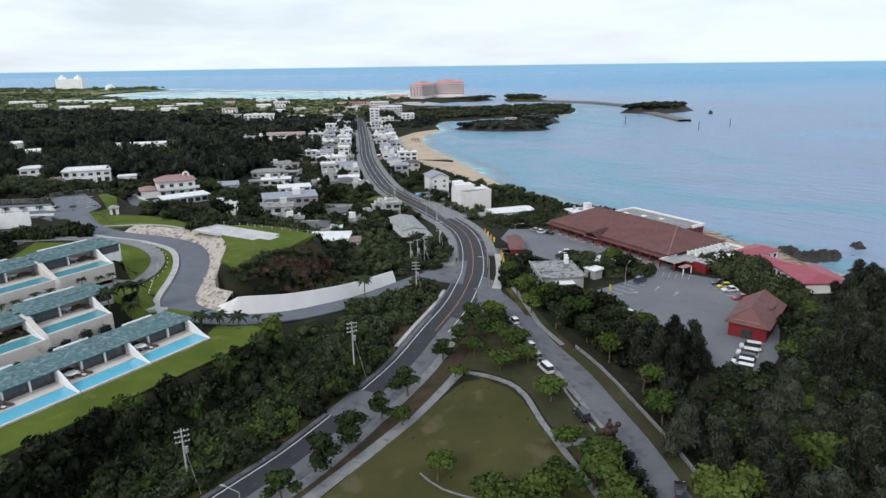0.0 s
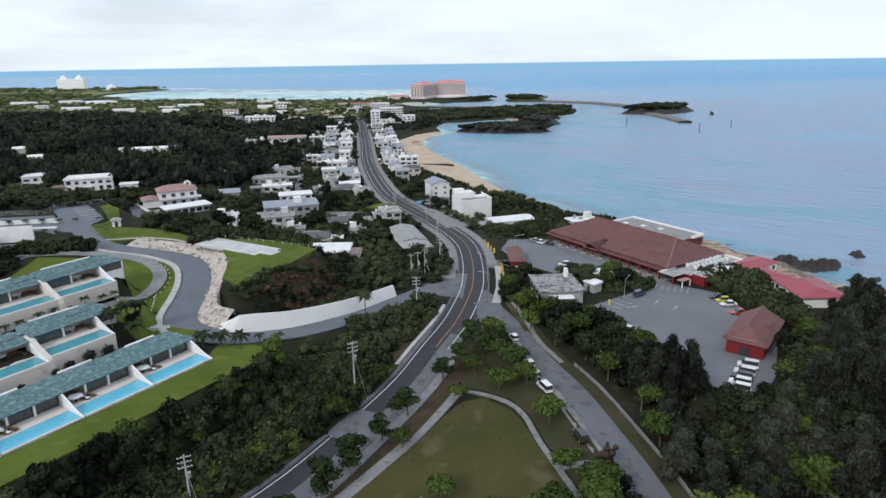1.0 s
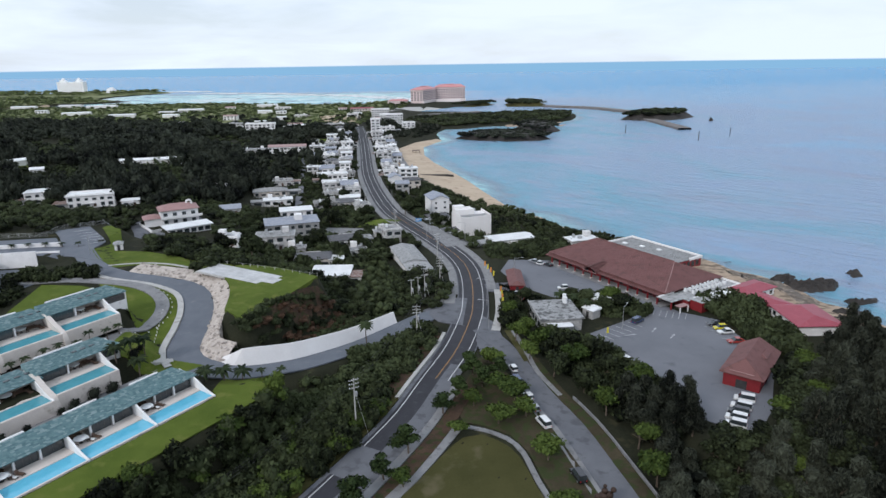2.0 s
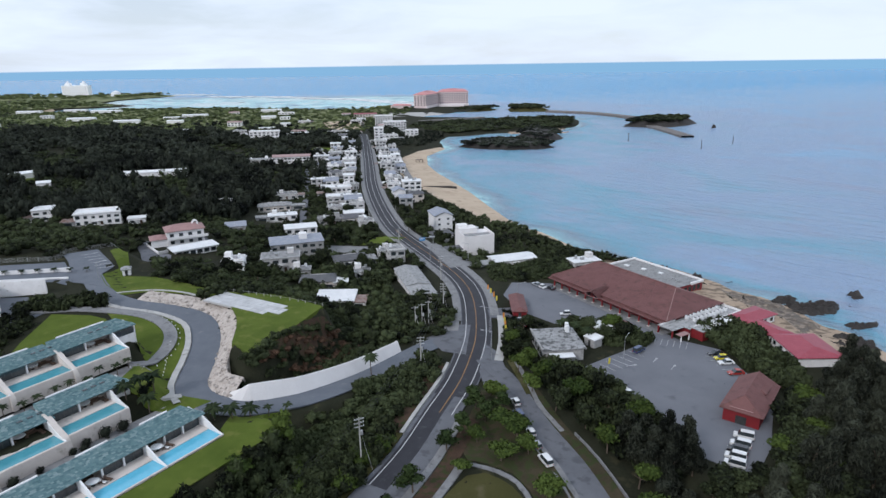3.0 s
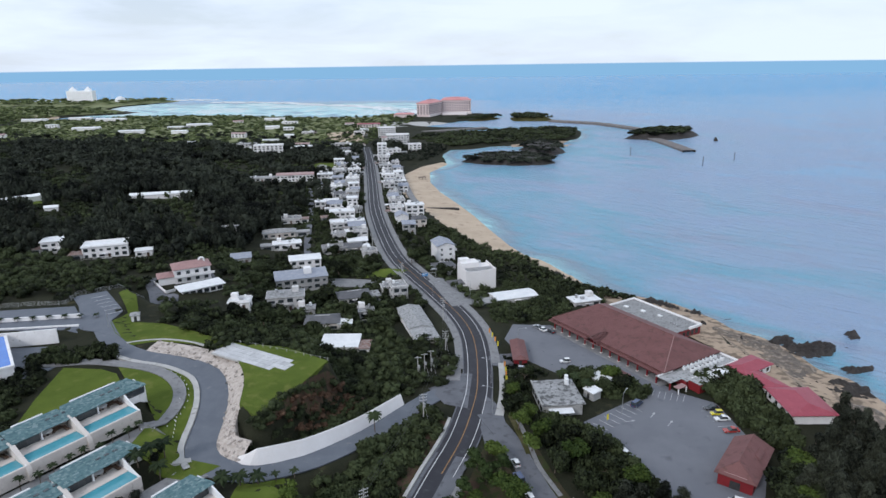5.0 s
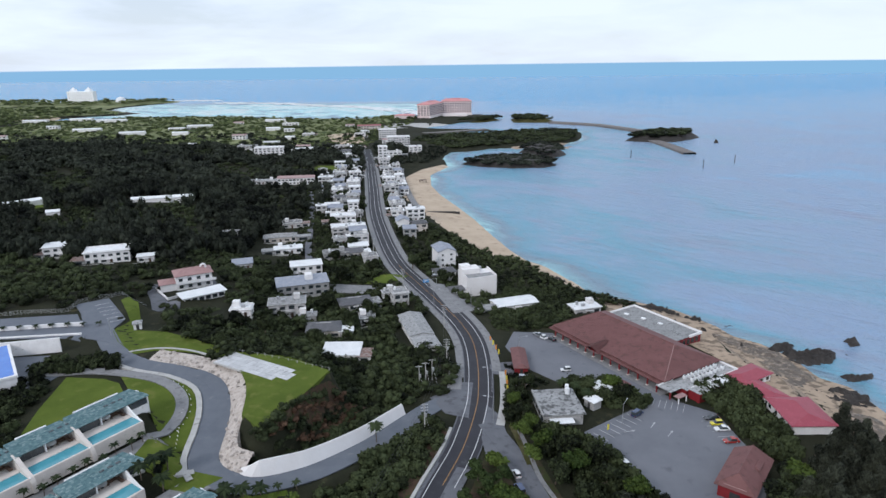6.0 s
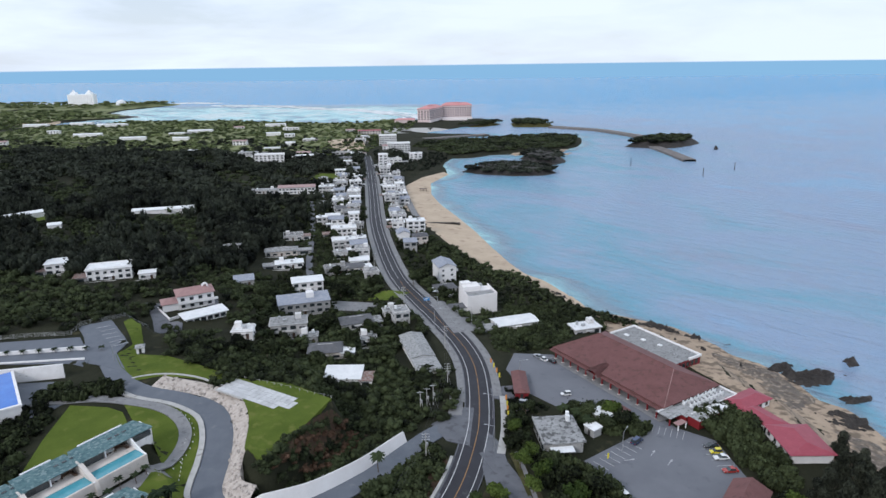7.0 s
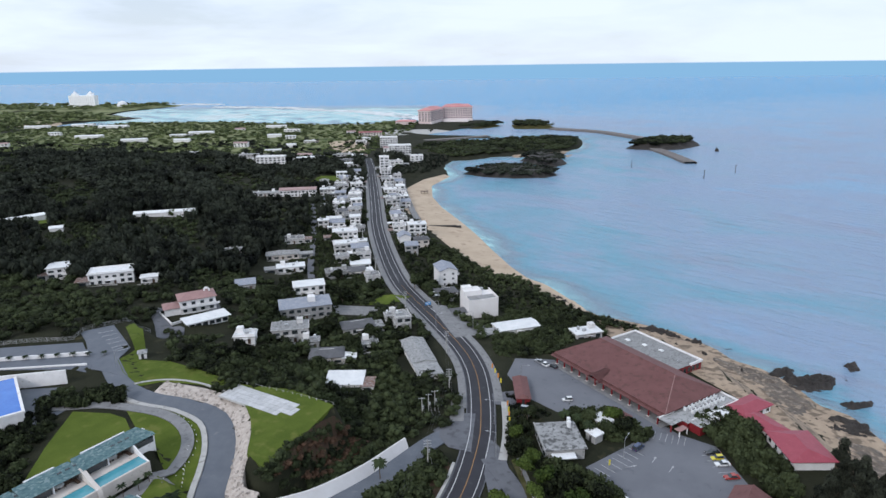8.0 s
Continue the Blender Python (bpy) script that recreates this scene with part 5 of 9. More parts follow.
# curved porch gable
bm = bmesh.new()
arc = [(k / 10, math.sin(math.pi * k / 10)) for k in range(11)]
ring = []
for y, dz in ((-1.6, 0.0), (6.0, 0.9)):
    ring.append([bm.verts.new((18.2 + 6.6 * s, y, 2.9 + 1.5 * h ** 0.8 + dz)) for s, h in arc])
for i in range(10):
    bm.faces.new((ring[0][i], ring[0][i + 1], ring[1][i + 1], ring[1][i]))
r = bmesh.ops.solidify(bm, geom=bm.faces[:], thickness=0.25)
part("porch_roof", bm, RED_TILE, hall, "curved gable roof over the entrance")
part("porch_trim", rod((18.2, -1.6, 2.95), (24.8, -1.6, 2.95), 0.1, 6), PINK_TILE, hall)
for k in range(13):
    x = 0.8 + k * 4.1
    part("column", box(x - 0.2, x + 0.2, -0.2, 0.25, -0.6, 2.75, 0.03), RED_WALL, hall)
    part("plinth", box(x - 0.45, x + 0.45, -0.5, 0.5, -0.6, 0.35, 0.04), CREAM, hall)
    w = part("window", box(x + 0.7, x + 3.4, 3.12, 3.19, 0.5, 2.7), DARK, hall)
    part("pane", box(x + 0.8, x + 2.0, 3.08, 3.12, 0.6, 2.6), GLASS, w)
    part("pane", box(x + 2.1, x + 3.3, 3.08, 3.12, 0.6, 2.6), GLASS, w)
part("terrace", box(-1, 53, -2.2, 3.15, -1.2, 0.16), PAVING, hall, "pale paved walk along the front")
# flat-roofed annex towards the sea
annex = thing("restaurant_annex", HALL, "flat grey-roofed annex with white parapet and red walls", "building")
part("wall", box(0.3, 33, 29.4, 43.6, -11.5, 3.0), RED_WALL, annex)
part("roof_slab", box(0.3, 33, 29.4, 43.6, 3.0, 3.15), GREY_ROOF, annex)
for b in ((0, 33.3, 43.3, 43.9), (0, 0.6, 29.3, 43.3), (32.7, 33.3, 37, 43.3)):
    part("parapet", box(*b, 2.8, 3.75, 0.04), WHITE, annex)
for k, (x, y) in enumerate(((12, 36), (19, 37.5), (5, 34))):
    part("roof_light", box(x - 0.9, x + 0.9, y - 0.7, y + 0.7, 3.15, 3.6, 0.1), WHITE_ROOF, annex)
for k in range(5):
    w = part("window", box(32.98, 33.05, 31 + k * 2.4, 32.6 + k * 2.4, 0.4, 2.3), DARK, annex)
    part("pane", box(33.05, 33.08, 31.1 + k * 2.4, 32.5 + k * 2.4, 0.5, 2.2), GLASS, w)
for x, y in ((26, 35.5), (27.5, 35.2), (29, 34.8)):
    part("vent", tube(x, y, 3.1, 3.9, 0.25, 0.25, 8), METAL, annex)
# service block with the air conditioners
service = thing("service_block", HALL, "red service block with a flat grey roof beside the restaurant", "building")
part("wall", box(51.5, 58, 4, 29, -3, 2.4), RED_WALL, service)
part("roof_slab", box(51.3, 58.3, 3.8, 29.2, 2.4, 2.6), GREY_ROOF, service)
part("parapet", box(58, 58.35, 6, 29.2, 2.6, 3.1, 0.03), WHITE, service)
part("parapet", box(51.3, 51.6, -1.5, 5.5, 2.4, 3.2, 0.03), WHITE, service)
part("parapet", box(51.3, 58.3, 29.2, 29.5, 2.4, 3.2, 0.03), WHITE, service)
part("wall", box(58.35, 62.5, 4.5, 20.5, -3, 2.9), RED_WALL, service)
part("roof_slab", box(58.35, 62.6, 4.4, 20.6, 2.9, 3.05), GREY_ROOF, service)
part("roof_panel", box(58.8, 61.9, 10.5, 20.2, 3.06, 3.25, 0.04), WHITE_ROOF, service, "white roof panel")
part("entrance_canopy", box(50.5, 56.4, -1.6, 3.7, 2.5, 2.72, 0.05), GREY_ROOF, service, "flat grey entrance canopy")
for x in (50.8, 56.1):
    part("post", box(x - 0.2, x + 0.2, -1.5, -1.1, -0.6, 2.5, 0.03), RED_WALL, service)
part("lattice", box(57.5, 59.6, -1.6, 2.5, 1.9, 2.05, 0.04), PINK_TILE, service, "faded red pergola roof")
for y in (-2.4, 2.2):
    part("post", box(59.3, 59.6, max(y, -1.4) - 0.12, max(y, -1.4) + 0.12, -0.6, 1.8, 0.03), WHITE, service)


def aircon(x, y, z, turn):
    t = thing("air_conditioner", HALL @ pose(x, y, z, 0, 0, turn), "white outdoor air conditioner unit on a flat roof", "air conditioner", "air conditioners on the roof")
    part("casing", box(-0.5, 0.5, -0.45, 0.45, 0.06, 1.3, 0.04), WHITE_ROOF, t)
    part("fan_grille", tube(0, 0, 1.3, 1.34, 0.34, sides=16), DARK, t)
    for s in (-0.38, 0.38):
        part("foot", box(s - 0.06, s + 0.06, -0.4, 0.4, 0, 0.07), METAL, t)


for k in range(9):
    aircon(52.8 + (k % 2) * 0.2, 9.5 + k * 1.9, 2.6, 0)
    aircon(55.2, 10.2 + k * 1.9, 2.6, 0)

# crimson-roofed seaside house
def long_house(name, outline, z, high, ridge, roof_mat, wall_mat, label):
    (x0, y0), (x1, y1), w = outline
    l = math.hypot(x1 - x0, y1 - y0)
    t = thing(name, Matrix.Translation((x0, y0, z)) @ Matrix.Rotation(math.atan2(y1 - y0, x1 - x0), 4, "Z"), label, "house")
    part("wall", box(0, l, -w / 2, w / 2, -6, high), wall_mat, t)
    part("roof", gable(0, l, -w / 2, w / 2, high, ridge, 0.7, 0.16, min(w * 0.45, l * 0.3)), roof_mat, t)
    n = max(2, int(l / 3))
    for s in (-1, 1):
        for k in range(n):
            a = l * (k + 0.5) / n
            w_ = part("window", box(a - 0.8, a + 0.8, s * (w / 2 + 0.005), s * (w / 2 + 0.05), high - 2.1, high - 0.7), WHITE, t)
            part("pane", box(a - 0.72, a + 0.72, s * (w / 2 + 0.05), s * (w / 2 + 0.07), high - 2.02, high - 0.78), GLASS, w_)
    CLEAR.append(((x0 + x1) / 2, (y0 + y1) / 2, max(l, w) * 0.55))
    return t


seaside = "white seaside house with a crimson sheet roof"
long_house("seaside_house", ((76.0, 198.6), (86.6, 206.4), 7.0), 12.6, 4.2, 1.0, CRIMSON, WHITE, seaside)
long_house("seaside_house", ((79.4, 198.0), (85.4, 187.2), 6.6), 12.6, 3.8, 0.9, CRIMSON, WHITE, seaside)
long_house("seaside_house", ((87.2, 186.6), (88.8, 171.8), 12.0), 12.4, 4.6, 1.5, CRIMSON, WHITE, "broad white seaside house with a crimson hipped roof")
# hut beside the car park
hut = thing("red_hut", Matrix.Translation((60.6, 145.3, 14.1)) @ Matrix.Rotation(math.atan2(17, 10.5), 4, "Z"), "red hut with a steep red-brown tile roof beside the car park", "hut")
part("wall", box(-6, 11, -4, 4, -1, 3.4), RED_WALL, hut)
h_roof = part("roof", gable(-6, 11, -4, 4, 3.4, 3.6, 0.8, 0.2, 2.2), RED_TILE, hut)
for s in (-1, 1):
    shared("tiling", tile_rows([(-6.8, s * 4.8, 3.6), (11.8, s * 4.8, 3.6), (9.6, 0, 7.2), (-4.6, 0, 7.2)], 14), h_roof)["kind"] = "stuff"
part("dormer", gable(2.4, 6.4, -3.2, -1.2, 5.2, 0.6, 0.2, 0.12, 0.4), RED_TILE, hut)
part("dormer_front", box(2.6, 6.2, -3.1, -2.6, 4.6, 5.25), RED_WALL, hut)
part("ridge_cap", rod((-4.6, 0, 7.2), (9.6, 0, 7.2), 0.16, 8), RED_TILE, h_roof)
part("eave_trim", rod((-6.85, -2.6, 4.5), (-6.85, 2.6, 4.5), 0.1, 6), PINK_TILE, h_roof)
w = part("door", box(-6.06, -6.0, -1.2, 1.2, -0.1, 2.2), DARK, hut)
CLEAR.append((63, 148, 10))
# flat-roofed shack, small sheds
shack = thing("flat_roofed_shop", Matrix.Translation((9.7, 183, 14.0)) @ Matrix.Rotation(math.atan2(-14.6, 2.9), 4, "Z"), "low shop with a stained grey concrete roof slab", "building")
STAINED = surface("stained_roof_slab", (0.2, 0.2, 0.2), (0.36, 0.36, 0.36), 0.85, 0.35, 3, 0.12, stain=(0.09, 0.09, 0.09), stain_at=0.53)
part("wall", box(0.6, 14.4, 0.6, 12.3, -0.5, 3.7), GREY_WALL, shack)
part("roof_slab", box(0, 15, 0, 13, 3.7, 4.1, 0.04), STAINED, shack)
part("roof_rim", box(0, 15, 0, 0.4, 4.1, 4.4, 0.03), GREY_WALL, shack)
part("water_tank", tube(3.2, 10.6, 4.1, 5.9, 0.7, 0.65, 14), WHITE_ROOF, shack, "white water tank")
part("water_tank", tube(1.7, 10.8, 4.1, 6.3, 0.65, 0.6, 14), WHITE_ROOF, shack, "white water tank")
part("awning", box(15, 18, 2, 9, 2.9, 3.05, 0.03), WHITE_ROOF, shack, "white sheet awning")
for k in range(4):
    w = part("window", box(1.2 + k * 3.3, 3.4 + k * 3.3, 0.52, 0.6, 0.9, 2.6), DARK, shack)
    part("pane", box(1.3 + k * 3.3, 3.3 + k * 3.3, 0.48, 0.52, 1.0, 2.5), GLASS, w)


def shed(x, y, w, d, h, turn, roof_mat, label):
    t = thing("shed", pose(x, y, on_land(x, y), 0, 0, turn), label, "shed")
    part("wall", box(-w / 2, w / 2, -d / 2, d / 2, -0.6, h), GREY_WALL, t)
    part("roof", prism([(-w / 2 - 0.3, -d / 2 - 0.3), (w / 2 + 0.3, -d / 2 - 0.3), (w / 2 + 0.3, d / 2 + 0.3), (-w / 2 - 0.3, d / 2 + 0.3)], h, h + 0.1, None, [h + 0.2, h + 0.2, h + 0.6, h + 0.6]), roof_mat, t)
    part("door", box(-0.45, 0.45, -d / 2 - 0.05, -d / 2, 0, 2.0), DARK, t)
    CLEAR.append((x, y, max(w, d) * 0.6))


shed(32, 188.5, 6, 4, 3.0, -50, WHITE_ROOF, "small shed with a white sheet roof under trees")
shed(37, 192, 7, 5, 2.8, -50, RED_TILE, "small shed with a red roof under trees")
shed(28.5, 181.5, 4, 3.2, 2.6, -50, WHITE_ROOF, "small white-roofed shed beside the shop")
small_red = thing("small_red_hut", Matrix.Translation((6.2, 208, 14.1)) @ Matrix.Rotation(radians(95), 4, "Z"), "small hut with a red-brown tile roof at the car park entrance", "hut")
part("wall", box(-7.5, 7.5, -2.2, 2.2, -0.5, 2.5), RED_WALL, small_red)
part("roof", gable(-7.5, 7.5, -2.2, 2.2, 2.5, 1.2, 0.5, 0.15, 1.2), RED_TILE, small_red)
part("door", box(-7.56, -7.5, -0.5, 0.5, 0, 2.0), DARK, small_red)
# painted marks of the car park
WORN_PAINT = surface("worn_stall_paint", (0.28, 0.28, 0.29), (0.52, 0.52, 0.53), 0.8, 1.2, 9, 0.05)
stall = lambda name, x, y, l, turn, wd=0.14, mat=None: part(name, box(0, l, -wd / 2, wd / 2, 0, 0.02), mat or WORN_PAINT, car_park, at=Matrix.Translation((x, y, 14.24)) @ Matrix.Rotation(radians(turn), 4, "Z"))
for k in range(10):
    stall("stall_line", 21.6 + k * 1.86, 161.2 + k * 1.86, 5.2, -44, 0.18)
for k in range(4):
    stall("stall_line", 59.5 + k * 0.75, 176 - k * 2.7, 5.2, 10)
for k in range(6):
    stall("stall_line", 46.8 + k * 1.7, 183.5 - k * 0.6, 4.6, 70)
for x, y, a in ((44, 171, 60), (48, 167, 58), (58, 150, 60), (36, 168, 20)):
    t_ = stall("arrow_shaft", x, y, 2.6, a, 0.2, WORN_PAINT)
    part("arrow_head", prism([(2.5, -0.45), (3.6, 0), (2.5, 0.45)], 0, 0.02), WORN_PAINT, t_)


# ---------------------------------------------------------------- village houses
OFF_WHITE = surface("weathered_white_render", (0.46, 0.45, 0.445), (0.66, 0.645, 0.64), 0.85, 0.3, 3, 0.08, vary=0.15, stain=(0.34, 0.33, 0.32), stain_at=0.6)
DUSTY_PINK = surface("dusty_pink_sheet_roof", (0.3, 0.2, 0.19), (0.4, 0.28, 0.27), 0.7, 0.3, 4, 0.1)
RUSTY = surface("rusty_sheet_roof", (0.12, 0.06, 0.045), (0.26, 0.16, 0.13), 0.8, 0.6, 6, 0.15, stain=(0.3, 0.28, 0.27), stain_at=0.55)


def opening(v, x, y, z, w, h, face, mat=None, name="window", framed=True):
    """A framed opening on one face: face is (axis, sign)."""
    axis, s = face
    if not framed:
        return part(name, box(x - w / 2, x + w / 2, y, y + s * 0.08, z, z + h) if axis == "y" else box(x, x + s * 0.08, y - w / 2, y + w / 2, z, z + h), GLASS, v)
    if axis == "y":
        f = part(name, box(x - w / 2, x + w / 2, y, y + s * 0.06, z, z + h), mat or WHITE, v)
        part("pane", box(x - w / 2 + 0.08, x + w / 2 - 0.08, y + s * 0.06, y + s * 0.09, z + 0.08, z + h - 0.08), GLASS, f)
    else:
        f = part(name, box(x, x + s * 0.06, y - w / 2, y + w / 2, z, z + h), mat or WHITE, v)
        part("pane", box(x + s * 0.06, x + s * 0.09, y - w / 2 + 0.08, y + w / 2 - 0.08, z + 0.08, z + h - 0.08), GLASS, f)


def house(x, y, w, d, floors, turn, style, z=None):
    corners = [(x + px * w * 0.4, y + py * d * 0.4) for px in (-1, 1) for py in (-1, 1)]
    z = (sum(on_land(*c) for c in corners) / 4 if z is None else z)
    H = 2.9 * floors + 0.3
    words = {"bright": "white-roofed concrete house among trees", "white": "white flat-roofed concrete house", "grey": "grey weathered concrete house with a flat roof", "dark": "low house with a dark tiled hip roof", "slate": "grey house with a blue-grey sheet roof",
             "shed": "white sheet-roofed house under trees", "gable": "white house with a grey gabled roof", "pink": "long building with a faded pink roof", "public": "broad white public building with many windows",
             "tower": "narrow white apartment tower", "hotel": "white seaside hotel block with rows of balconies", "low": "low house with a pale sheet roof", "red": "building with a dull red roof"}[style]
    t = thing("apartment_block" if style in ("tower", "hotel") else "house", pose(x, y, z, 0, 0, turn), words + (f" of {floors} storeys" if floors > 1 else ""), "house", "village houses")
    own = random.Random(int(x * 7 + y * 13))
    wall = {"white": own.choice((WHITE, WHITE, OFF_WHITE)), "grey": own.choice((GREY_WALL, OFF_WHITE)), "dark": own.choice((OFF_WHITE, CREAM)), "slate": GREY_WALL, "pink": WHITE, "red": CREAM}.get(style, WHITE)
    X, Y = w / 2, d / 2
    near, tall = y < 400, style in ("tower", "hotel")
    part("wall", box(-X, X, -Y, Y, -3, H), wall, t)
    if style in ("dark", "pink", "low", "red"):
        rise, hip = {"dark": 1.5, "pink": 1.6, "low": 0.8, "red": 1.3}[style], Y * 0.8 if style == "dark" else 0.01
        part("roof", gable(-X, X, -Y, Y, H, rise, 0.6, 0.16, hip), {"dark": own.choice((DARK_ROOF, GREY_ROOF)), "pink": DUSTY_PINK, "low": WHITE_ROOF, "red": CRIMSON}[style], t)
        if style != "dark":
            gable_ends(t, -X, X, -Y, Y, H, rise, 0.6, wall)
        else:
            part("ridge_cap", rod((-X * 0.45, 0, H + rise + 0.18), (X * 0.45, 0, H + rise + 0.18), 0.14, 6), OFF_WHITE, t)
    elif style == "gable":
        part("roof", gable(-X, X, -Y, Y, H, 2.1, 0.6, 0.18, 0.01), SLATE_ROOF, t)
        gable_ends(t, -X, X, -Y, Y, H, 2.1, 0.6, WHITE)
    elif style in ("slate", "shed"):
        part("roof", prism([(-X - 0.4, -Y - 0.4), (X + 0.4, -Y - 0.4), (X + 0.4, Y + 0.4), (-X - 0.4, Y + 0.4)], H, H + 0.3, None, [H + 0.15, H + 0.15, H + 0.9, H + 0.9]), SLATE_ROOF if style == "slate" else WHITE_ROOF, t)
        if style == "slate" and w > 15:
            part("stair_head", box(1.5, 5.0, -1, 3, H, H + 3.0, 0.03), WHITE, t)
    else:
        rf = WHITE_ROOF if tall or style == "public" else own.choice((WHITE_ROOF,) if style == "bright" else (WHITE_ROOF, GREY_ROOF, WHITE_ROOF) if style == "white" else (GREY_ROOF, STAINED, STAINED))
        part("roof_slab", box(-X - 0.5, X + 0.5, -Y - 0.6, Y + 0.4, H, H + 0.2, 0.03), wall, t)
        part("roof_coat", box(-X - 0.3, X + 0.3, -Y - 0.4, Y + 0.2, H + 0.2, H + 0.26), rf, t)
        if tall or own.random() < 0.45:
            for b in ((-X, X, -Y, -Y + 0.15), (-X, X, Y - 0.15, Y), (-X, -X + 0.15, -Y + 0.15, Y - 0.15), (X - 0.15, X, -Y + 0.15, Y - 0.15)):
                part("parapet", box(*b, H + 0.26, H + 0.8), wall, t)
        if style in ("white", "grey"):
            sx = own.choice((-1, 1))
            if own.random() < 0.7:
                cx0 = sx * X * 0.55
                part("stair_head", box(cx0 - 1.3, cx0 + 1.3, Y * 0.1, Y * 0.1 + 2.6, H + 0.26, H + 2.4, 0.04), own.choice((wall, WHITE)), t)
            part("water_tank", tube(-sx * X * 0.5, Y * 0.35, H + 0.26, H + 1.7, 0.6, 0.55, 12), own.choice((WHITE_ROOF, METAL)), t)
            if own.random() < 0.6:
                part("roof_tank", box(-sx * X * 0.2 - 0.8, -sx * X * 0.2 + 0.8, -Y * 0.4, -Y * 0.4 + 1.1, H + 0.26, H + 1.3, 0.05), METAL, t)
    if not tall and style not in ("public", "pink", "red", "slate") and w > 8 and own.random() < 0.7:
        sx, ww, wd = own.choice((-1, 1)), w * own.uniform(0.25, 0.45), d * own.uniform(0.5, 0.8)
        a0, a1 = sorted((sx * (X - 0.3), sx * (X + ww)))
        part("wing", box(a0, a1, -Y - 0.7, -Y - 0.7 + wd, -3, 2.9), own.choice((wall, OFF_WHITE, GREY_WALL)), t, "lower side wing")
        part("wing_roof", box(a0 - 0.35, a1 + 0.35, -Y - 1.2, -Y - 0.4 + wd, 2.9, 3.1, 0.03), own.choice((GREY_ROOF, STAINED, WHITE_ROOF, RUSTY)), t)
        part("window", box((a0 + a1) / 2 - ww * 0.3, (a0 + a1) / 2 + ww * 0.3, -Y - 0.76, -Y - 0.7, 0.7, 2.3), GLASS, t)
    for f in range(floors):
        zf = 0.8 + 2.9 * f
        n = max(2, int(w / (5.0 if y > 720 and not tall else 3.4 if style not in ("public", "hotel", "tower") else 3.4)))
        for k in range(n):
            a = -X + w * (k + 0.5) / n
            if f == 0 and k == n // 2:
                part("door", box(a - 0.6, a + 0.6, -Y - 0.05, -Y, 0, 2.1), BROWN, t)
            else:
                wide = w / n * own.uniform(0.45, 0.8)
                opening(t, a, -Y, zf, min(wide, 2.8), own.choice((1.2, 1.5, 1.8)), ("y", -1), METAL, framed=near)
        m = max(1, int(d / 4)) if y < 720 else 1
        for k in range(m):
            a = -Y + d * (k + 0.5) / m
            for sg in ((-1, 1) if near else (1,)):
                opening(t, sg * X, a, zf, own.uniform(0.9, 1.6), 1.15, ("x", sg), METAL, framed=near)
        if f and style in ("white", "gable", "hotel", "tower", "grey"):
            b0, b1 = (-X * 0.92, X * 0.92) if tall else sorted((own.choice((-1, 1)) * X * 0.95, own.uniform(-0.2, 0.3) * X))
            b = part("balcony", box(b0, b1, -Y - 1.3, -Y, 2.9 * f + 0.1, 2.9 * f + 0.25), wall, t)
            part("balcony_wall", box(b0, b1, -Y - 1.3, -Y - 1.18, 2.9 * f + 0.25, 2.9 * f + 1.15), wall, b)
    if near:
        part("door_canopy", box(-1.6, 1.6, -Y - 1.3, -Y, 2.35, 2.47), wall, t)
        part("air_unit", box(X, X + 0.4, -Y * 0.5, -Y * 0.5 + 0.85, 0.2, 0.85, 0.03), METAL, t)
        part("yard_wall", box(-X - 1.6, X * 0.3, -Y - 3.6, -Y - 3.4, -1.5, 1.1), CONCRETE, t, "low grey concrete yard wall")
    CLEAR.append((x, y, (w + d) * 0.3 + 0.8))


SLATE_ROOF = surface("blue_grey_sheet_roof", (0.2, 0.22, 0.27), (0.3, 0.32, 0.37), 0.6, 0.5, 5, 0.08, stain=(0.36, 0.36, 0.38), stain_at=0.6)
WEST = [(-97, 281, 24, 12, 2, 24, "slate"), (-92, 247, 15, 9, 2, 18, "grey"), (-104, 229, 8, 6, 1, 12, "white"), (-106, 314, 16, 10, 2, 22, "bright"), (-150, 417, 13, 9, 1, 18, "grey"), (-144, 378, 20, 9, 1, 20, "dark"),
        (-130, 353, 16, 8, 1, 22, "white"), (-57, 206, 13, 9, 1, 6, "shed"), (-71, 230, 13, 9, 1, 13, "dark"), (-67, 264, 14, 9, 1, 24, "dark"), (-48, 271, 7, 8, 2, 24, "white"), (-138, 307, 10, 8, 1, 25, "slate"),
        (-105, 377, 8, 8, 1, 20, "grey")]
WEST_FAR = [(-99, 346, 14, 8, 1, 22, "grey"), (-117, 430, 17, 10, 2, 18, "white"), (-108, 398, 16, 10, 2, 20, "white"), (-153, 512, 13, 9, 2, 15, "grey"), (-176, 587, 14, 9, 2, 13, "white"), (-125, 483, 13, 9, 2, 16, "grey"),
            (-144, 566, 11, 9, 2, 14, "white"), (-203, 581, 34, 12, 2, 14, "pink"), (-232, 572, 26, 10, 1, 14, "white"), (-142, 460, 8, 7, 2, 17, "white"), (-89, 350, 10, 9, 1, 22, "dark"), (-148, 525, 10, 8, 2, 15, "white")]
HILL = [(-235, 302, 16, 11, 2, 25, "bright"), (-204, 295, 21, 11, 2, 25, "bright"), (-185, 297, 8, 6, 1, 25, "bright"), (-173, 371, 13, 8, 1, 20, "dark"), (-57, 245, 6, 6, 1, 18, "grey"), (-55, 279, 5, 5, 1, 24, "grey"),
        (-77, 339, 8, 7, 1, 23, "grey"), (-82, 243, 7, 5, 1, 15, "grey")]
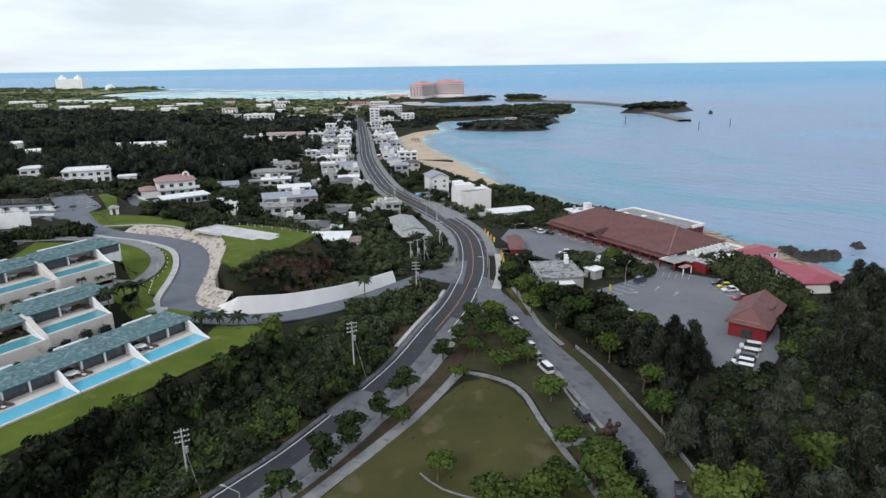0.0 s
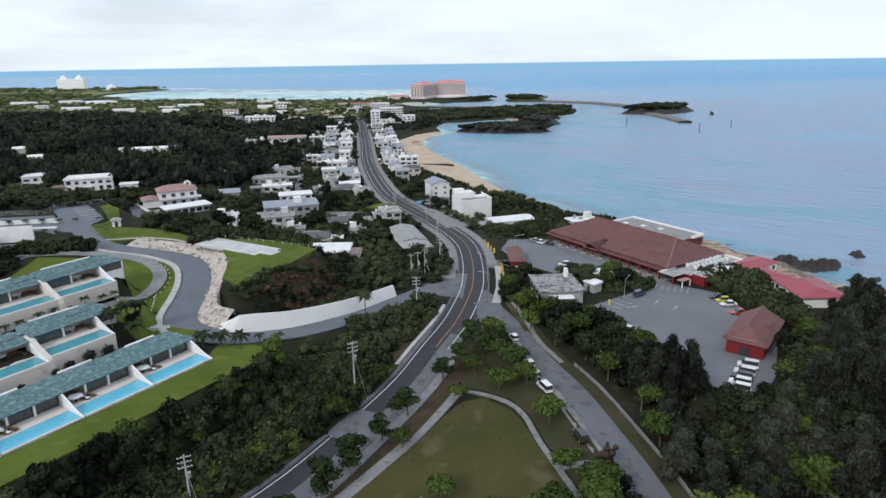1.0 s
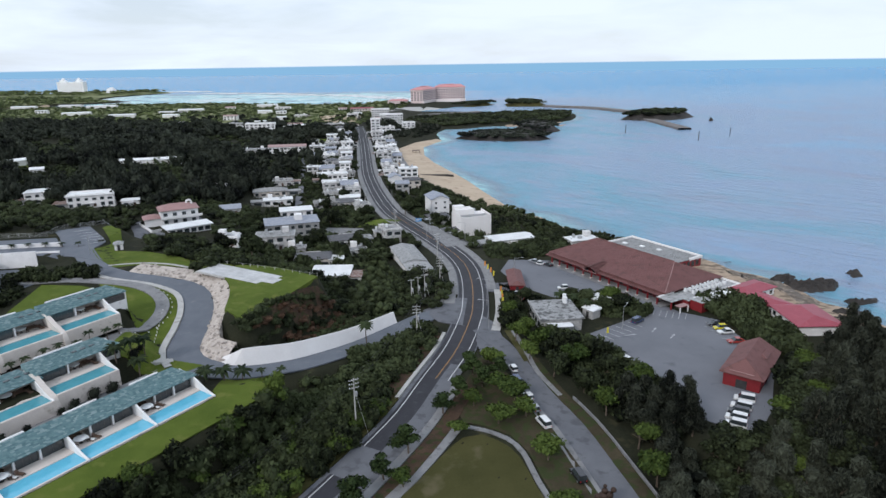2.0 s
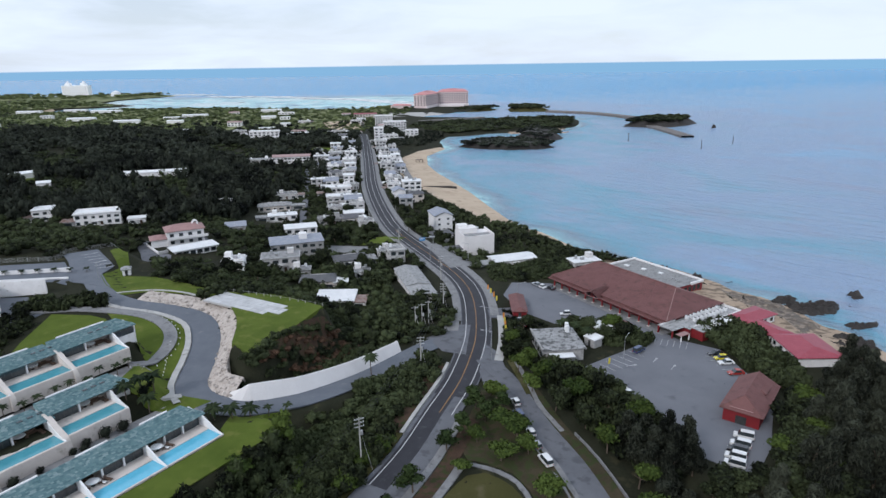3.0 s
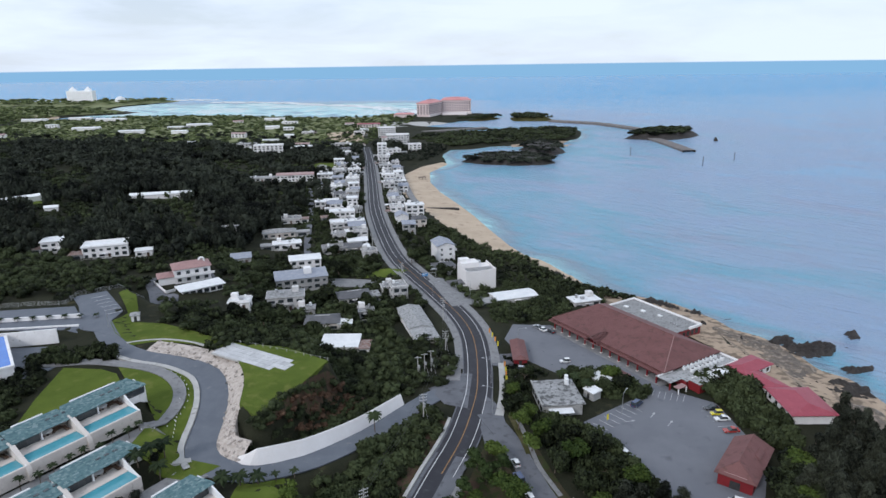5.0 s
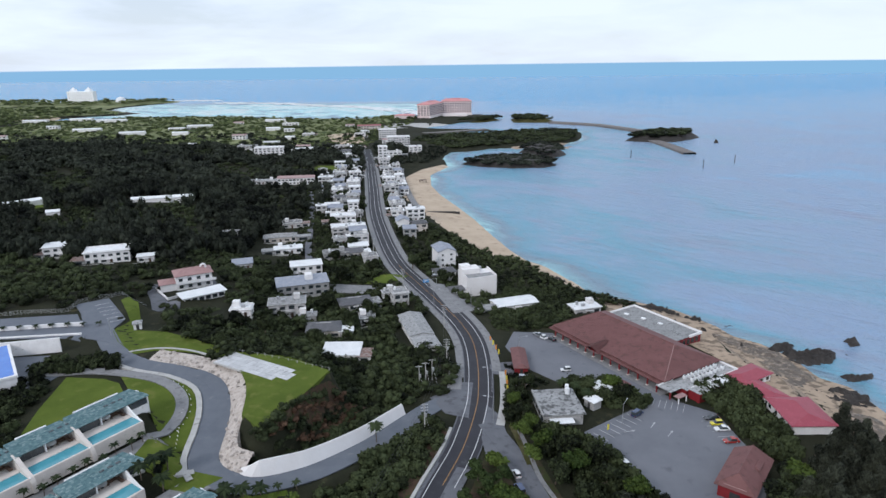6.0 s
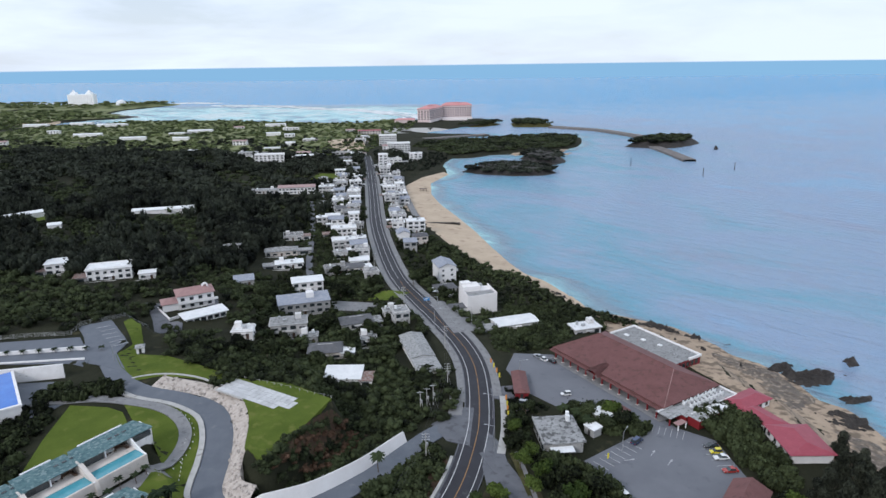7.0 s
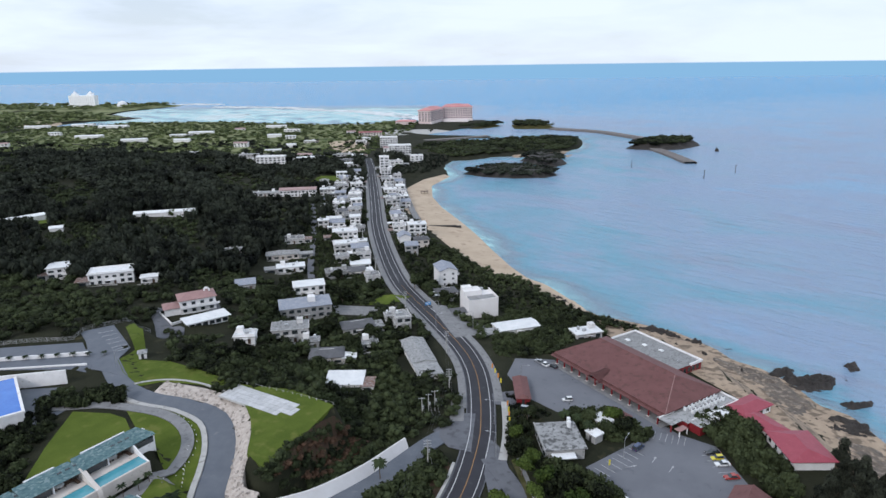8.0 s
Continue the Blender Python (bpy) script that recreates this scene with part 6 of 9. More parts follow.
EAST = [(-36, 346, 14, 10, 3, 112, "gable"), (-73, 421, 10, 8, 2, 108, "gable"), (-61, 420, 10, 8, 2, 18, "dark"), (-69, 453, 13, 9, 3, 17, "white"), (-94, 502, 10, 8, 1, 16, "grey"), (-105, 541, 10, 8, 2, 15, "grey"),
        (-119, 606, 12, 9, 2, 13, "white"), (-131, 655, 13, 9, 2, 13, "white"), (-143, 697, 10, 10, 7, 13, "tower"), (-33, 321, 11, 8, 1, 24, "dark"), (4, 271, 19, 9, 1, 24, "low"), (34, 262, 12, 7, 1, 23, "white")]
TOWN = [(-305, 776, 36, 12, 3, 13, "public"), (-384, 833, 56, 12, 1, 13, "white"), (-123, 803, 16, 9, 3, 13, "white"), (-156, 866, 30, 13, 5, 13, "hotel"), (-190, 960, 26, 13, 5, 13, "hotel"), (-255, 1120, 40, 14, 2, 13, "red"),
        (-98, 520, 9, 7, 1, 15, "white"), (-113, 572, 10, 8, 1, 14, "white"), (-125, 628, 11, 8, 1, 13, "white")]
for row in WEST + WEST_FAR + HILL + EAST + TOWN:
    house(*row)
TAKEN = [(row[0], row[1], (row[2] + row[3]) * 0.27) for row in WEST + WEST_FAR + HILL + EAST + TOWN]


def infill(x, y, w, d, floors, turn, style):
    """One more house, where there is room for it."""
    if all(math.hypot(x - a, y - b) > r + (w + d) * 0.22 for a, b, r in TAKEN) and float(seg_near(np.array([x]), np.array([y]), LANE_WEST)[0][0]) > 2 + w * 0.45:
        TAKEN.append((x, y, (w + d) * 0.27))
        house(x, y, w, d, floors, turn, style)


STYLES = ("white", "grey", "low", "white", "gable", "dark", "white", "slate")
for k in range(30):
    yy = 338 + k * 12.6
    xx = float(np.interp(yy, [p[1] for p in ROAD], [p[0] for p in ROAD]))
    w = 7.5 + (k * 7) % 5
    tilt = 12 + (k * 11) % 9
    if yy < 700:
        infill(xx - 15.5 - (k % 3) * 1.6, yy, w, 7 + k % 3, 1 + (k % 3 == 1) + (k % 7 == 3), tilt, STYLES[k % 8])
    if 420 < yy < 690:
        infill(xx - 29 - (k % 4) * 2.2, yy + 5, 8 + k % 4, 7.5, 1 + (k % 3 == 0), tilt, STYLES[(k * 3 + 1) % 8])
    if 500 < yy < 650 and k % 2:
        infill(xx - 44 - (k % 4) * 2.5, yy + 2, 9, 8, 1 + (k // 2) % 2, tilt, STYLES[(k * 5 + 2) % 8])
    if 395 < yy < 700:
        infill(xx + 15.5 + (k % 3) * 1.5, yy, 7.5 + k % 4, 8, 1 + (k * 3) % 2 + (k % 5 == 2), tilt, STYLES[(k * 3) % 8])
    if 540 < yy < 680:
        infill(xx + 27, yy + 4, 8, 8, 1 + k % 2, 15, STYLES[(k + 3) % 8])
for k, (x, y) in enumerate(((-150, 740), (-146, 770), (-196, 745), (-208, 770), (-212, 800), (-178, 905), (-150, 925), (-212, 850), (-232, 860), (-270, 800), (-262, 830), (-290, 850), (-330, 800), (-350, 815), (-300, 905), (-350, 900),
                            (-400, 900), (-420, 950), (-372, 980), (-330, 1010), (-470, 1000), (-380, 1060), (-350, 1130), (-300, 1160), (-330, 1210), (-420, 1180), (-520, 1080), (-610, 1110), (-700, 980), (-820, 940), (-900, 1000),
                            (-980, 960), (-1050, 1040), (-860, 1120), (-760, 1180), (-540, 1220), (-280, 1080), (-240, 990), (-238, 1030), (-255, 1060))):
    if y < 900 or k % 2:
        infill(x, y, 14 + (k * 7) % 16, 9 + k % 4, 1 + (k % 4 == 1), 5 + (k * 13) % 20, ("low", "white", "grey", "low", "dark", "pink")[k % 6])
hall_b = thing("white_hall", pose(-13.2, 296, on_land(-13, 296), 0, 0, 22), "plain white windowless hall with a sagging parapet line", "building", "village houses")
part("wall", box(-7.5, 7.5, -5, 9, -3, 9.0, 0.05), CLEAN_WHITE, hall_b)
bm = swoop(-0.35, 0.0, [(-7.5, 10.4), (-6.9, 9.9), (-5, 9.6), (0, 9.7), (5, 10.0), (7.5, 10.4)], 8.5)
part("front_parapet", bm, CLEAN_WHITE, hall_b, at=Matrix.Translation((0, -5.02, 0)) @ Matrix.Rotation(radians(-90), 4, "Z"))
part("raised_wall", box(-7.5, 1.5, 2.5, 9, 9.0, 11.6, 0.06), CLEAN_WHITE, hall_b)
part("raised_wall", box(-7.5, -2.5, 5.5, 9, 11.6, 12.8, 0.06), WHITE, hall_b)
part("parapet", box(7.2, 7.5, -5, 9, 9.0, 10.2, 0.03), CLEAN_WHITE, hall_b)
part("parapet", box(-7.5, -7.2, -5, 2.5, 9.0, 10.2, 0.03), CLEAN_WHITE, hall_b)
part("roof_coat", box(-7.2, 7.2, -4.7, 2.5, 9.0, 9.05), GREY_ROOF, hall_b)
part("service_frame", box(-6.5, 5.5, 9.0, 13.5, -3, 8.4, 0.05), OFF_WHITE, hall_b, "grey rear block")
for k in range(5):
    part("roof_unit", box(-5.5 + k * 2.2, -4.0 + k * 2.2, 10, 11.6, 8.4, 9.8, 0.05), METAL, hall_b)
CLEAR.append((-13, 298, 12))
annex_g = thing("front_shed", pose(-22.5, 292, on_land(-22.5, 292), 0, 0, 22), "low white-walled shed with a dark flat roof beside the hall", "shed")
part("wall", box(-5, 3.4, -3.5, 3.5, -2, 2.4), WHITE, annex_g)
part("roof_slab", box(-5.2, 3.6, -3.7, 3.7, 2.4, 2.6), DARK_ROOF, annex_g)
# long grey-roofed house beside the road bend
bend_house = thing("house", Matrix.Translation((-33, 231, on_land(-33, 231))) @ Matrix.Rotation(radians(112), 4, "Z"), "long house with a grey sheet roof beside the road bend", "house", "village houses")
part("wall", box(-16, 17, -4.5, 4.5, -2, 2.8), WHITE, bend_house)
part("roof", gable(-5, 17, -4.5, 4.5, 2.8, 1.1, 0.5, 0.16, 0.01), GREY_ROOF, bend_house)
gable_ends(bend_house, -5, 17, -4.5, 4.5, 2.8, 1.1, 0.5, WHITE)
part("roof", gable(-16, -6, -4.5, 4.5, 2.6, 0.8, 0.4, 0.16, 0.01), GREY_ROOF, bend_house)
gable_ends(bend_house, -16, -6, -4.5, 4.5, 2.6, 0.8, 0.4, WHITE)
opening(bend_house, -16, 0, 0.8, 2.0, 1.2, ("x", -1), METAL)
for k in range(6):
    opening(bend_house, -12 + k * 5, -4.5, 0.9, 1.8, 1.2, ("y", -1), METAL)
CLEAR.append((-33, 231, 13))
# hillside house with a pink tiled roof and its white-roofed annex
villa_hill = thing("house", Matrix.Translation((-139, 258, 22.2)) @ Matrix.Rotation(radians(34), 4, "Z"), "white hillside house with a pink tile roof and round arch", "house")
part("wall", box(-7.5, 7.5, -5, 5, -2, 6.3), WHITE, villa_hill)
part("roof", gable(-7.5, 7.5, -5, 5, 6.3, 2.0, 0.7, 0.18, 4.6), PINK_TILE, villa_hill)
part("wing_wall", box(-14, -7.5, -4, 4, -2, 3.2), WHITE, villa_hill)
part("wing_roof", gable(-14, -7.5, -4, 4, 3.2, 1.3, 0.5, 0.16, 3.0), PINK_TILE, villa_hill)
bm = bmesh.new()
for k in range(12):
    a0, a1 = math.pi * k / 12 * 2, math.pi * (k + 1) / 12 * 2
    for r0, r1 in ((0.75, 1.45),):
        q = [(math.cos(a) * r, 0.0, math.sin(a) * r) for a, r in ((a0, r0), (a0, r1), (a1, r1), (a1, r0))]
        bm.faces.new([bm.verts.new((4.6 + x_, -1 + y_, 8.2 + z_)) for x_, y_, z_ in q])
bmesh.ops.remove_doubles(bm, verts=bm.verts, dist=0.001)
bmesh.ops.solidify(bm, geom=bm.faces[:], thickness=0.8)
part("roof_arch", bm, WHITE, villa_hill, "round white arch on the roof")
part("balcony", box(-7.5, 9, -6.4, -5, 3.0, 3.2), WHITE, villa_hill)
part("balcony_wall", box(-7.5, 9, -6.4, -6.25, 3.2, 4.1), WHITE, villa_hill)
for f in range(2):
    for k in range(4):
        opening(villa_hill, -5.6 + k * 3.7, -5, 0.8 + 3.1 * f, 1.7, 1.5, ("y", -1), METAL)
    for k in range(2):
        opening(villa_hill, 7.5, -2.4 + k * 4.6, 0.8 + 3.1 * f, 1.5, 1.3, ("x", 1), METAL)
annex_h = thing("house", Matrix.Translation((-127.2, 242.4, 22.1)) @ Matrix.Rotation(radians(43.5), 4, "Z"), "low white house with a flat white roof and wide windows", "house")
part("wall", box(-8.4, 8.4, -3.8, 3.8, -2, 2.7), WHITE, annex_h)
part("roof_slab", box(-9.3, 9.3, -4.7, 4.7, 2.7, 3.05, 0.05), WHITE_ROOF, annex_h)
for k in range(6):
    opening(annex_h, -6.9 + k * 2.75, -3.8, 0.5, 2.1, 1.7, ("y", -1), METAL)
for x, y, r in ((-139, 258, 11), (-128, 242, 12), (-121, 234, 7), (-143.6, 238.6, 9), (-161.3, 255.1, 6), (-235, 290, 9), (-204, 283, 10), (-205, 295, 12), (-235, 302, 10), (-185, 290, 7), (-265, 440, 9), (-250, 444, 9), (-280, 436, 9), (-240, 450, 8), (-335, 420, 9), (-350, 400, 9)):
    CLEAR.append((x, y, r))
straight_wall(-152.3, 249.8, -140.4, 238.2, 22.3, 1.0, WHITE, "low white garden wall beside a lane", 0.3)
straight_wall(-140.4, 238.2, -137.9, 241.4, 22.3, 1.0, WHITE, "short low white garden wall", 0.3)
# greenhouses in the woods
for x, y, l, a, d in ((-350, 409, 34, 55, 8), (-265, 454, 44, 20, 8), (-307, 390, 8, 30, 5), (-640, 1020, 40, 20, 14), (-760, 1075, 46, 20, 12), (-580, 1140, 44, 15, 14), (-480, 1260, 40, 15, 10), (-930, 1300, 46, 10, 14), (-840, 1270, 60, 10, 12),
                      (-1010, 1265, 50, 10, 12), (-445, 845, 16, 20, 8), (-340, 950, 14, 10, 8), (-560, 1030, 26, 10, 9), (-420, 1090, 24, 15, 10)):
    zz = on_land(x, y)
    t = thing("greenhouse", pose(x, y, zz, 0, 0, a), "long white-roofed greenhouse among trees", "greenhouse", "greenhouses and sheds in the woods")
    hgt = (4.4 if l > 20 else 3.4) if y < 700 else 6.0
    part("wall", box(-l / 2, l / 2, -d / 2, d / 2, -1, hgt - 1), WHITE, t)
    part("roof", gable(-l / 2, l / 2, -d / 2, d / 2, hgt - 1, 1.3, 0.4, 0.12, 0.01), WHITE_ROOF, t)
    gable_ends(t, -l / 2, l / 2, -d / 2, d / 2, hgt - 1, 1.3, 0.4, WHITE)
    part("door", box(l / 2, l / 2 + 0.06, -1, 1, 0, 2.4), DARK, t)
    for s in np.linspace(-l / 2, l / 2, max(2, int(l / max(d, 6)))):
        CLEAR.append((x + math.cos(radians(a)) * float(s), y + math.sin(radians(a)) * float(s), d * 0.6))
    if y > 700:
        CLEAR.append((x + 6, y - 14, 7))
tagged(drape("field", [(-352, 405), (-330, 406), (-326, 420), (-350, 422)], LAWN, 0.3, 4), "small bright green field in the woods", "field", kind="structure")
tagged(drape("field", [(-214, 655), (-180, 662), (-184, 690), (-216, 690)], LAWN, 0.4, 5), "green sports field beside the village", "field", kind="structure")
tagged(drape("yard", [(-72, 300), (-54, 302), (-50, 310), (-66, 314)], LAWN, 0.2, 3), "small green yard beside the coast road", "yard", kind="structure")
tagged(drape("yard", [(-92, 284), (-60, 284), (-55, 296), (-90, 298)], PAVING, 0.22, 3), "grey paved yard among the houses", "yard", kind="structure")
for x, y, z in LANE_WEST[::2]:
    CLEAR.append((x + 2, y - 3, 6.5))
for x, y, r in ((-341, 413, 14), (-198, 672, 22), (-62, 306, 9), (-75, 290, 13), (-104, 222, 7), (-205, 560, 16), (-222, 552, 14), (-190, 566, 16), (-235, 556, 14), (-176, 575, 12), (-200, 630, 18), (-185, 645, 20), (-212, 645, 16), (-150, 404, 9), (-142, 364, 10), (-132, 340, 9), (-300, 745, 24), (-330, 750, 20), (-285, 760, 18), (-350, 790, 18)):
    CLEAR.append((x, y, r))


# ---------------------------------------------------------------- far shore, islets, rocks
def islet(name, outline, top, mat, label, step=6.0, rough=1.2, category="islet", kind="structure"):
    ring = []
    for a, b in zip(outline, list(outline[1:]) + [outline[0]]):
        n = max(1, int(math.dist(a, b) / step))
        ring += [(a[0] + (b[0] - a[0]) * k / n, a[1] + (b[1] - a[1]) * k / n) for k in range(n)]
    r = np.array(ring)
    gx_, gy_ = np.meshgrid(np.arange(r[:, 0].min(), r[:, 0].max(), step), np.arange(r[:, 1].min(), r[:, 1].max(), step))
    gx_, gy_ = gx_.ravel(), gy_.ravel()
    ok = inside_of(gx_, gy_, ring) > step * 0.4
    pts = [Vector(p) for p in ring] + [Vector(p) for p in zip(gx_[ok], gy_[ok])]
    v2, _, tris, *_ = delaunay_2d_cdt(pts, [], [list(range(len(ring)))], 1, 1e-4)
    xy = np.array([tuple(v) for v in v2])
    d = np.maximum(inside_of(xy[:, 0], xy[:, 1], ring), 0)
    z = -0.6 + top * smooth(-0.1, step * 2.2, d)
    z = z + np.array([noise.noise((x * 0.9 / step, y * 0.9 / step, 3.0)) * rough for x, y in xy]) * (d > 0.1)
    me = mesh_of(name, [(x, y, h) for (x, y), h in zip(xy, z)], [tuple(t) for t in tris], mat)
    return tagged(new(name, me), label, category, kind=kind)


islet("islet", [(-61, 745), (-35, 727), (1, 717), (36, 722), (53, 741), (46, 772), (18, 793), (-17, 796), (-45, 778)], 7, ROCK, "dark rocky islet with low scrub off the beach")
islet("islet", [(7, 853), (25, 810), (53, 798), (70, 825), (65, 880), (43, 912), (19, 895)], 8, ROCK, "low rocky islet beside the wooded spit")
islet("islet", [(160, 973), (190, 1030), (225, 1070), (290, 1068), (284, 1015), (262, 985), (236, 960), (200, 955)], 10, ROCK, "rocky green-topped islet at the end of the breakwater", 9, 2.0)
islet("islet", [(-10, 1354), (30, 1372), (74, 1352), (82, 1262), (-4, 1262)], 8, LAWN_DRY, "low green mound beside the harbour", 10, 1.5)
islet("islet", [(-100, 1260), (-60, 1270), (-20, 1330), (-60, 1345)], 7, LAWN_DRY, "low green point below the far hotel", 10, 1.5)
islet("headland", [(-1075, 2030), (-1180, 2080), (-1420, 2050), (-1420, 1840), (-1250, 1830), (-1150, 1880)], 9, FAR_GRASS, "low green headland below a far white hotel", 22, 2.5)
islet("headland", [(-930, 1550), (-975, 1560), (-1010, 1520), (-985, 1500)], 8, ROCK, "small dark rocky point in the lagoon", 12, 2.0)
for k, (x, y, l) in enumerate(((-670, 1650, 60), (-607, 1690, 20), (-495, 1718, 14), (-560, 1712, 10))):
    islet("reef_rock", [(x - l, y - 8), (x + l, y + 2), (x + l, y + 12), (x - l, y + 6)], 3, ROCK, "low dark rock on the outer reef", 8, 1.0, "rock")


def causeway(line, half, z, label, mat):
    ob = ribbon("breakwater", [(x, y, z) for x, y, _ in curve_through([(a, b, 0) for a, b in line], 20)], half, half, mat, 0.0, None, z + 1.0, 5)
    return tagged(ob, label, "breakwater", kind="structure")


DAM = surface("dark_breakwater_stone", (0.1, 0.09, 0.085), (0.22, 0.2, 0.19), 0.9, 0.2, 1.2, 0.6)
causeway([(70, 1255), (110, 1228), (152, 1197), (190, 1130), (225, 1065)], 9, 3.4, "long dark stone breakwater", DAM)
causeway([(200, 990), (212, 920), (222, 832)], 8, 2.6, "low grey stone breakwater arm", DAM)
causeway([(-150, 1065), (-100, 1095), (-48, 1132)], 7, 2.4, "dark harbour quay", DAM)
tagged(drape("harbour_apron", [(-250, 1100), (-170, 1140), (-60, 1180), (-130, 1235), (-230, 1215)], CONCRETE, 0.5, 20), "grey harbour apron below the hotel", "pavement", kind="structure")
tagged(drape("clearing", [(-300, 1010), (-250, 1050), (-212, 905), (-250, 885)], SAND, 1.4, 20), "pale bare earth clearing at the end of the village", "ground", kind="structure")
tagged(drape("beach", [(-326, 1348), (-426, 1350), (-426, 1338), (-330, 1330), (-262, 1425), (-269, 1436)], SAND, 0.5, 15), "far pale sand strip by the lagoon", "beach", kind="structure")
tagged(drape("grassland", [(-1090, 2010), (-1200, 2050), (-1500, 2010), (-1800, 2060), (-2300, 1890), (-2300, 1300), (-1500, 1260), (-1190, 1250), (-1110, 1330), (-1070, 1430), (-980, 1500), (-980, 1550), (-1105, 1640), (-1135, 1780)], FAR_GRASS, 0.5, 36),
       "pale open land on the far headland", "grassland", kind="structure")
tagged(drape("beach", [(-1010, 1302), (-1058, 1418), (-1130, 1420), (-1090, 1300)], SAND, 0.5, 20), "far mud flat at the lagoon", "beach", kind="structure")

# resort hotel on the far point
HOTEL_WALL = surface("pink_cream_hotel_wall", (0.62, 0.5, 0.49), (0.72, 0.6, 0.585), 0.8, 0.05, 1, 0.05)
HOTEL_ROOF = surface("salmon_hotel_roof", (0.5, 0.21, 0.21), (0.6, 0.29, 0.28), 0.7, 0.06, 1, 0.1)
hotel = thing("hotel", Matrix.Translation((-201.2, 1330.1, 3)), "large pink seaside hotel with two angled wings and salmon roofs", "hotel")


def wing(x, y, turn, length, depth, high, cols, end_cols, floors):
    """A hotel wing, its long windowed front along x, an end front at x = 0."""
    w = part("wing", box(0, length, 0, depth, -3, high), HOTEL_WALL, hotel, at=pose(x, y, 0, 0, 0, turn))
    part("roof", gable(0, length, 0, depth, high, 5.5, 1.6, 0.6, depth * 0.45), HOTEL_ROOF, w)
    part("ridge_vent", box(length * 0.3, length * 0.62, depth * 0.5 - 2, depth * 0.5 + 2, high + 4.6, high + 6.8, 0.2), HOTEL_ROOF, w)
    part("cornice", box(-0.5, length + 0.5, -0.5, depth + 0.5, high - 1.2, high - 0.1), HOTEL_TRIM, w)
    part("podium", box(-1, length + 1, -3.5, 0, -3, 4.5), HOTEL_TRIM, w)
    step = (high - 7.0) / floors
    for f in range(floors):
        z = 5.2 + f * step
        for k in range(cols):
            a = length * (k + 0.5) / cols
            part("window", box(a - length / cols * 0.36, a + length / cols * 0.36, -0.12, 0.2, z, z + step * 0.62), HOTEL_GLASS, w)
        for k in range(end_cols):
            a = depth * (k + 0.5) / end_cols
            part("window", box(-0.12, 0.2, a - depth / end_cols * 0.3, a + depth / end_cols * 0.3, z, z + step * 0.62), HOTEL_GLASS, w)


HOTEL_TRIM = surface("pale_hotel_trim", (0.7, 0.63, 0.62), (0.78, 0.71, 0.7), 0.8, 0.05, 1, 0.03)
HOTEL_GLASS = surface("shaded_hotel_windows", (0.1, 0.09, 0.095), (0.18, 0.165, 0.17), 0.4, 0.2, 1, 0)
wing(24.7, 11.5, 76.7, 80, 27, 27, 11, 4, 6)
wing(43.3, 89.8, 10, 64, 22, 29, 12, 3, 6)
part("low_wing", box(-46, -6, -8, 16, -3, 7), HOTEL_WALL, hotel)
part("low_roof", gable(-46, -6, -8, 16, 7, 2.5, 1, 0.4, 8), HOTEL_ROOF, hotel)
part("terrace", box(46, 100, 58, 88, -3, 3.2, 0.3), HOTEL_TRIM, hotel, "white paved hotel terrace")
HOTEL_WHITE = surface("bright_white_hotel_wall", (0.86, 0.86, 0.86), (0.93, 0.93, 0.93), 0.8, 0.05, 1, 0.0)
white_hotel = thing("hotel", Matrix.Translation((-1361, 1920, 8)) @ Matrix.Rotation(radians(8), 4, "Z"), "large white hotel with two roof turrets on the headland", "hotel")
part("wall", box(-40, 40, -12, 12, -4, 33), HOTEL_WHITE, white_hotel)
for s in (-1, 1):
    tur = part("turret", box(s * 24 - 7, s * 24 + 7, -9, 9, 33, 39), HOTEL_WHITE, white_hotel)
    part("turret_cap", tube(s * 24, 0, 39, 46, 7, 1.0, 12), WHITE_ROOF, tur)
for f in range(7):
    for k in range(12):
        part("window", box(-36 + k * 6.2, -32.4 + k * 6.2, -12.12, -11.9, 3 + f * 4.2, 4.6 + f * 4.2), OFF_WHITE, white_hotel)
bm = bmesh.new()
bmesh.ops.create_uvsphere(bm, u_segments=20, v_segments=10, radius=16)
bmesh.ops.delete(bm, geom=[v for v in bm.verts if v.co.z < -1], context="VERTS")
dome = thing("domed_hall", Matrix.Translation((-1227, 1912, 8)), "small white domed hall on the headland", "hall")
part("dome", bm, WHITE_ROOF, dome)
part("wall", tube(0, 0, -4, 1, 16.3, 16.3, 20), WHITE_ROOF, dome)


for outline in ([(-20, 908), (20, 931), (66, 969), (93, 1023), (95, 982), (75, 909), (60, 871), (38, 886), (0, 875)], [(62, 898), (84, 932), (93, 921), (71, 861)]):
    islet("sand_bar", outline, 1.4, COVE_SAND, "low tan sand bar at the foot of the wooded spit", 6, 0.4, "sand bar")
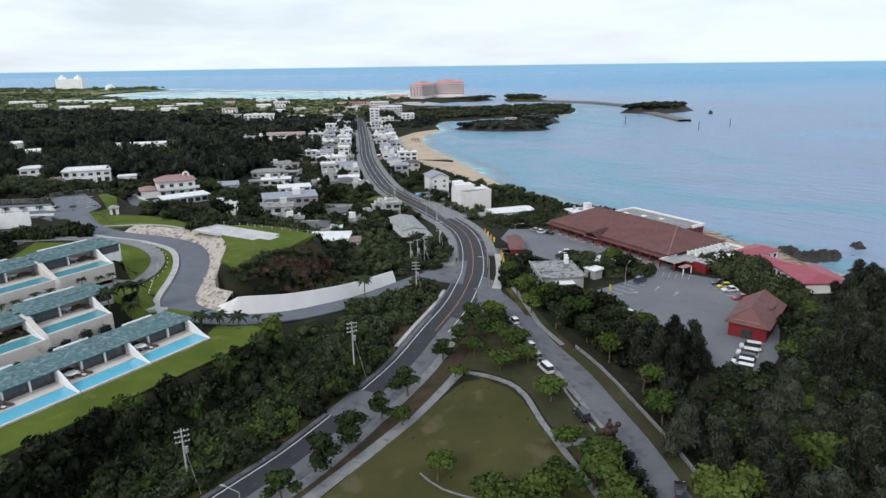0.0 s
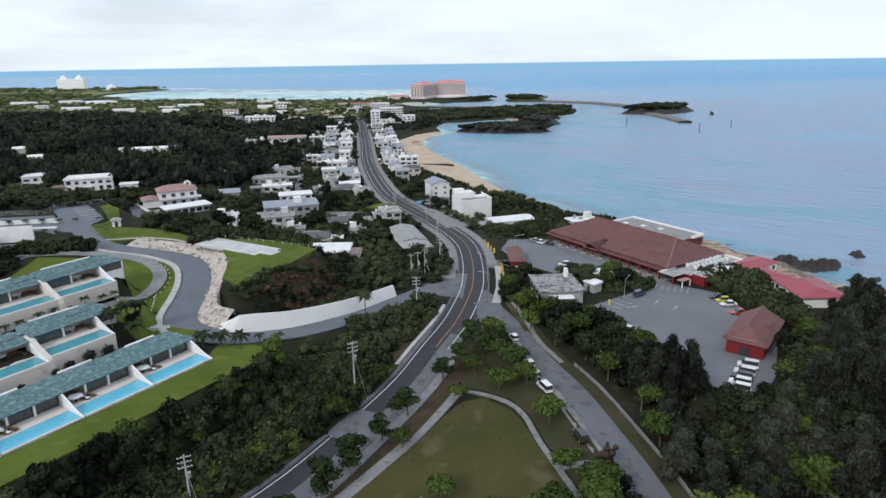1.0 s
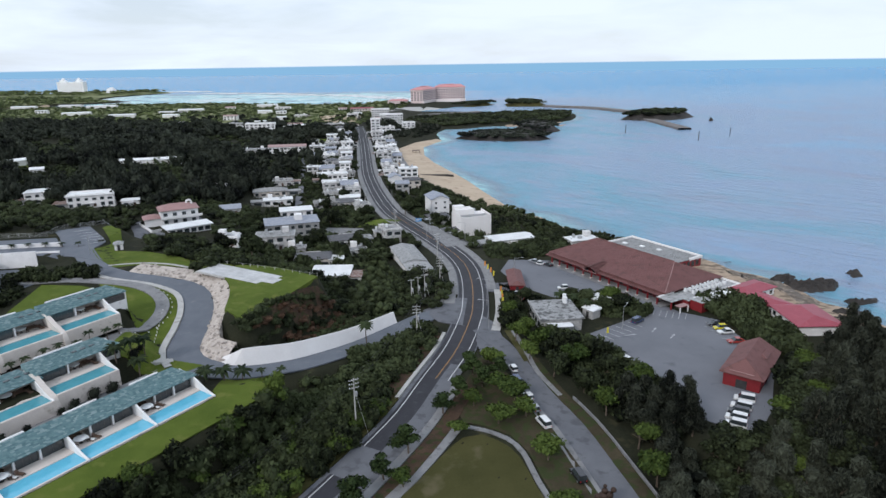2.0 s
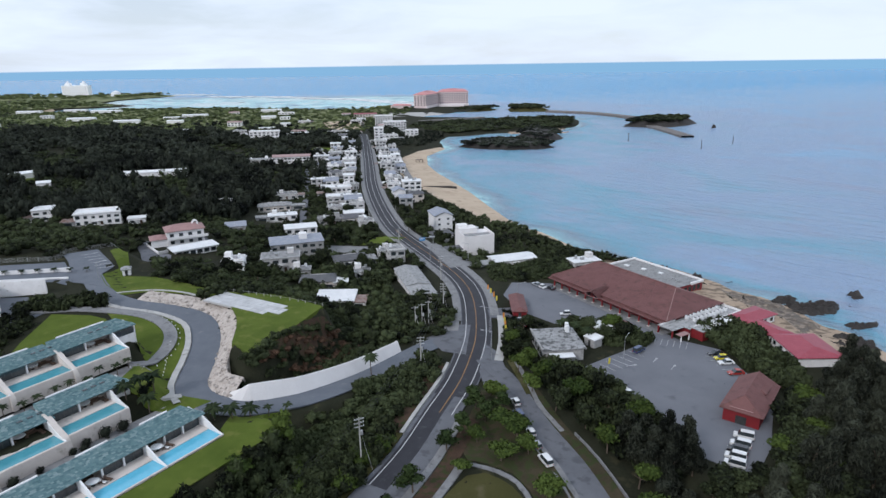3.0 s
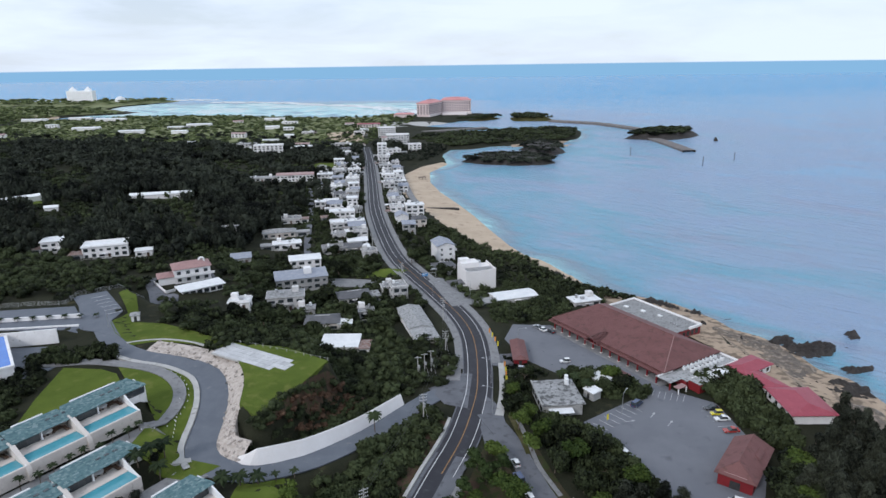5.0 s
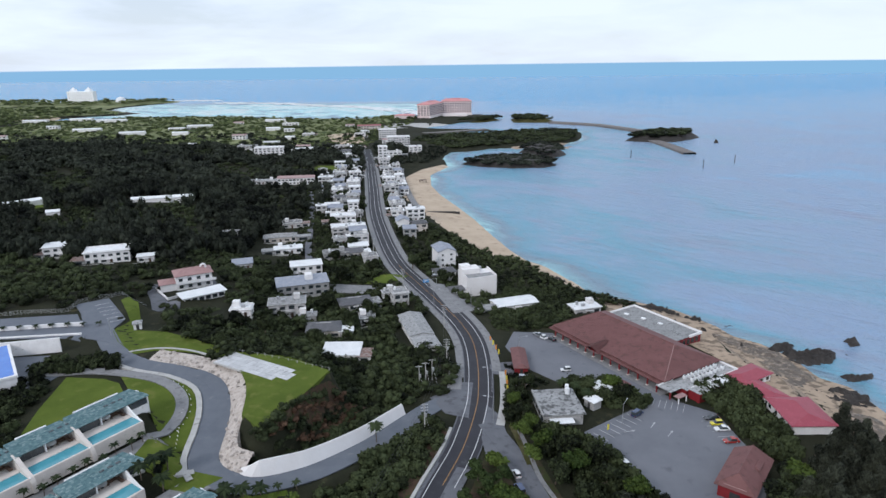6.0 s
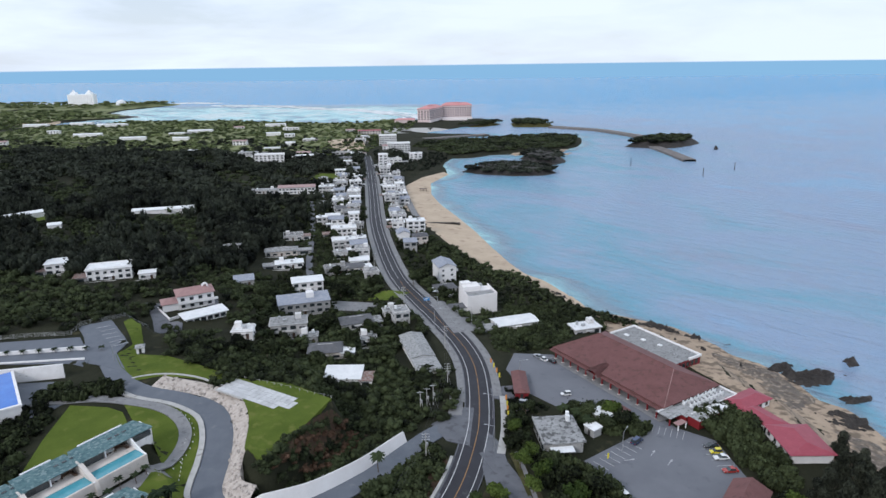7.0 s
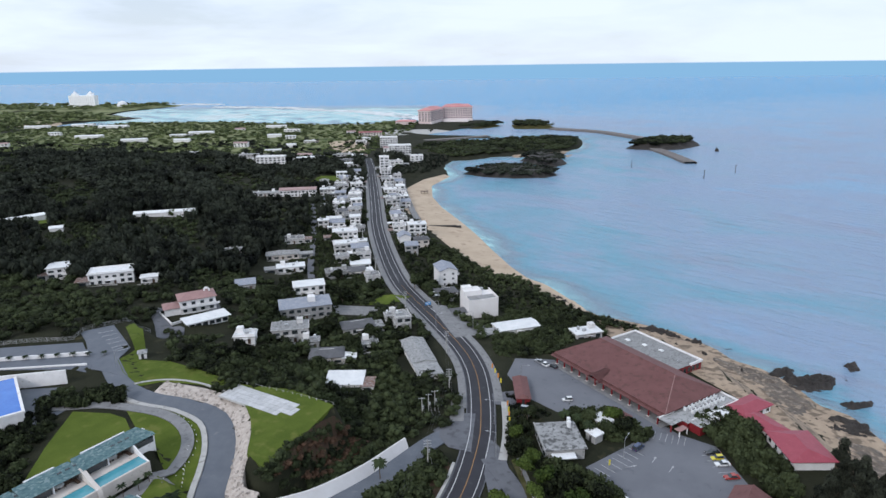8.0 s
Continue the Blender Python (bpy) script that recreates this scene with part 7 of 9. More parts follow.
# surf on the outer reef
FOAM = surface("white_surf", (0.62, 0.66, 0.68), (0.8, 0.82, 0.82), 0.8, 0.02, 0.2, 0.3)
g_ = np.random.default_rng(21)
verts, faces = [], []
for line in ([(-1900, 2110), (-1707, 2134), (-1500, 2120)], [(-1172, 2055), (-1098, 2106), (-990, 2080)], [(-930, 1975), (-868, 1948), (-707, 1910), (-568, 1807), (-456, 1756), (-320, 1632), (-240, 1543), (-215, 1480)]):
    pts = curve_through([(x, y, 0) for x, y in line], 8)
    for i in range(len(pts) - 1):
        for _ in range(4):
            (x, y, _z), l, w = pts[i], g_.uniform(12, 40), g_.uniform(2.0, 9.0)
            d = Vector((pts[i + 1][0] - x, pts[i + 1][1] - y)).normalized()
            o = g_.normal() * 16
            cx_, cy_ = x - d.y * o, y + d.x * o
            k = len(verts)
            for a, b in ((-1, 0), (0.1, -1), (1, 0.1), (0, 1)):
                verts.append((cx_ + d.x * a * l - d.y * b * w, cy_ + d.y * a * l + d.x * b * w, 0.25 + 0.01 * (k % 7)))
            faces.append((k, k + 1, k + 2, k + 3))
tagged(new("surf", mesh_of("surf", verts, faces, FOAM)), "thin white line of surf on the outer reef", "surf", kind="stuff")


# shore rocks
def rock(outline, top, seed, label="dark jagged shore rock standing in the water"):
    cx_, cy_ = sum(p[0] for p in outline) / len(outline), sum(p[1] for p in outline) / len(outline)
    ring = []
    for a, b in zip(outline, list(outline[1:]) + [outline[0]]):
        n = max(2, int(math.dist(a, b) / 1.1))
        ring += [(a[0] + (b[0] - a[0]) * k / n, a[1] + (b[1] - a[1]) * k / n) for k in range(n)]
    ring = [(cx_ + (x - cx_) * (1 + 0.22 * noise.noise((x * 0.7, y * 0.7, seed))), cy_ + (y - cy_) * (1 + 0.22 * noise.noise((x * 0.7, y * 0.7, seed + 5)))) for x, y in ring]
    r = np.array(ring)
    gx_, gy_ = np.meshgrid(np.arange(r[:, 0].min(), r[:, 0].max(), 0.8), np.arange(r[:, 1].min(), r[:, 1].max(), 0.8))
    gx_, gy_ = gx_.ravel(), gy_.ravel()
    ok = inside_of(gx_, gy_, ring) > 0.35
    pts = [Vector(p) for p in ring] + [Vector(p) for p in zip(gx_[ok], gy_[ok])]
    v2, _, tris, *_ = delaunay_2d_cdt(pts, [], [list(range(len(ring)))], 1, 1e-4)
    xy = np.array([tuple(v) for v in v2])
    d = np.maximum(inside_of(xy[:, 0], xy[:, 1], ring), 0)
    ridge = np.array([1 - abs(noise.noise((x * 0.22, y * 0.38, seed))) * 1.5 + 0.5 * noise.noise((x * 0.9, y * 0.9, seed)) for x, y in xy])
    z = -0.8 + (top + 0.8) * smooth(-0.1, 2.2, d) * np.clip(ridge, 0.25, 1.3)
    me = mesh_of("rock", [(x - cx_, y - cy_, h) for (x, y), h in zip(xy, z)], [tuple(t) for t in tris], ROCK)
    ob = new("shore_rock", me)
    ob.location = (cx_, cy_, 0)
    return tagged(ob, label, "rock", "shore rocks")


rock([(107.6, 257.9), (114.9, 265.3), (123.7, 264.4), (120, 257), (112, 255)], 2.2, 1)
rock([(114, 257), (128, 260), (137, 258), (131, 247), (121, 243), (113, 247)], 2.2, 2)
rock([(143, 270), (152, 275), (150, 265), (144, 262)], 2.2, 3)
rock([(126, 237), (143, 240), (139, 234), (128, 231)], 1.8, 4)
rock([(107, 223), (122, 227), (132, 221), (129, 213), (119, 211), (107, 217)], 1.9, 5)
rock([(137, 257), (141, 258), (141, 254), (138, 254)], 1.0, 6)
rock([(59, 303), (73, 304), (80, 297), (84, 291), (76, 288), (66, 296)], 2.4, 7, "low brown rock shelf at the water's edge")
rock([(82, 292), (92, 289), (90, 284), (83, 286)], 2.2, 8, "low brown rock shelf at the water's edge")
rock([(98, 283), (105, 285), (104, 281), (98, 280)], 0.6, 9)
rock([(92, 266), (97, 264), (96, 259), (91, 260)], 2.6, 10, "low brown rock lying on the sand")
rock([(97, 261), (103, 258), (101, 253), (96, 255)], 2.6, 11, "low brown rock lying on the sand")
rock([(46, 304), (54, 300), (58, 294), (50, 296)], 2.6, 21, "low brown rock shelf at the water's edge")
rock([(70, 286), (78, 284), (82, 278), (74, 279)], 2.8, 22, "low brown rock lying on the sand")
rock([(84, 277), (90, 275), (92, 269), (86, 270)], 2.4, 23, "low brown rock lying on the sand")
rock([(285, 945), (291, 947), (290, 953), (284, 951)], 6.0, 12)
rock([(24, 347), (31, 341), (35, 333), (30, 331), (22, 340)], 2.2, 13, "low brown rock shelf at the water's edge")
rock([(37, 322), (46, 315), (56, 309), (53, 303), (40, 313)], 2.4, 14, "low brown rock shelf at the water's edge")
SHELF = surface("wet_rock_shelf", (0.07, 0.056, 0.047), (0.17, 0.137, 0.108), 0.7, 0.25, 2, 0.6, stain=(0.27, 0.215, 0.165), stain_at=0.58)
islet("rock_shelf", [(88, 278), (99, 267), (107, 262), (114, 254), (116, 243), (120, 232), (114, 227), (112, 218), (120, 210), (128, 206), (126, 190), (124, 172), (116, 172), (110, 190), (104, 204), (99, 220), (96, 236), (93, 250), (87, 264)], 2.6, SHELF,
      "flat brown rock shelf along the sand", 2.0, 1.0, "rock shelf")
for x, y in ((144, 799), (209, 724), (254, 762)):
    t = thing("marker_post", pose(x, y, 0), "thin dark channel marker post standing in the sea", "post", "channel markers")
    part("pole", tube(0, 0, -3, 9, 0.45, 0.35, 8), DARK, t)
    part("top_mark", tube(0, 0, 9, 10.2, 0.7, 0.2, 8), DARK, t)
t = thing("groyne", Matrix.Translation((-52, 493, 0)) @ Matrix.Rotation(radians(4), 4, "Z"), "low dark stone groyne across the beach", "groyne")
part("stone_wall", box(-17, 9, -1.1, 1.1, -1, 2.3, 0.2), ROCK, t)
part("end_block", box(9, 12.5, -1.6, 1.4, -1, 1.9, 0.3), ROCK, t)


rack = thing("beach_rack", pose(-88.4, 627.9, on_land(-88.4, 627.9), 0, 0, 15), "small brown timber rack standing on the sand", "rack")
for x in (-3.2, 0, 3.2):
    for y in (-1.2, 1.2):
        part("post", box(x - 0.1, x + 0.1, y - 0.1, y + 0.1, -0.4, 2.2), BROWN, rack)
part("roof", prism([(-3.8, -1.7), (3.8, -1.7), (3.8, 1.7), (-3.8, 1.7)], 2.2, 2.3, None, [2.3, 2.3, 2.7, 2.7]), BROWN, rack)


# ---------------------------------------------------------------- plants
rng = np.random.default_rng(7)


def ball(c, r, squash, lumps, seed):
    """A lumpy, low-poly core."""
    bm = bmesh.new()
    bmesh.ops.create_icosphere(bm, subdivisions=2 if lumps else 1, radius=1)
    v = np.array([tuple(q.co) for q in bm.verts])
    f = [[w.index for w in face.verts] for face in bm.faces]
    bm.free()
    g = np.random.default_rng(seed)
    v = v * (1 + g.uniform(-0.16, 0.12, (len(v), 1)))
    return v * np.array([r, r, r * squash]) + np.array(c), f


def foliage(blobs, n, size, seed, squash=0.75, up=0.25, droop=0.0, long=1.0, core=0.8, fine_core=True, corners_each=4):
    """Leaf clumps spread over several lumpy forms, round dark cores: vertices and faces."""
    g = np.random.default_rng(seed)
    blobs = np.array(blobs, float)
    w = blobs[:, 3] ** 2
    pick = g.choice(len(blobs), n, p=w / w.sum())
    d = g.normal(size=(n, 3))
    d[:, 2] = d[:, 2] + up
    d /= np.linalg.norm(d, axis=1)[:, None]
    r = blobs[pick, 3] * g.uniform(0.66, 1.2, n)
    p = blobs[pick, :3] + d * r[:, None] * np.array([1, 1, squash])
    nrm = d + g.normal(size=(n, 3)) * 0.55
    nrm /= np.linalg.norm(nrm, axis=1)[:, None]
    a = np.cross(nrm, g.normal(size=(n, 3)))
    if droop:
        a = np.array([0, 0, 1.0]) + g.normal(size=(n, 3)) * (1 - droop)
        a -= nrm * (a * nrm).sum(1)[:, None]
    a /= np.linalg.norm(a, axis=1)[:, None] + 1e-9
    b = np.cross(nrm, a)
    s = size * g.uniform(0.6, 1.3, n)[:, None]
    corners = [p + a * s * long * g.uniform(0.35, 0.6, (n, 1)) + b * s * g.uniform(-0.2, 0.2, (n, 1)), p + b * s * g.uniform(0.35, 0.6, (n, 1)),
               p - a * s * long * g.uniform(0.35, 0.6, (n, 1)) + b * s * g.uniform(-0.2, 0.2, (n, 1)), p - b * s * g.uniform(0.35, 0.6, (n, 1))]
    v = np.stack(corners[:corners_each], 1).reshape(-1, 3)
    f = np.arange(corners_each * n).reshape(-1, corners_each)
    verts, faces = [v], [tuple(q) for q in f]
    at = corners_each * n
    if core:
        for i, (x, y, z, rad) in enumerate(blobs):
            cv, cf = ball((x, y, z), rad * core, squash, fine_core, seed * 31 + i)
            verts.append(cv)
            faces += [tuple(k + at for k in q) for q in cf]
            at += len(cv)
    return np.vstack(verts), faces


def limbs(h, spread, r, seed, count=4, start=0.45):
    """A tapered, slightly bent trunk with a few limbs."""
    g = np.random.default_rng(seed)
    bm = bmesh.new()
    mid = Vector((g.uniform(-0.1, 0.1) * h * 0.3, g.uniform(-0.1, 0.1) * h * 0.3, h * 0.5))
    top = Vector((g.uniform(-0.1, 0.1) * h, g.uniform(-0.1, 0.1) * h, h * 0.86))
    rod((0, 0, -0.4), mid, r, 7, bm, r * 0.72)
    rod(mid, top, r * 0.72, 6, bm, r * 0.3)
    for k in range(count):
        a = 2 * math.pi * (k + g.uniform(0, 0.7)) / count
        z = h * g.uniform(start, 0.7)
        s = mid.lerp(top, max(0, (z - h * 0.5) / (h * 0.4))) if z > h * 0.5 else mid * (z / (h * 0.5))
        e = Vector((math.cos(a) * spread * 0.6, math.sin(a) * spread * 0.6, z + h * g.uniform(0.08, 0.22)))
        rod(s, e, r * 0.4, 5, bm, r * 0.14)
    return bm


def finish(bm, name, mat):
    me = bpy.data.meshes.new(name)
    bm.to_mesh(me)
    bm.free()
    me.materials.append(mat)
    return me


def crown_blobs(kind, seed):
    g = np.random.default_rng(seed)
    if kind == "broad":
        return [(g.uniform(-1.5, 1.5), g.uniform(-1.5, 1.5), 3.1 + g.uniform(-0.7, 0.9), g.uniform(1.0, 1.55)) for _ in range(7)]
    if kind == "pine":
        return [(g.uniform(-1.9, 1.9) * (1 - k * 0.1), g.uniform(-1.9, 1.9) * (1 - k * 0.1), 2.2 + k * 0.45, g.uniform(0.85, 1.3)) for k in range(7)]
    if kind == "iron":
        return [(g.uniform(-1.5, 1.5) * (1.25 - k * 0.1), g.uniform(-1.5, 1.5) * (1.25 - k * 0.1), 1.6 + k * 0.66, g.uniform(1.1, 1.5) - k * 0.035) for k in range(11)]
    if kind == "shrub":
        return [(g.uniform(-1.1, 1.1), g.uniform(-1.1, 1.1), 0.6 + g.uniform(-0.2, 0.9), g.uniform(0.75, 1.2)) for _ in range(5)]
    return [(g.uniform(-1.8, 1.8), g.uniform(-1.8, 1.8), 2.6 + g.uniform(-1.0, 1.3), g.uniform(1.2, 1.9)) for _ in range(6)]


def tree_kind(kind, leaf, count, n, size, trunk_h, r, spread, squash, up, droop=0.0, long=1.0, fine=True, corners=4):
    made = []
    for k in range(count):
        v, f = foliage(crown_blobs(kind, 100 + k), n, size, 200 + k, squash, up, droop, long, 0.7, fine, corners)
        made.append((mesh_of("crown", v, f, leaf), finish(limbs(trunk_h, spread, r, 300 + k), "trunk", BARK)))
    return made


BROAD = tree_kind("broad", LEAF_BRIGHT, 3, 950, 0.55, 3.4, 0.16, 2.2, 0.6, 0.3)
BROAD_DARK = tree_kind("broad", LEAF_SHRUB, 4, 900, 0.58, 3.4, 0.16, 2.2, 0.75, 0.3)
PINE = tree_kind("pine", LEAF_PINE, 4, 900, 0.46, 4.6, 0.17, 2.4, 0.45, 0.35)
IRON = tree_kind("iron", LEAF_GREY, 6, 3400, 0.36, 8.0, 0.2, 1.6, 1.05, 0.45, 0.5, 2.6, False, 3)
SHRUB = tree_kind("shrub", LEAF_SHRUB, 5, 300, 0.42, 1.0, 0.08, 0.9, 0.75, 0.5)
SHRUB_BRIGHT = tree_kind("shrub", LEAF_BRIGHT, 2, 300, 0.42, 1.0, 0.08, 0.9, 0.75, 0.5)
SHRUB_BROWN = tree_kind("shrub", LEAF_BROWN, 3, 260, 0.42, 1.0, 0.08, 0.9, 0.6, 0.4)


def plant(kind, x, y, s, name, label, category, group="", sz=None, sink=0.0, z=None):
    crown, trunk = kind[int(rng.integers(len(kind)))]
    a = float(rng.uniform(0, 6.28))
    m = Matrix.LocRotScale((x, y, (on_land(x, y) if z is None else z) - sink), Euler((float(rng.uniform(-0.05, 0.05)), float(rng.uniform(-0.05, 0.05)), a)), (s, s, sz or s))
    t = thing(name, m, label, category, group)
    shared("trunk", trunk, t)
    shared("crown", crown, t)
    return t


def free(x, y, margin=0.0):
    """Whether wild plants may grow there."""
    x, y = np.asarray(x, float), np.asarray(y, float)
    ok = np.ones(x.shape, bool)
    for line, half in ((ROAD, 9.5), (SIDE_ROAD, 6.0), (DRIVEWAY, 5.5), (LANE_WEST, 3.0), (DRIVE_SIDE, 4.0)):
        ok &= seg_near(x, y, line)[0] > half + margin
    for outline in (CAR_PARK, LAWN_TOP, row_box(-78, 16, -8.8, 60), PARK_AREA, TOP_LOT, HALL_AREA):
        ok &= inside_of(x, y, outline) < -0.5 - margin
    for px, py, r in CLEAR:
        ok &= np.hypot(x - px, y - py) > r + margin
    ok &= inside_of(x, y, COAST + COAST_FAR) > np.interp(y, *BEACH_WIDE) * 0.85 + 2 + margin
    return ok


PARK_AREA = [(-36, 70), (-22, 98), (-8, 128), (2, 150), (12, 124), (26, 92), (32, 60), (0, 40)]
TOP_LOT = [(-200, 176), (-160, 170), (-136, 172), (-120, 172), (-100, 176), (-84, 180), (-120, 196), (-128, 214), (-139, 230), (-147, 231), (-153, 222), (-162, 216), (-161, 207), (-200, 200)]
HALL_AREA = [(16, 238), (50, 190), (66, 184), (84, 168), (102, 172), (96, 205), (84, 222), (58, 258), (36, 262)]

# trees along the park and the road, one by one
for x, y, s in ((-29.7, 79.5, 1.05), (-25.8, 87.9, 1.15), (-22.5, 95.1, 1.15), (-19, 102.6, 0.95), (-15.5, 110.7, 1.1), (-10, 124.8, 0.95), (-7.5, 131.5, 1.0), (-4.5, 141.5, 1.1), (-2.0, 136.5, 0.9), (1.5, 141, 0.9)):
    plant(PINE, x, y, s * 1.2, "pine_tree", "dark green flat-topped pine beside the park path", "tree", "pines along the road", s * 1.0)
for x, y, s in ((-14.9, 100.8, 0.75), (-7, 86.5, 0.95), (-6.9, 118.5, 0.7), (2.1, 122.4, 0.95), (5.5, 131, 1.0), (8, 125.0, 0.9), (11.9, 110.8, 1.0), (14.7, 97.2, 0.85), (12.5, 84, 1.2), (17, 86.3, 1.3), (19.5, 91, 1.1),
                (7.4, 82, 1.1), (2.3, 81.5, 1.0), (-1, 148, 0.8), (3, 134.5, 1.0), (-3.5, 128.5, 0.8), (0.5, 146, 1.0), (20, 82, 1.2), (4, 77, 1.1), (10, 76, 1.2)):
    plant(BROAD, x, y, s * 1.3, "broadleaf_tree", "light green spreading park tree with a bare trunk", "tree", "park trees", s * 0.92)
for x, y, s in ((9.5, 150.5, 1.0), (15, 142.5, 1.15), (20.2, 147, 1.2), (21.5, 136, 1.2), (27.4, 141, 1.15), (25.2, 127, 1.1), (30, 116, 1.1), (33, 125.3, 1.25), (31, 132.5, 1.2), (31.5, 106, 1.1), (13, 157, 1.1), (18, 154, 1.25),
                (9, 166, 0.9), (6.5, 172, 0.8), (5.5, 178, 0.9), (6, 160, 1.0), (24, 153, 1.2), (27, 149.5, 1.2), (34, 137.5, 1.1), (8, 190, 0.95), (28, 188, 1.0), (33, 184, 1.0), (38, 186, 1.0), (36, 190, 1.1), (24, 191, 0.9)):
    bright_one = rng.random() < 0.35
    plant(BROAD if bright_one else BROAD_DARK, x, y, s * 1.15, "broadleaf_tree", "light green bushy tree beside the car park" if bright_one else "dense dark green tree beside the car park", "tree", "trees round the car park")
for x, y in ((-62, 238), (-57, 249), (-78, 262), (-80, 256), (-45, 224), (-46, 250), (-94, 364), (-97, 336), (-86, 322), (-70, 320), (-118, 412), (-46, 330), (-50, 322), (-30, 308), (-85, 206), (-95, 208), (-71, 219), (-110, 262), (-118, 290), (-84, 300)):
    s = float(rng.uniform(1.3, 1.75))
    plant(BROAD_DARK, x, y, s, "broadleaf_tree", "dense dark green tree between village houses", "tree", "village trees", s * float(rng.uniform(0.85, 1.15)))
# ironwood grove
def spread(area, gap, most, margin, extra=None):
    """Places with at least a gap between them, inside an outline and on free ground."""
    ax, ay = [p[0] for p in area], [p[1] for p in area]
    x, y = rng.uniform(min(ax), max(ax), most * 12), rng.uniform(min(ay), max(ay), most * 12)
    ok = (inside_of(x, y, area) > 0) & free(x, y, margin)
    if extra is not None:
        ok &= extra(x, y)
    x, y = x[ok], y[ok]
    kept = np.zeros((0, 2))
    for px, py in zip(x, y):
        if len(kept) and np.min(np.hypot(kept[:, 0] - px, kept[:, 1] - py)) < gap:
            continue
        kept = np.vstack([kept, (px, py)])
        if len(kept) >= most:
            break
    return [(float(px), float(py), float(pz)) for (px, py), pz in zip(kept, height(kept[:, 0], kept[:, 1]))]


for x, y, z in spread([(33, 116), (32, 100), (36, 66), (46, 54), (150, 54), (128, 120), (124, 172), (104, 172), (92, 164), (78, 150), (72, 126), (58, 114), (46, 122), (40, 128)], 4.2, 230, -3.0, lambda x, y: (inside_of(x, y, CAR_PARK) < -3) & ~((y > 104) & (x > 0.35 * y) & (x < 0.46 * y))):
    s = float(rng.uniform(0.85, 1.15))
    if rng.random() < 0.1:
        plant(BROAD, x, y, s * 1.7, "broadleaf_tree", "tall light green tree standing among ironwoods", "tree", "trees of the grove", z=z)
    else:
        plant(IRON, x, y, s * 1.25, "ironwood_tree", "feathery dark grey-green ironwood tree in a dense grove", "tree", "trees of the grove", s * float(rng.uniform(0.95, 1.25)) * (1.15 if x > 60 else 0.95), z=z)

# shrubs of the slopes
def thicket(area, kinds, gap, most, low, high, label, group, category="shrub"):
    for x, y, z in spread(area, gap, most, -3.0):
        s = float(rng.uniform(low, high))
        plant(kinds[int(rng.integers(len(kinds)))], x, y, s, "shrub", label, category, group, s * float(rng.uniform(0.8, 1.25)), 0.3, z)


thicket([row_at(12, -7), row_at(2, -9.8), row_at(-22, -9.6), row_at(-50, -9), row_at(-74, -9), (-66, 52), (-46, 78), (-32, 98), (-24, 118), (-22, 128), (-34, 126)], [SHRUB, SHRUB, SHRUB, SHRUB_BRIGHT], 2.15, 285, 1.15, 1.7,
        "dense dark green shrub on the slope above the road", "shrubs of the road slope")


# wild woods: too many to count
def woods(name, xs, ys, scales, high, n, size, mat, label, variants=5, seed=900, fine=False, lift=None, kind="wild"):
    tv = [foliage(crown_blobs(kind, seed + k), n, size, seed + 50 + k, 0.8, 0.35, core=0.76, fine_core=fine, corners_each=4 if fine else 3) for k in range(variants)]
    zs = height(xs, ys) if lift is None else np.full(len(xs), float(lift))
    v_all, f_all, tones, at = [], [], [], 0
    g = np.random.default_rng(seed)
    order = g.integers(0, variants, len(xs))
    for k in range(variants):
        v0, f0 = tv[k]
        quads_ = np.array([q for q in f0 if len(q) == 4], int).reshape(-1, 4)
        tris_ = np.array([q for q in f0 if len(q) == 3])
        for i in np.nonzero(order == k)[0]:
            a, s = g.uniform(0, 6.28), scales[i]
            c, t = math.cos(a), math.sin(a)
            w = np.stack([(v0[:, 0] * c - v0[:, 1] * t) * s + xs[i], (v0[:, 0] * t + v0[:, 1] * c) * s + ys[i], v0[:, 2] * high[i] + zs[i] - 0.6], 1)
            v_all.append(w)
            tones.append(np.full(len(v0), float(np.clip(g.normal() * 0.13, -0.25, 0.3)) + 0.14 * math.sin(xs[i] * 0.045 + 2 * math.sin(ys[i] * 0.021)) * math.sin(ys[i] * 0.038 + xs[i] * 0.013)))
            f_all.append((quads_ + at, tris_ + at))
            at += len(v0)
    v = np.vstack(v_all)
    q = np.vstack([p[0] for p in f_all])
    t = np.vstack([p[1] for p in f_all])
    me = bpy.data.meshes.new(name)
    me.vertices.add(len(v))
    me.vertices.foreach_set("co", v.ravel().astype(np.float32))
    me.loops.add(len(q) * 4 + len(t) * 3)
    me.loops.foreach_set("vertex_index", np.concatenate([q.ravel(), t.ravel()]).astype(np.int32))
    me.polygons.add(len(q) + len(t))
    me.polygons.foreach_set("loop_start", np.concatenate([np.arange(len(q)) * 4, len(q) * 4 + np.arange(len(t)) * 3]).astype(np.int32))
    me.materials.append(mat)
    me.update(calc_edges=True)
    me.attributes.new("tone", "FLOAT", "POINT").data.foreach_set("value", np.concatenate(tones).astype(np.float32))
    return tagged(new(name, me), label, "woods", kind="stuff")


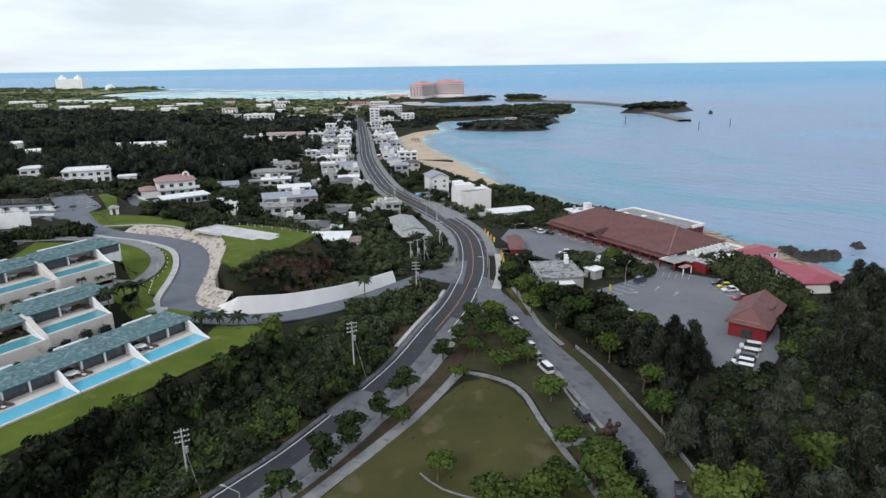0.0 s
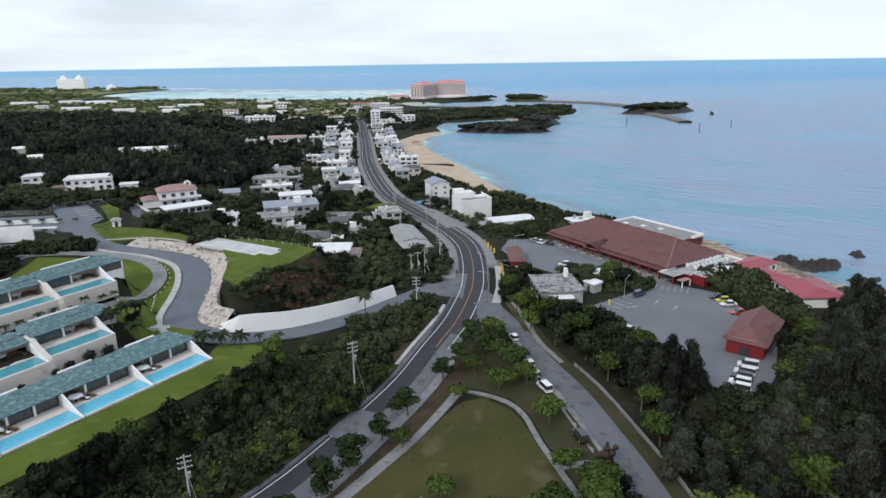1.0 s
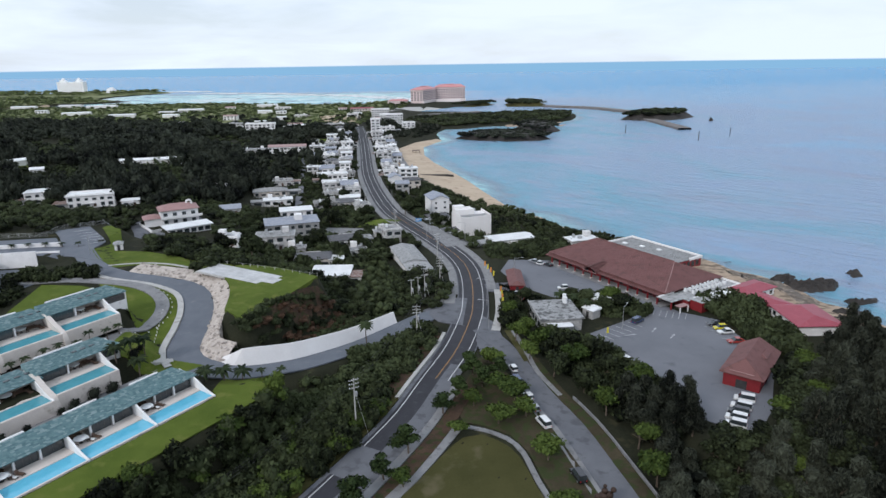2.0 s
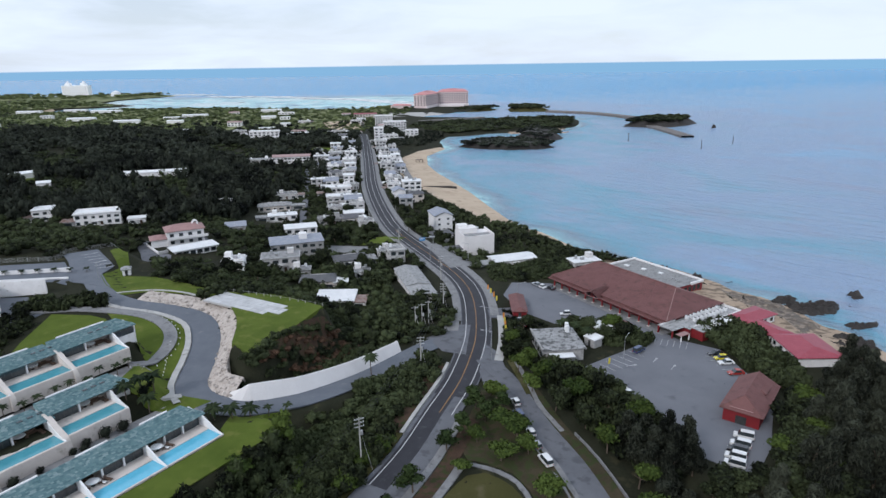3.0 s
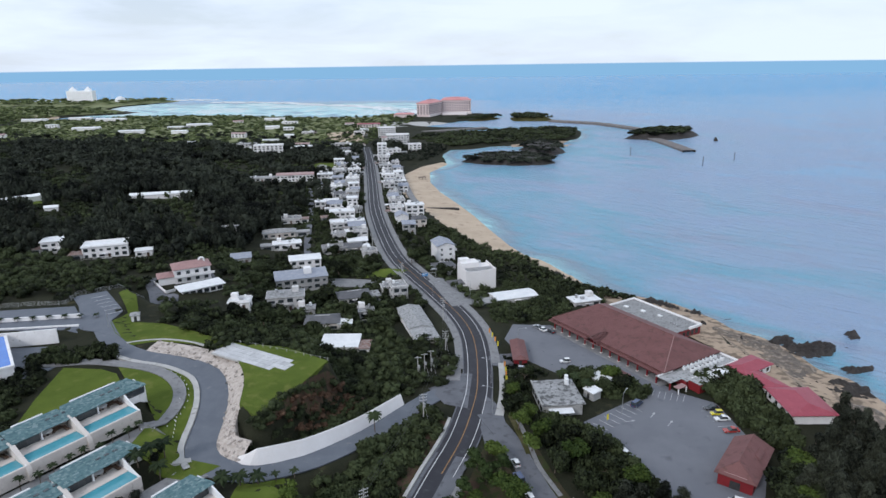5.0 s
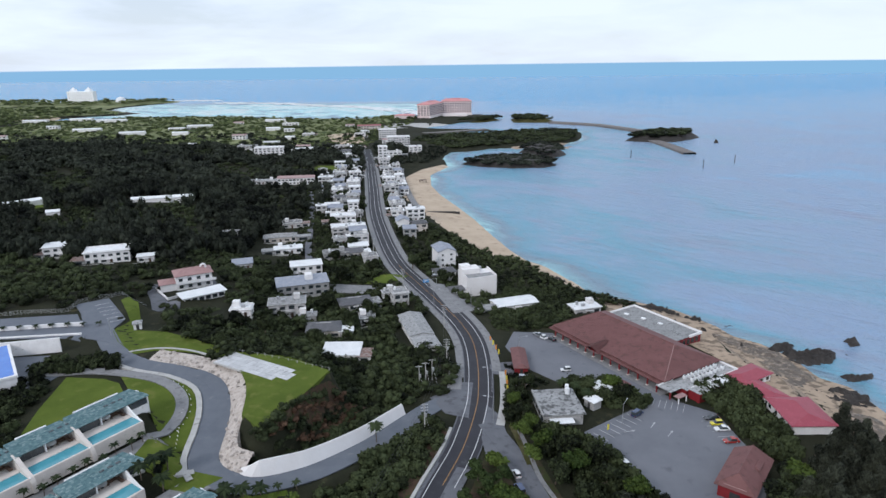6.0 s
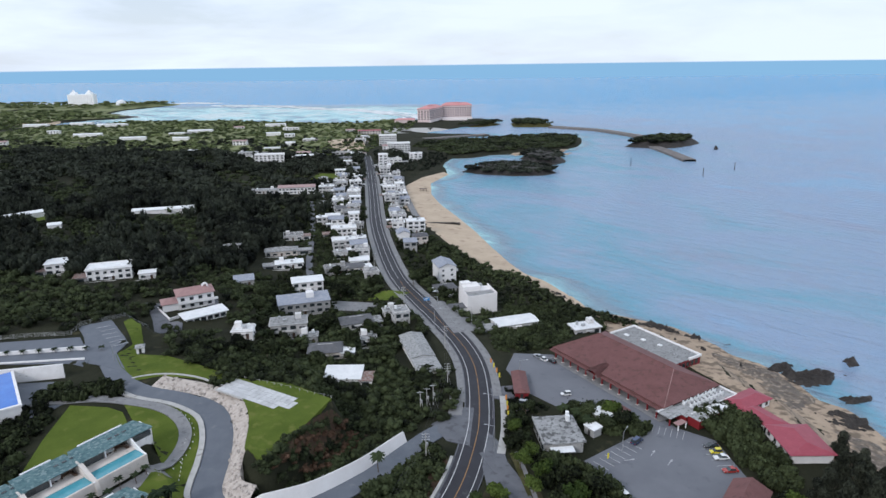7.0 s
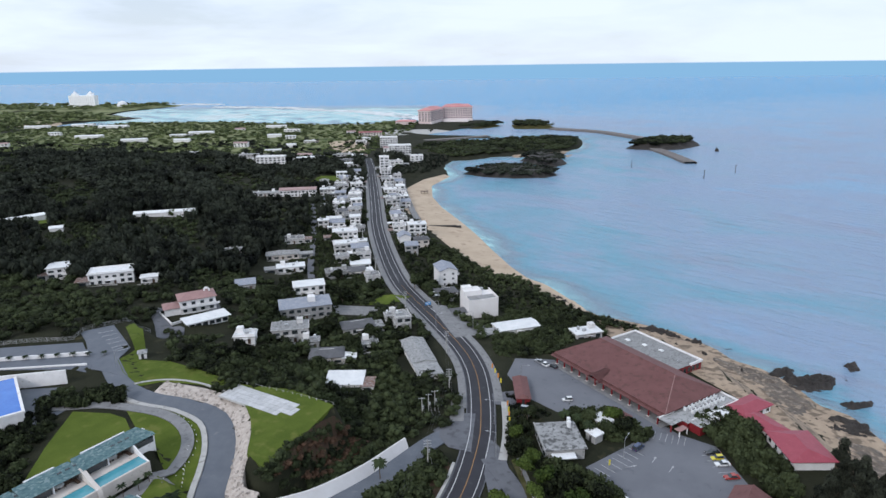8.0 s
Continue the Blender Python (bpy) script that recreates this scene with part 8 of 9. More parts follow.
def scatter(x0, x1, y0, y1, gap, margin, seed):
    g = np.random.default_rng(seed)
    X, Y = np.meshgrid(np.arange(x0, x1, gap), np.arange(y0, y1, gap))
    X = (X + g.uniform(-0.45, 0.45, X.shape) * gap).ravel()
    Y = (Y + g.uniform(-0.45, 0.45, Y.shape) * gap).ravel()
    seen = np.abs(np.degrees(np.arctan2(X - 3, Y - 3)) + 6.6) < 40
    X, Y = X[seen], Y[seen]
    ok = free(X, Y, margin)
    return X[ok], Y[ok]


def wood_patch(name, box_, gap, margin, n, size, mat, label, seed, s0, s1, h0, h1, keep=None, fine=False):
    x, y = scatter(*box_, gap, margin, seed)
    if keep is not None:
        k = keep(x, y)
        x, y = x[k], y[k]
    g = np.random.default_rng(seed + 1)
    patch = 0.5 + 0.5 * np.sin(x * 0.05 + np.sin(y * 0.031) * 2) * np.sin(y * 0.043 + 1)
    s = g.uniform(s0, s1, len(x)) * (0.8 + 0.4 * patch)
    h = g.uniform(h0, h1, len(x)) * (0.7 + 0.55 * patch)
    return woods(name, x, y, s, h, n, size, mat, label, seed=seed, fine=fine)


def tall_wood(x, y):
    return np.sin(x * 0.023 + 1.3) * np.sin(y * 0.027 + 0.4) + 0.35 * np.sin(x * 0.07 + y * 0.05) + 0.45 * np.sin(x * 12.99 + y * 78.23) > -0.3


def bank(name, area, gap, most, n, size, mat, label, seed, s0, s1, h0, h1, margin=-3.0, kind="shrub", fine=True):
    p = np.array(spread(area, gap, most, margin))
    g = np.random.default_rng(seed)
    return woods(name, p[:, 0], p[:, 1], g.uniform(s0, s1, len(p)), g.uniform(h0, h1, len(p)), n, size, mat, label, seed=seed, fine=fine, kind=kind)


SLOPE = [row_at(12, -8), row_at(2, -10), row_at(-22, -10), row_at(-50, -9.4), row_at(-78, -9.4), (-70, 44), (-52, 72), (-36, 96), (-27, 116), (-24, 128), (-34, 126)]
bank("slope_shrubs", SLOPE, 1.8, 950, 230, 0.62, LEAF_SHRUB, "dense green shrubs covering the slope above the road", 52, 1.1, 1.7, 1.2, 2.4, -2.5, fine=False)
for x, y in ((29, 127.7), (33.4, 128.6), (37.6, 127.0), (41.1, 126), (30.5, 123.1), (34.2, 122.1), (37.8, 121.1), (41.3, 119.8), (36, 117), (33, 118.5), (73, 138), (76, 135), (79, 141), (77, 130), (82, 136), (84, 142), (80, 147), (86, 148), (75, 127), (72, 122), (77, 122), (82, 128), (88, 135), (90, 142), (84, 153), (92, 152), (97, 158), (98, 148), (95, 140), (100, 164), (104, 158), (106, 168), (110, 162), (102, 171), (109, 172), (113, 168), (115, 160), (108, 152), (104, 146), (98, 176)):
    plant(IRON, x, y, float(rng.uniform(1.05, 1.3)), "ironwood_tree", "feathery dark grey-green ironwood tree beside the car park", "tree", "trees of the grove", float(rng.uniform(0.95, 1.2)))
for x, y, z in spread([(42, 119), (54, 117), (62, 128), (67, 140), (73, 152), (78, 150), (74, 128), (70, 110), (58, 98), (44, 98)], 3.0, 60, -4.0, lambda x, y: inside_of(x, y, CAR_PARK) < -2):
    s = float(rng.uniform(1.1, 1.5))
    plant(BROAD_DARK if rng.random() < 0.8 else BROAD, x, y, s, "broadleaf_tree", "dense green bushy tree at the edge of the grove", "tree", "trees of the grove", s * 0.85, z=z)
# filler bushes in LEAF_DARK: the grove's inner shade is put into their colour
bank("grove_undergrowth", [(34, 116), (34, 100), (38, 66), (46, 54), (150, 54), (128, 120), (124, 172), (104, 172), (92, 164), (78, 150), (72, 126), (60, 112), (46, 118)], 3.0, 420, 90, 0.8, LEAF_DARK, "undergrowth filling the ironwood grove, coloured dark for the shade inside", 53, 1.3, 2.0, 1.2, 2.2, -4.0, fine=False)
TERRACE_BANK = [(-56, 147), (-59, 136), (-52, 141), (-40, 158), (-30, 170), (-36, 176), (-47, 172), (-48.5, 166)]
bank("bank_shrubs", TERRACE_BANK, 2.3, 90, 260, 0.42, LEAF_SHRUB, "dark green shrubs on the bank above the white wall", 41, 0.8, 1.3, 0.8, 1.3)
bank("bank_shrubs", [(-64, 137), (-60, 136), (-56, 144), (-50, 152), (-46, 150), (-50, 140), (-56, 132), (-62, 130.5), (-65, 133)], 1.9, 70, 200, 0.5, LEAF_SHRUB, "dense dark shrubs above the white retaining wall", 57, 0.8, 1.25, 0.8, 1.4, -40, fine=False)
bank("dry_shrubs", [(-54, 148), (-57, 139), (-48, 152), (-42, 164), (-47, 170), (-48.5, 164)], 1.6, 110, 160, 0.5, LEAF_BROWN, "dried red-brown shrubs on the bank below the lawn", 42, 0.7, 1.1, 0.6, 0.9)
bank("hall_hedge", [(2, 240), (16, 240), (34, 264), (44, 268), (40, 290), (24, 300), (0, 300), (-4, 262)], 2.6, 260, 160, 0.6, LEAF_SHRUB, "dense dark trees between restaurant and beach", 54, 1.1, 1.7, 1.0, 1.9, -2.0, fine=False)
bank("hedge", [(-3, 238), (14, 239), (20, 250), (4, 270), (-6, 262)], 2.3, 90, 160, 0.6, LEAF_SHRUB, "dense hedge between pavement and car park", 55, 0.9, 1.4, 0.8, 1.4, -40, fine=False)
bank("hedge", [(2, 207), (5, 202), (15, 196), (11, 191), (4, 197)], 2.0, 40, 160, 0.5, LEAF_SHRUB, "green bushes beside the car park entrance", 56, 0.8, 1.2, 0.7, 1.2, -40, fine=False)
bank("hillside_shrubs", [(-82, 182), (-46, 172), (-30, 174), (-26, 190), (-30, 215), (-60, 222), (-95, 215), (-118, 200)], 2.3, 560, 200, 0.6, LEAF_SHRUB, "dark green shrubs on the hillside below the lawn", 43, 1.0, 1.7, 0.9, 1.7, fine=False)
bank("roadside_shrubs", [(-38, 122), (-24, 132), (-17, 150), (-15, 164), (-22, 166), (-36, 148), (-47, 131)], 2.3, 110, 280, 0.5, LEAF_SHRUB, "dark green shrubs between driveway and road", 44, 1.1, 1.7, 1.1, 1.9, -1.5)
bank("garden_trees", [(62, 190), (70, 172), (74, 156), (82, 160), (80, 172), (78, 190), (74, 199), (66, 198)], 2.6, 60, 420, 0.55, LEAF_SHRUB, "dense dark trees between car park and seaside house", 45, 1.2, 1.8, 1.6, 2.4, -30)
bank("garden_trees", [(-140, 170), (-122, 174), (-116, 168), (-122, 164), (-136, 160), (-130, 152), (-127, 138), (-121, 128), (-112, 112), (-120, 104), (-142, 130)], 2.9, 150, 380, 0.55, LEAF_SHRUB, "dense dark garden trees beside the resort court", 46, 1.1, 1.6, 1.1, 1.9, -40)
bank("hedge", [(13, 170), (23, 161), (30, 158), (37, 143), (43, 126), (36, 118), (28, 126), (22, 138), (12, 158)], 2.2, 150, 380, 0.5, LEAF_SHRUB, "dense green bushes between side road and car park", 47, 1.1, 1.6, 1.2, 2.1, -2)
bank("hedge", [(20, 190), (30, 183), (40, 181.5), (46, 184.5), (37, 193), (30, 197)], 2.2, 60, 380, 0.5, LEAF_SHRUB, "bushes and small trees between shop and restaurant", 48, 1.1, 1.6, 1.3, 2.2, -40)
bank("hedge", [(3, 170), (9, 168), (9, 184), (6, 198), (2.5, 198)], 2.0, 45, 300, 0.45, LEAF_SHRUB, "green bushes beside the pavement", 49, 0.8, 1.3, 0.9, 1.5, -40)
def verge_of(y0, y1, near_by, far_off):
    line = part_of(ROAD, y0, y1)
    return [p[:2] for p in shifted(line, near_by)] + [p[:2] for p in reversed(shifted(line, far_off))]


for k, (y0, y1, a, b) in enumerate(((296, 380, -10, -36), (380, 470, -10, -34), (470, 600, -9.5, -24), (600, 720, -9.5, -24), (300, 400, 10, 44), (400, 520, 10, 50), (520, 700, 10, 60))):
    bank("garden_trees", verge_of(y0, y1, a, b), 3.4, 150, 110, 0.85, LEAF_SHRUB, "dense dark garden trees between the village houses", 60 + k, 0.7, 1.35, 0.7, 1.5, -2.6, fine=False)
bank("shore_trees", [(-150, 730), (-128, 702), (-100, 745), (-92, 800), (-85, 860), (-140, 880), (-165, 800)], 5.0, 170, 90, 1.0, LEAF_DARK, "dark trees at the head of the bay", 68, 1.0, 1.8, 1.2, 2.2, -12, fine=False)
bank("garden_bushes", [(-112, 240), (-30, 205), (-26, 225), (-42, 262), (-62, 300), (-90, 370), (-120, 470), (-165, 560), (-190, 560), (-150, 440), (-128, 330)], 3.1, 1300, 70, 0.9, LEAF_SHRUB, "dark green garden bushes between the village houses", 50, 0.8, 1.4, 0.7, 1.5, -2.2, fine=False)
bank("garden_bushes", [(-4, 262), (14, 256), (36, 268), (30, 296), (10, 330), (-20, 370), (-50, 430), (-75, 480), (-90, 500), (-62, 410), (-30, 340), (-16, 310)], 2.8, 900, 70, 0.85, LEAF_SHRUB, "dark green bushes between houses and beach", 51, 0.8, 1.4, 0.7, 1.4, -2.2, fine=False)
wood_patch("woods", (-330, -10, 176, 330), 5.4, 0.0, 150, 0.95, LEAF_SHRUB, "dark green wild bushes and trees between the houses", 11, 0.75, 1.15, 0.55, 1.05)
# LEAF_DARK is greyed: the haze over the woods is put into its colour
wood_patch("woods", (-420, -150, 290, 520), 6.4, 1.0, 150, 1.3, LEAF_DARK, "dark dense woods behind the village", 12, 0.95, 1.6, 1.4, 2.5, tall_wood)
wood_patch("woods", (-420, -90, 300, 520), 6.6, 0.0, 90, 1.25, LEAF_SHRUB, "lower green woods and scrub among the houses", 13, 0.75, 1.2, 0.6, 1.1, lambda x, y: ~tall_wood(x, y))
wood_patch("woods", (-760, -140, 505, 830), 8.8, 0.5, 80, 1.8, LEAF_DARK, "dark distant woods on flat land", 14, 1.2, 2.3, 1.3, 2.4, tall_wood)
wood_patch("woods", (-760, -140, 505, 830), 9.5, 0.0, 50, 1.5, LEAF_SHRUB, "distant scrub and low green trees", 15, 1.1, 1.6, 0.5, 1.1, lambda x, y: ~tall_wood(x, y))
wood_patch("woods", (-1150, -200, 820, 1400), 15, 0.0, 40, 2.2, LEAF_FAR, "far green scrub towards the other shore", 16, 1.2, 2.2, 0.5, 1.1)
def islet_scrub(name, outline, count, level, s0, s1, mat, label, seed):
    g = np.random.default_rng(seed)
    ax, ay = [p[0] for p in outline], [p[1] for p in outline]
    x, y = g.uniform(min(ax), max(ax), count * 6), g.uniform(min(ay), max(ay), count * 6)
    k = inside_of(x, y, outline) > 3
    x, y = x[k][:count], y[k][:count]
    s = g.uniform(s0, s1, len(x))
    return woods(name, x, y, s, s * 0.5, 36, 1.8, mat, label, seed=seed, lift=level)


islet_scrub("scrub", [(-61, 745), (-35, 727), (1, 717), (36, 722), (53, 741), (46, 772), (18, 793), (-17, 796), (-45, 778)], 230, 4.0, 1.1, 2.0, LEAF_DARK, "dark scrub on a rocky islet", 31)
islet_scrub("scrub", [(7, 853), (25, 810), (53, 798), (70, 825), (65, 880), (43, 912), (19, 895)], 110, 5.0, 1.1, 1.9, LEAF_DARK, "dark scrub on a rocky islet", 32)
islet_scrub("scrub", [(-150, 945), (-82, 862), (-8, 908), (78, 950), (100, 1011), (105, 1095), (48, 1112), (-57, 1055), (-140, 1020)], 700, 3.0, 1.3, 2.2, LEAF_SHRUB, "green wood on the low spit", 33)
islet_scrub("scrub", [(-130, 1262), (-60, 1275), (-20, 1330), (-40, 1375), (-90, 1290)], 90, 5.0, 1.3, 2.2, LEAF_SHRUB, "green scrub below the far hotel", 34)
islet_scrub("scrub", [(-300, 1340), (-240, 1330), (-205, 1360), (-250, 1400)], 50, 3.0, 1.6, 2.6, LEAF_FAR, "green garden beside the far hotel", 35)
# far scrub whose sunlit look comes from LEAF_FAR's light colour
islet_scrub("scrub", [(-1090, 2010), (-1180, 2060), (-1400, 2030), (-1800, 2040), (-1800, 1800), (-1250, 1760), (-1160, 1890)], 300, 7.0, 2.0, 3.6, LEAF_FAR, "pale scrub on the far headland, sunlight put into its colour", 36)
islet_scrub("scrub", [(-920, 1420), (-960, 1490), (-1060, 1560), (-1110, 1640), (-1250, 1700), (-1600, 1650), (-1500, 1300), (-1150, 1240), (-1060, 1300), (-1010, 1440)], 420, 4.0, 2.0, 3.4, LEAF_FAR, "pale scrub round the lagoon, sunlight put into its colour", 37)
wood_patch("woods", (-60, 60, 262, 420), 4.2, -1.0, 120, 0.8, LEAF_SHRUB, "dense green coastal thicket above the beach", 17, 0.7, 1.0, 0.6, 1.0,
           lambda x, y: (inside_of(x, y, COAST + COAST_FAR) < np.interp(y, *BEACH_WIDE) + 17) & (np.interp(y, [p[1] for p in ROAD], [p[0] for p in ROAD]) < x - 16))
islet_scrub("scrub", [(166, 975), (192, 1022), (225, 1060), (280, 1060), (276, 1015), (258, 990), (234, 966), (200, 960)], 150, 7.0, 1.6, 2.6, LEAF_SHRUB, "low green scrub on the islet of the breakwater", 38)
islet_scrub("scrub", [(-6, 1350), (30, 1366), (70, 1346), (76, 1270), (0, 1270)], 80, 5.5, 1.8, 2.8, LEAF_SHRUB, "low green scrub on a mound", 39)
wood_patch("woods", (-1000, -230, 815, 1050), 15, 0.0, 36, 2.2, LEAF_DARK, "dark tree clumps scattered over the open land", 18, 1.3, 2.2, 0.7, 1.6, lambda x, y: np.sin(x * 0.03 + 2) * np.sin(y * 0.04) + 0.5 * np.sin(x * 12.99 + y * 78.23) > (y - 880) / 200)


# ---------------------------------------------------------------- cars, poles, small things
def car_paint(name, c, metal=0.0):
    m = surface(name, tuple(v * 0.9 for v in c), c, 0.25, 0.8, 4, 0.0, metal=metal, spec=0.6)
    m.node_tree.nodes["Principled BSDF"].inputs["Coat Weight"].default_value = 0.6
    return m


TYRE = surface("tyre_rubber", (0.015, 0.015, 0.015), (0.03, 0.03, 0.03), 0.9, 3, 9, 0.1)
LAMP_RED = surface("tail_lamp", (0.35, 0.02, 0.02), (0.45, 0.03, 0.03), 0.2, 3, 9, 0)
LAMP_CLEAR = surface("head_lamp", (0.6, 0.6, 0.6), (0.75, 0.75, 0.75), 0.15, 3, 9, 0)


def make_car(paint, kind, colour):
    """A parked car, nose along +y."""
    L, W, H = {"van": (4.4, 1.7, 1.85), "small": (3.5, 1.5, 1.55), "sedan": (4.4, 1.72, 1.45)}[kind]
    t = thing("car", Matrix.Identity(4), f"{colour} parked {'van' if kind == 'van' else 'car'} with dark windows", "car", "parked cars")
    belt = 0.82 if kind != "van" else 0.95
    side = [(-L / 2, 0.32), (-L / 2 + 0.05, belt), (L / 2 - 0.12, belt - 0.12), (L / 2, 0.55), (L / 2, 0.3), (L / 2 - 0.3, 0.22), (-L / 2 + 0.3, 0.22)]
    bm = bmesh.new()
    rings = [[bm.verts.new((x, y, z)) for y, z in side] for x in (-W / 2, W / 2)]
    n = len(side)
    bm.faces.new(rings[0])
    bm.faces.new(rings[1][::-1])
    for i in range(n):
        bm.faces.new((rings[0][i], rings[0][(i + 1) % n], rings[1][(i + 1) % n], rings[1][i]))
    bmesh.ops.recalc_face_normals(bm, faces=bm.faces)
    bmesh.ops.bevel(bm, geom=bm.edges[:], offset=0.07, segments=2, affect="EDGES")
    body = part("body", bm, paint, t)
    back, front = (-L / 2 + 0.1, L * 0.3) if kind == "van" else ((-L / 2 + 0.15, L * 0.22) if kind == "small" else (-L * 0.36, L * 0.2))
    tb, tf = (back + 0.12, front - 0.6) if kind != "sedan" else (back + 0.55, front - 0.75)
    bm = bmesh.new()
    lo = [bm.verts.new((x, y, belt - 0.05)) for x, y in ((-W / 2 + 0.06, back), (W / 2 - 0.06, back), (W / 2 - 0.06, front), (-W / 2 + 0.06, front))]
    hi = [bm.verts.new((x, y, H - 0.06)) for x, y in ((-W / 2 + 0.2, tb), (W / 2 - 0.2, tb), (W / 2 - 0.2, tf), (-W / 2 + 0.2, tf))]
    bm.faces.new(hi)
    for i in range(4):
        bm.faces.new((lo[i], lo[(i + 1) % 4], hi[(i + 1) % 4], hi[i]))
    bmesh.ops.recalc_face_normals(bm, faces=bm.faces)
    part("glazing", bm, GLASS, t, "dark glass")
    part("roof_panel", box(-W / 2 + 0.17, W / 2 - 0.17, tb - 0.05, tf + 0.05, H - 0.09, H, 0.04), paint, t)
    for sx in (-1, 1):
        for y in (-L * 0.3, L * 0.31):
            m = Matrix.Translation((sx * (W / 2 - 0.1), y, 0.3)) @ Matrix.Rotation(radians(90), 4, "Y")
            wheel = part("wheel", tube(0, 0, -0.1, 0.1, 0.3, sides=16, m=m), TYRE, t)
            part("rim", tube(0, 0, -0.11, 0.11, 0.18, sides=12, m=m), METAL, wheel)
        part("headlight", box(sx * (W / 2 - 0.32) - 0.16, sx * (W / 2 - 0.32) + 0.16, L / 2 - 0.06, L / 2 + 0.01, 0.52, 0.66, 0.02), LAMP_CLEAR, t)
        part("tail_light", box(sx * (W / 2 - 0.22) - 0.1, sx * (W / 2 - 0.22) + 0.1, -L / 2 - 0.01, -L / 2 + 0.05, 0.6, 0.82, 0.02), LAMP_RED, t)
        part("mirror", box(sx * (W / 2 + 0.06) - 0.07, sx * (W / 2 + 0.06) + 0.07, front - 0.5, front - 0.4, belt, belt + 0.14, 0.02), paint, t)
    return t


PAINTS = {"white": car_paint("white_car_paint", (0.75, 0.75, 0.75)), "black": car_paint("black_car_paint", (0.015, 0.015, 0.02)), "silver": car_paint("silver_car_paint", (0.4, 0.41, 0.43), 0.5),
          "yellow": car_paint("yellow_car_paint", (0.65, 0.55, 0.03)), "red": car_paint("red_car_paint", (0.35, 0.03, 0.02)), "blue": car_paint("dark_blue_car_paint", (0.03, 0.05, 0.12))}
FIRST = {}


def park_car(x, y, turn, colour, kind="small", z=None):
    z = on_land(x, y) + 0.12 if z is None else z
    m = pose(x, y, z, 0, 0, turn)
    if (colour, kind) not in FIRST:
        FIRST[colour, kind] = make_car(PAINTS[colour], kind, colour)
        FIRST[colour, kind].matrix_basis = m
    else:
        copy_thing(FIRST[colour, kind], m)


for x, y, a, c, k in ((5.2, 144.5, 22, "white", "small"), (6.0, 138.8, 24, "blue", "van"), (8.6, 132.2, 24, "white", "small"), (9.8, 127.6, 25, "silver", "small"), (11.6, 122.3, 26, "white", "van"), (17.2, 105.8, 20, "black", "van"),
                      (29.8, 86.4, -12, "black", "sedan"), (62.6, 177.2, 100, "black", "sedan"), (63.2, 174.4, 100, "yellow", "small"), (63.9, 171.6, 100, "white", "sedan"), (64.6, 165.6, 100, "red", "sedan"),
                      (41.2, 177.6, -44, "blue", "van"), (33, 152.5, 30, "white", "van"), (15.2, 231, 40, "white", "sedan"), (13.4, 233, 40, "silver", "sedan"), (18.4, 229.5, 40, "black", "sedan"), (22, 204.5, 100, "white", "small"),
                      (6.8, 196.8, 80, "silver", "van"), (6.6, 192.8, 80, "black", "sedan"), (54.6, 131.2, 65, "white", "van"), (53.2, 128.8, 65, "black", "van"), (52, 126.4, 65, "white", "van"), (51, 123.8, 65, "white", "van"), (56.4, 134.6, 70, "white", "van")):
    park_car(x, y, a, c, k, 14.22 if (x > 18 and y > 120 and x < 70 and not y == 122.3) or (y > 190 and x > 5) else None)


# utility poles, lamps, wires
def power_pole(x, y, top, turn, arms=3, z=None):
    z = on_land(x, y) if z is None else z
    t = thing("utility_pole", pose(x, y, z, 0, 0, turn), "weathered concrete utility pole with crossarms", "utility pole", "utility poles")
    h = top - z
    part("shaft", tube(0, 0, -0.6, h, 0.2, 0.12, 10), POLE, t)
    for k in range(arms):
        zz = h - 0.5 - k * 0.9
        a = part("crossarm", box(-1.1, 1.1, -0.06, 0.06, zz, zz + 0.1), METAL, t)
        for s in (-0.95, -0.4, 0.4, 0.95):
            part("insulator", tube(s, 0, zz + 0.1, zz + 0.32, 0.07, 0.05, 6), WHITE_ROOF, a)
    part("transformer", tube(0.42, 0, h - 4.2, h - 3.2, 0.28, 0.28, 10), METAL, t)
    part("guy_wire", rod((0, 0, h - 2.5), (1.6, -3.2, 0.0), 0.03, 5), METAL, t)
    return Vector((x, y, z + h - 0.4))


tops = [power_pole(-45.7, 82.2, 22.3, 30), power_pole(-27.8, 118.2, 25.2, 32, 3), power_pole(-20.8, 161, 24.6, 15, 3), power_pole(-19.2, 205, 24.5, 5, 4), power_pole(-24, 240, 23.2, 20, 3), power_pole(-50, 292, 20.5, 25, 3), power_pole(-78, 352, 19, 22, 2),
        power_pole(-104, 428, 17.5, 18, 2)]
for x, y in ((-26.4, 188), (-24.6, 190.5), (-22.8, 193)):
    power_pole(x, y, 22.5, 10, 1)
for a, b in zip(tops[:-1], tops[1:]):
    for off in (-0.8, 0.0, 0.8):
        line = []
        for k in range(13):
            s = k / 12
            p = a.lerp(b, s)
            line.append((p.x + off, p.y, p.z - 4 * 0.9 * s * (1 - s)))
        bm = bmesh.new()
        rings = [[bm.verts.new((px + dx, py, pz + dz)) for dx, dz in ((0.025, 0), (0, 0.025), (-0.025, 0), (0, -0.025))] for px, py, pz in line]
        for p, q in zip(rings[:-1], rings[1:]):
            for j in range(4):
                bm.faces.new((p[j], p[(j + 1) % 4], q[(j + 1) % 4], q[j]))
        w = part("power_line", bm, DARK)
        tagged(w, "thin black overhead power line between poles", "cable", "power lines")


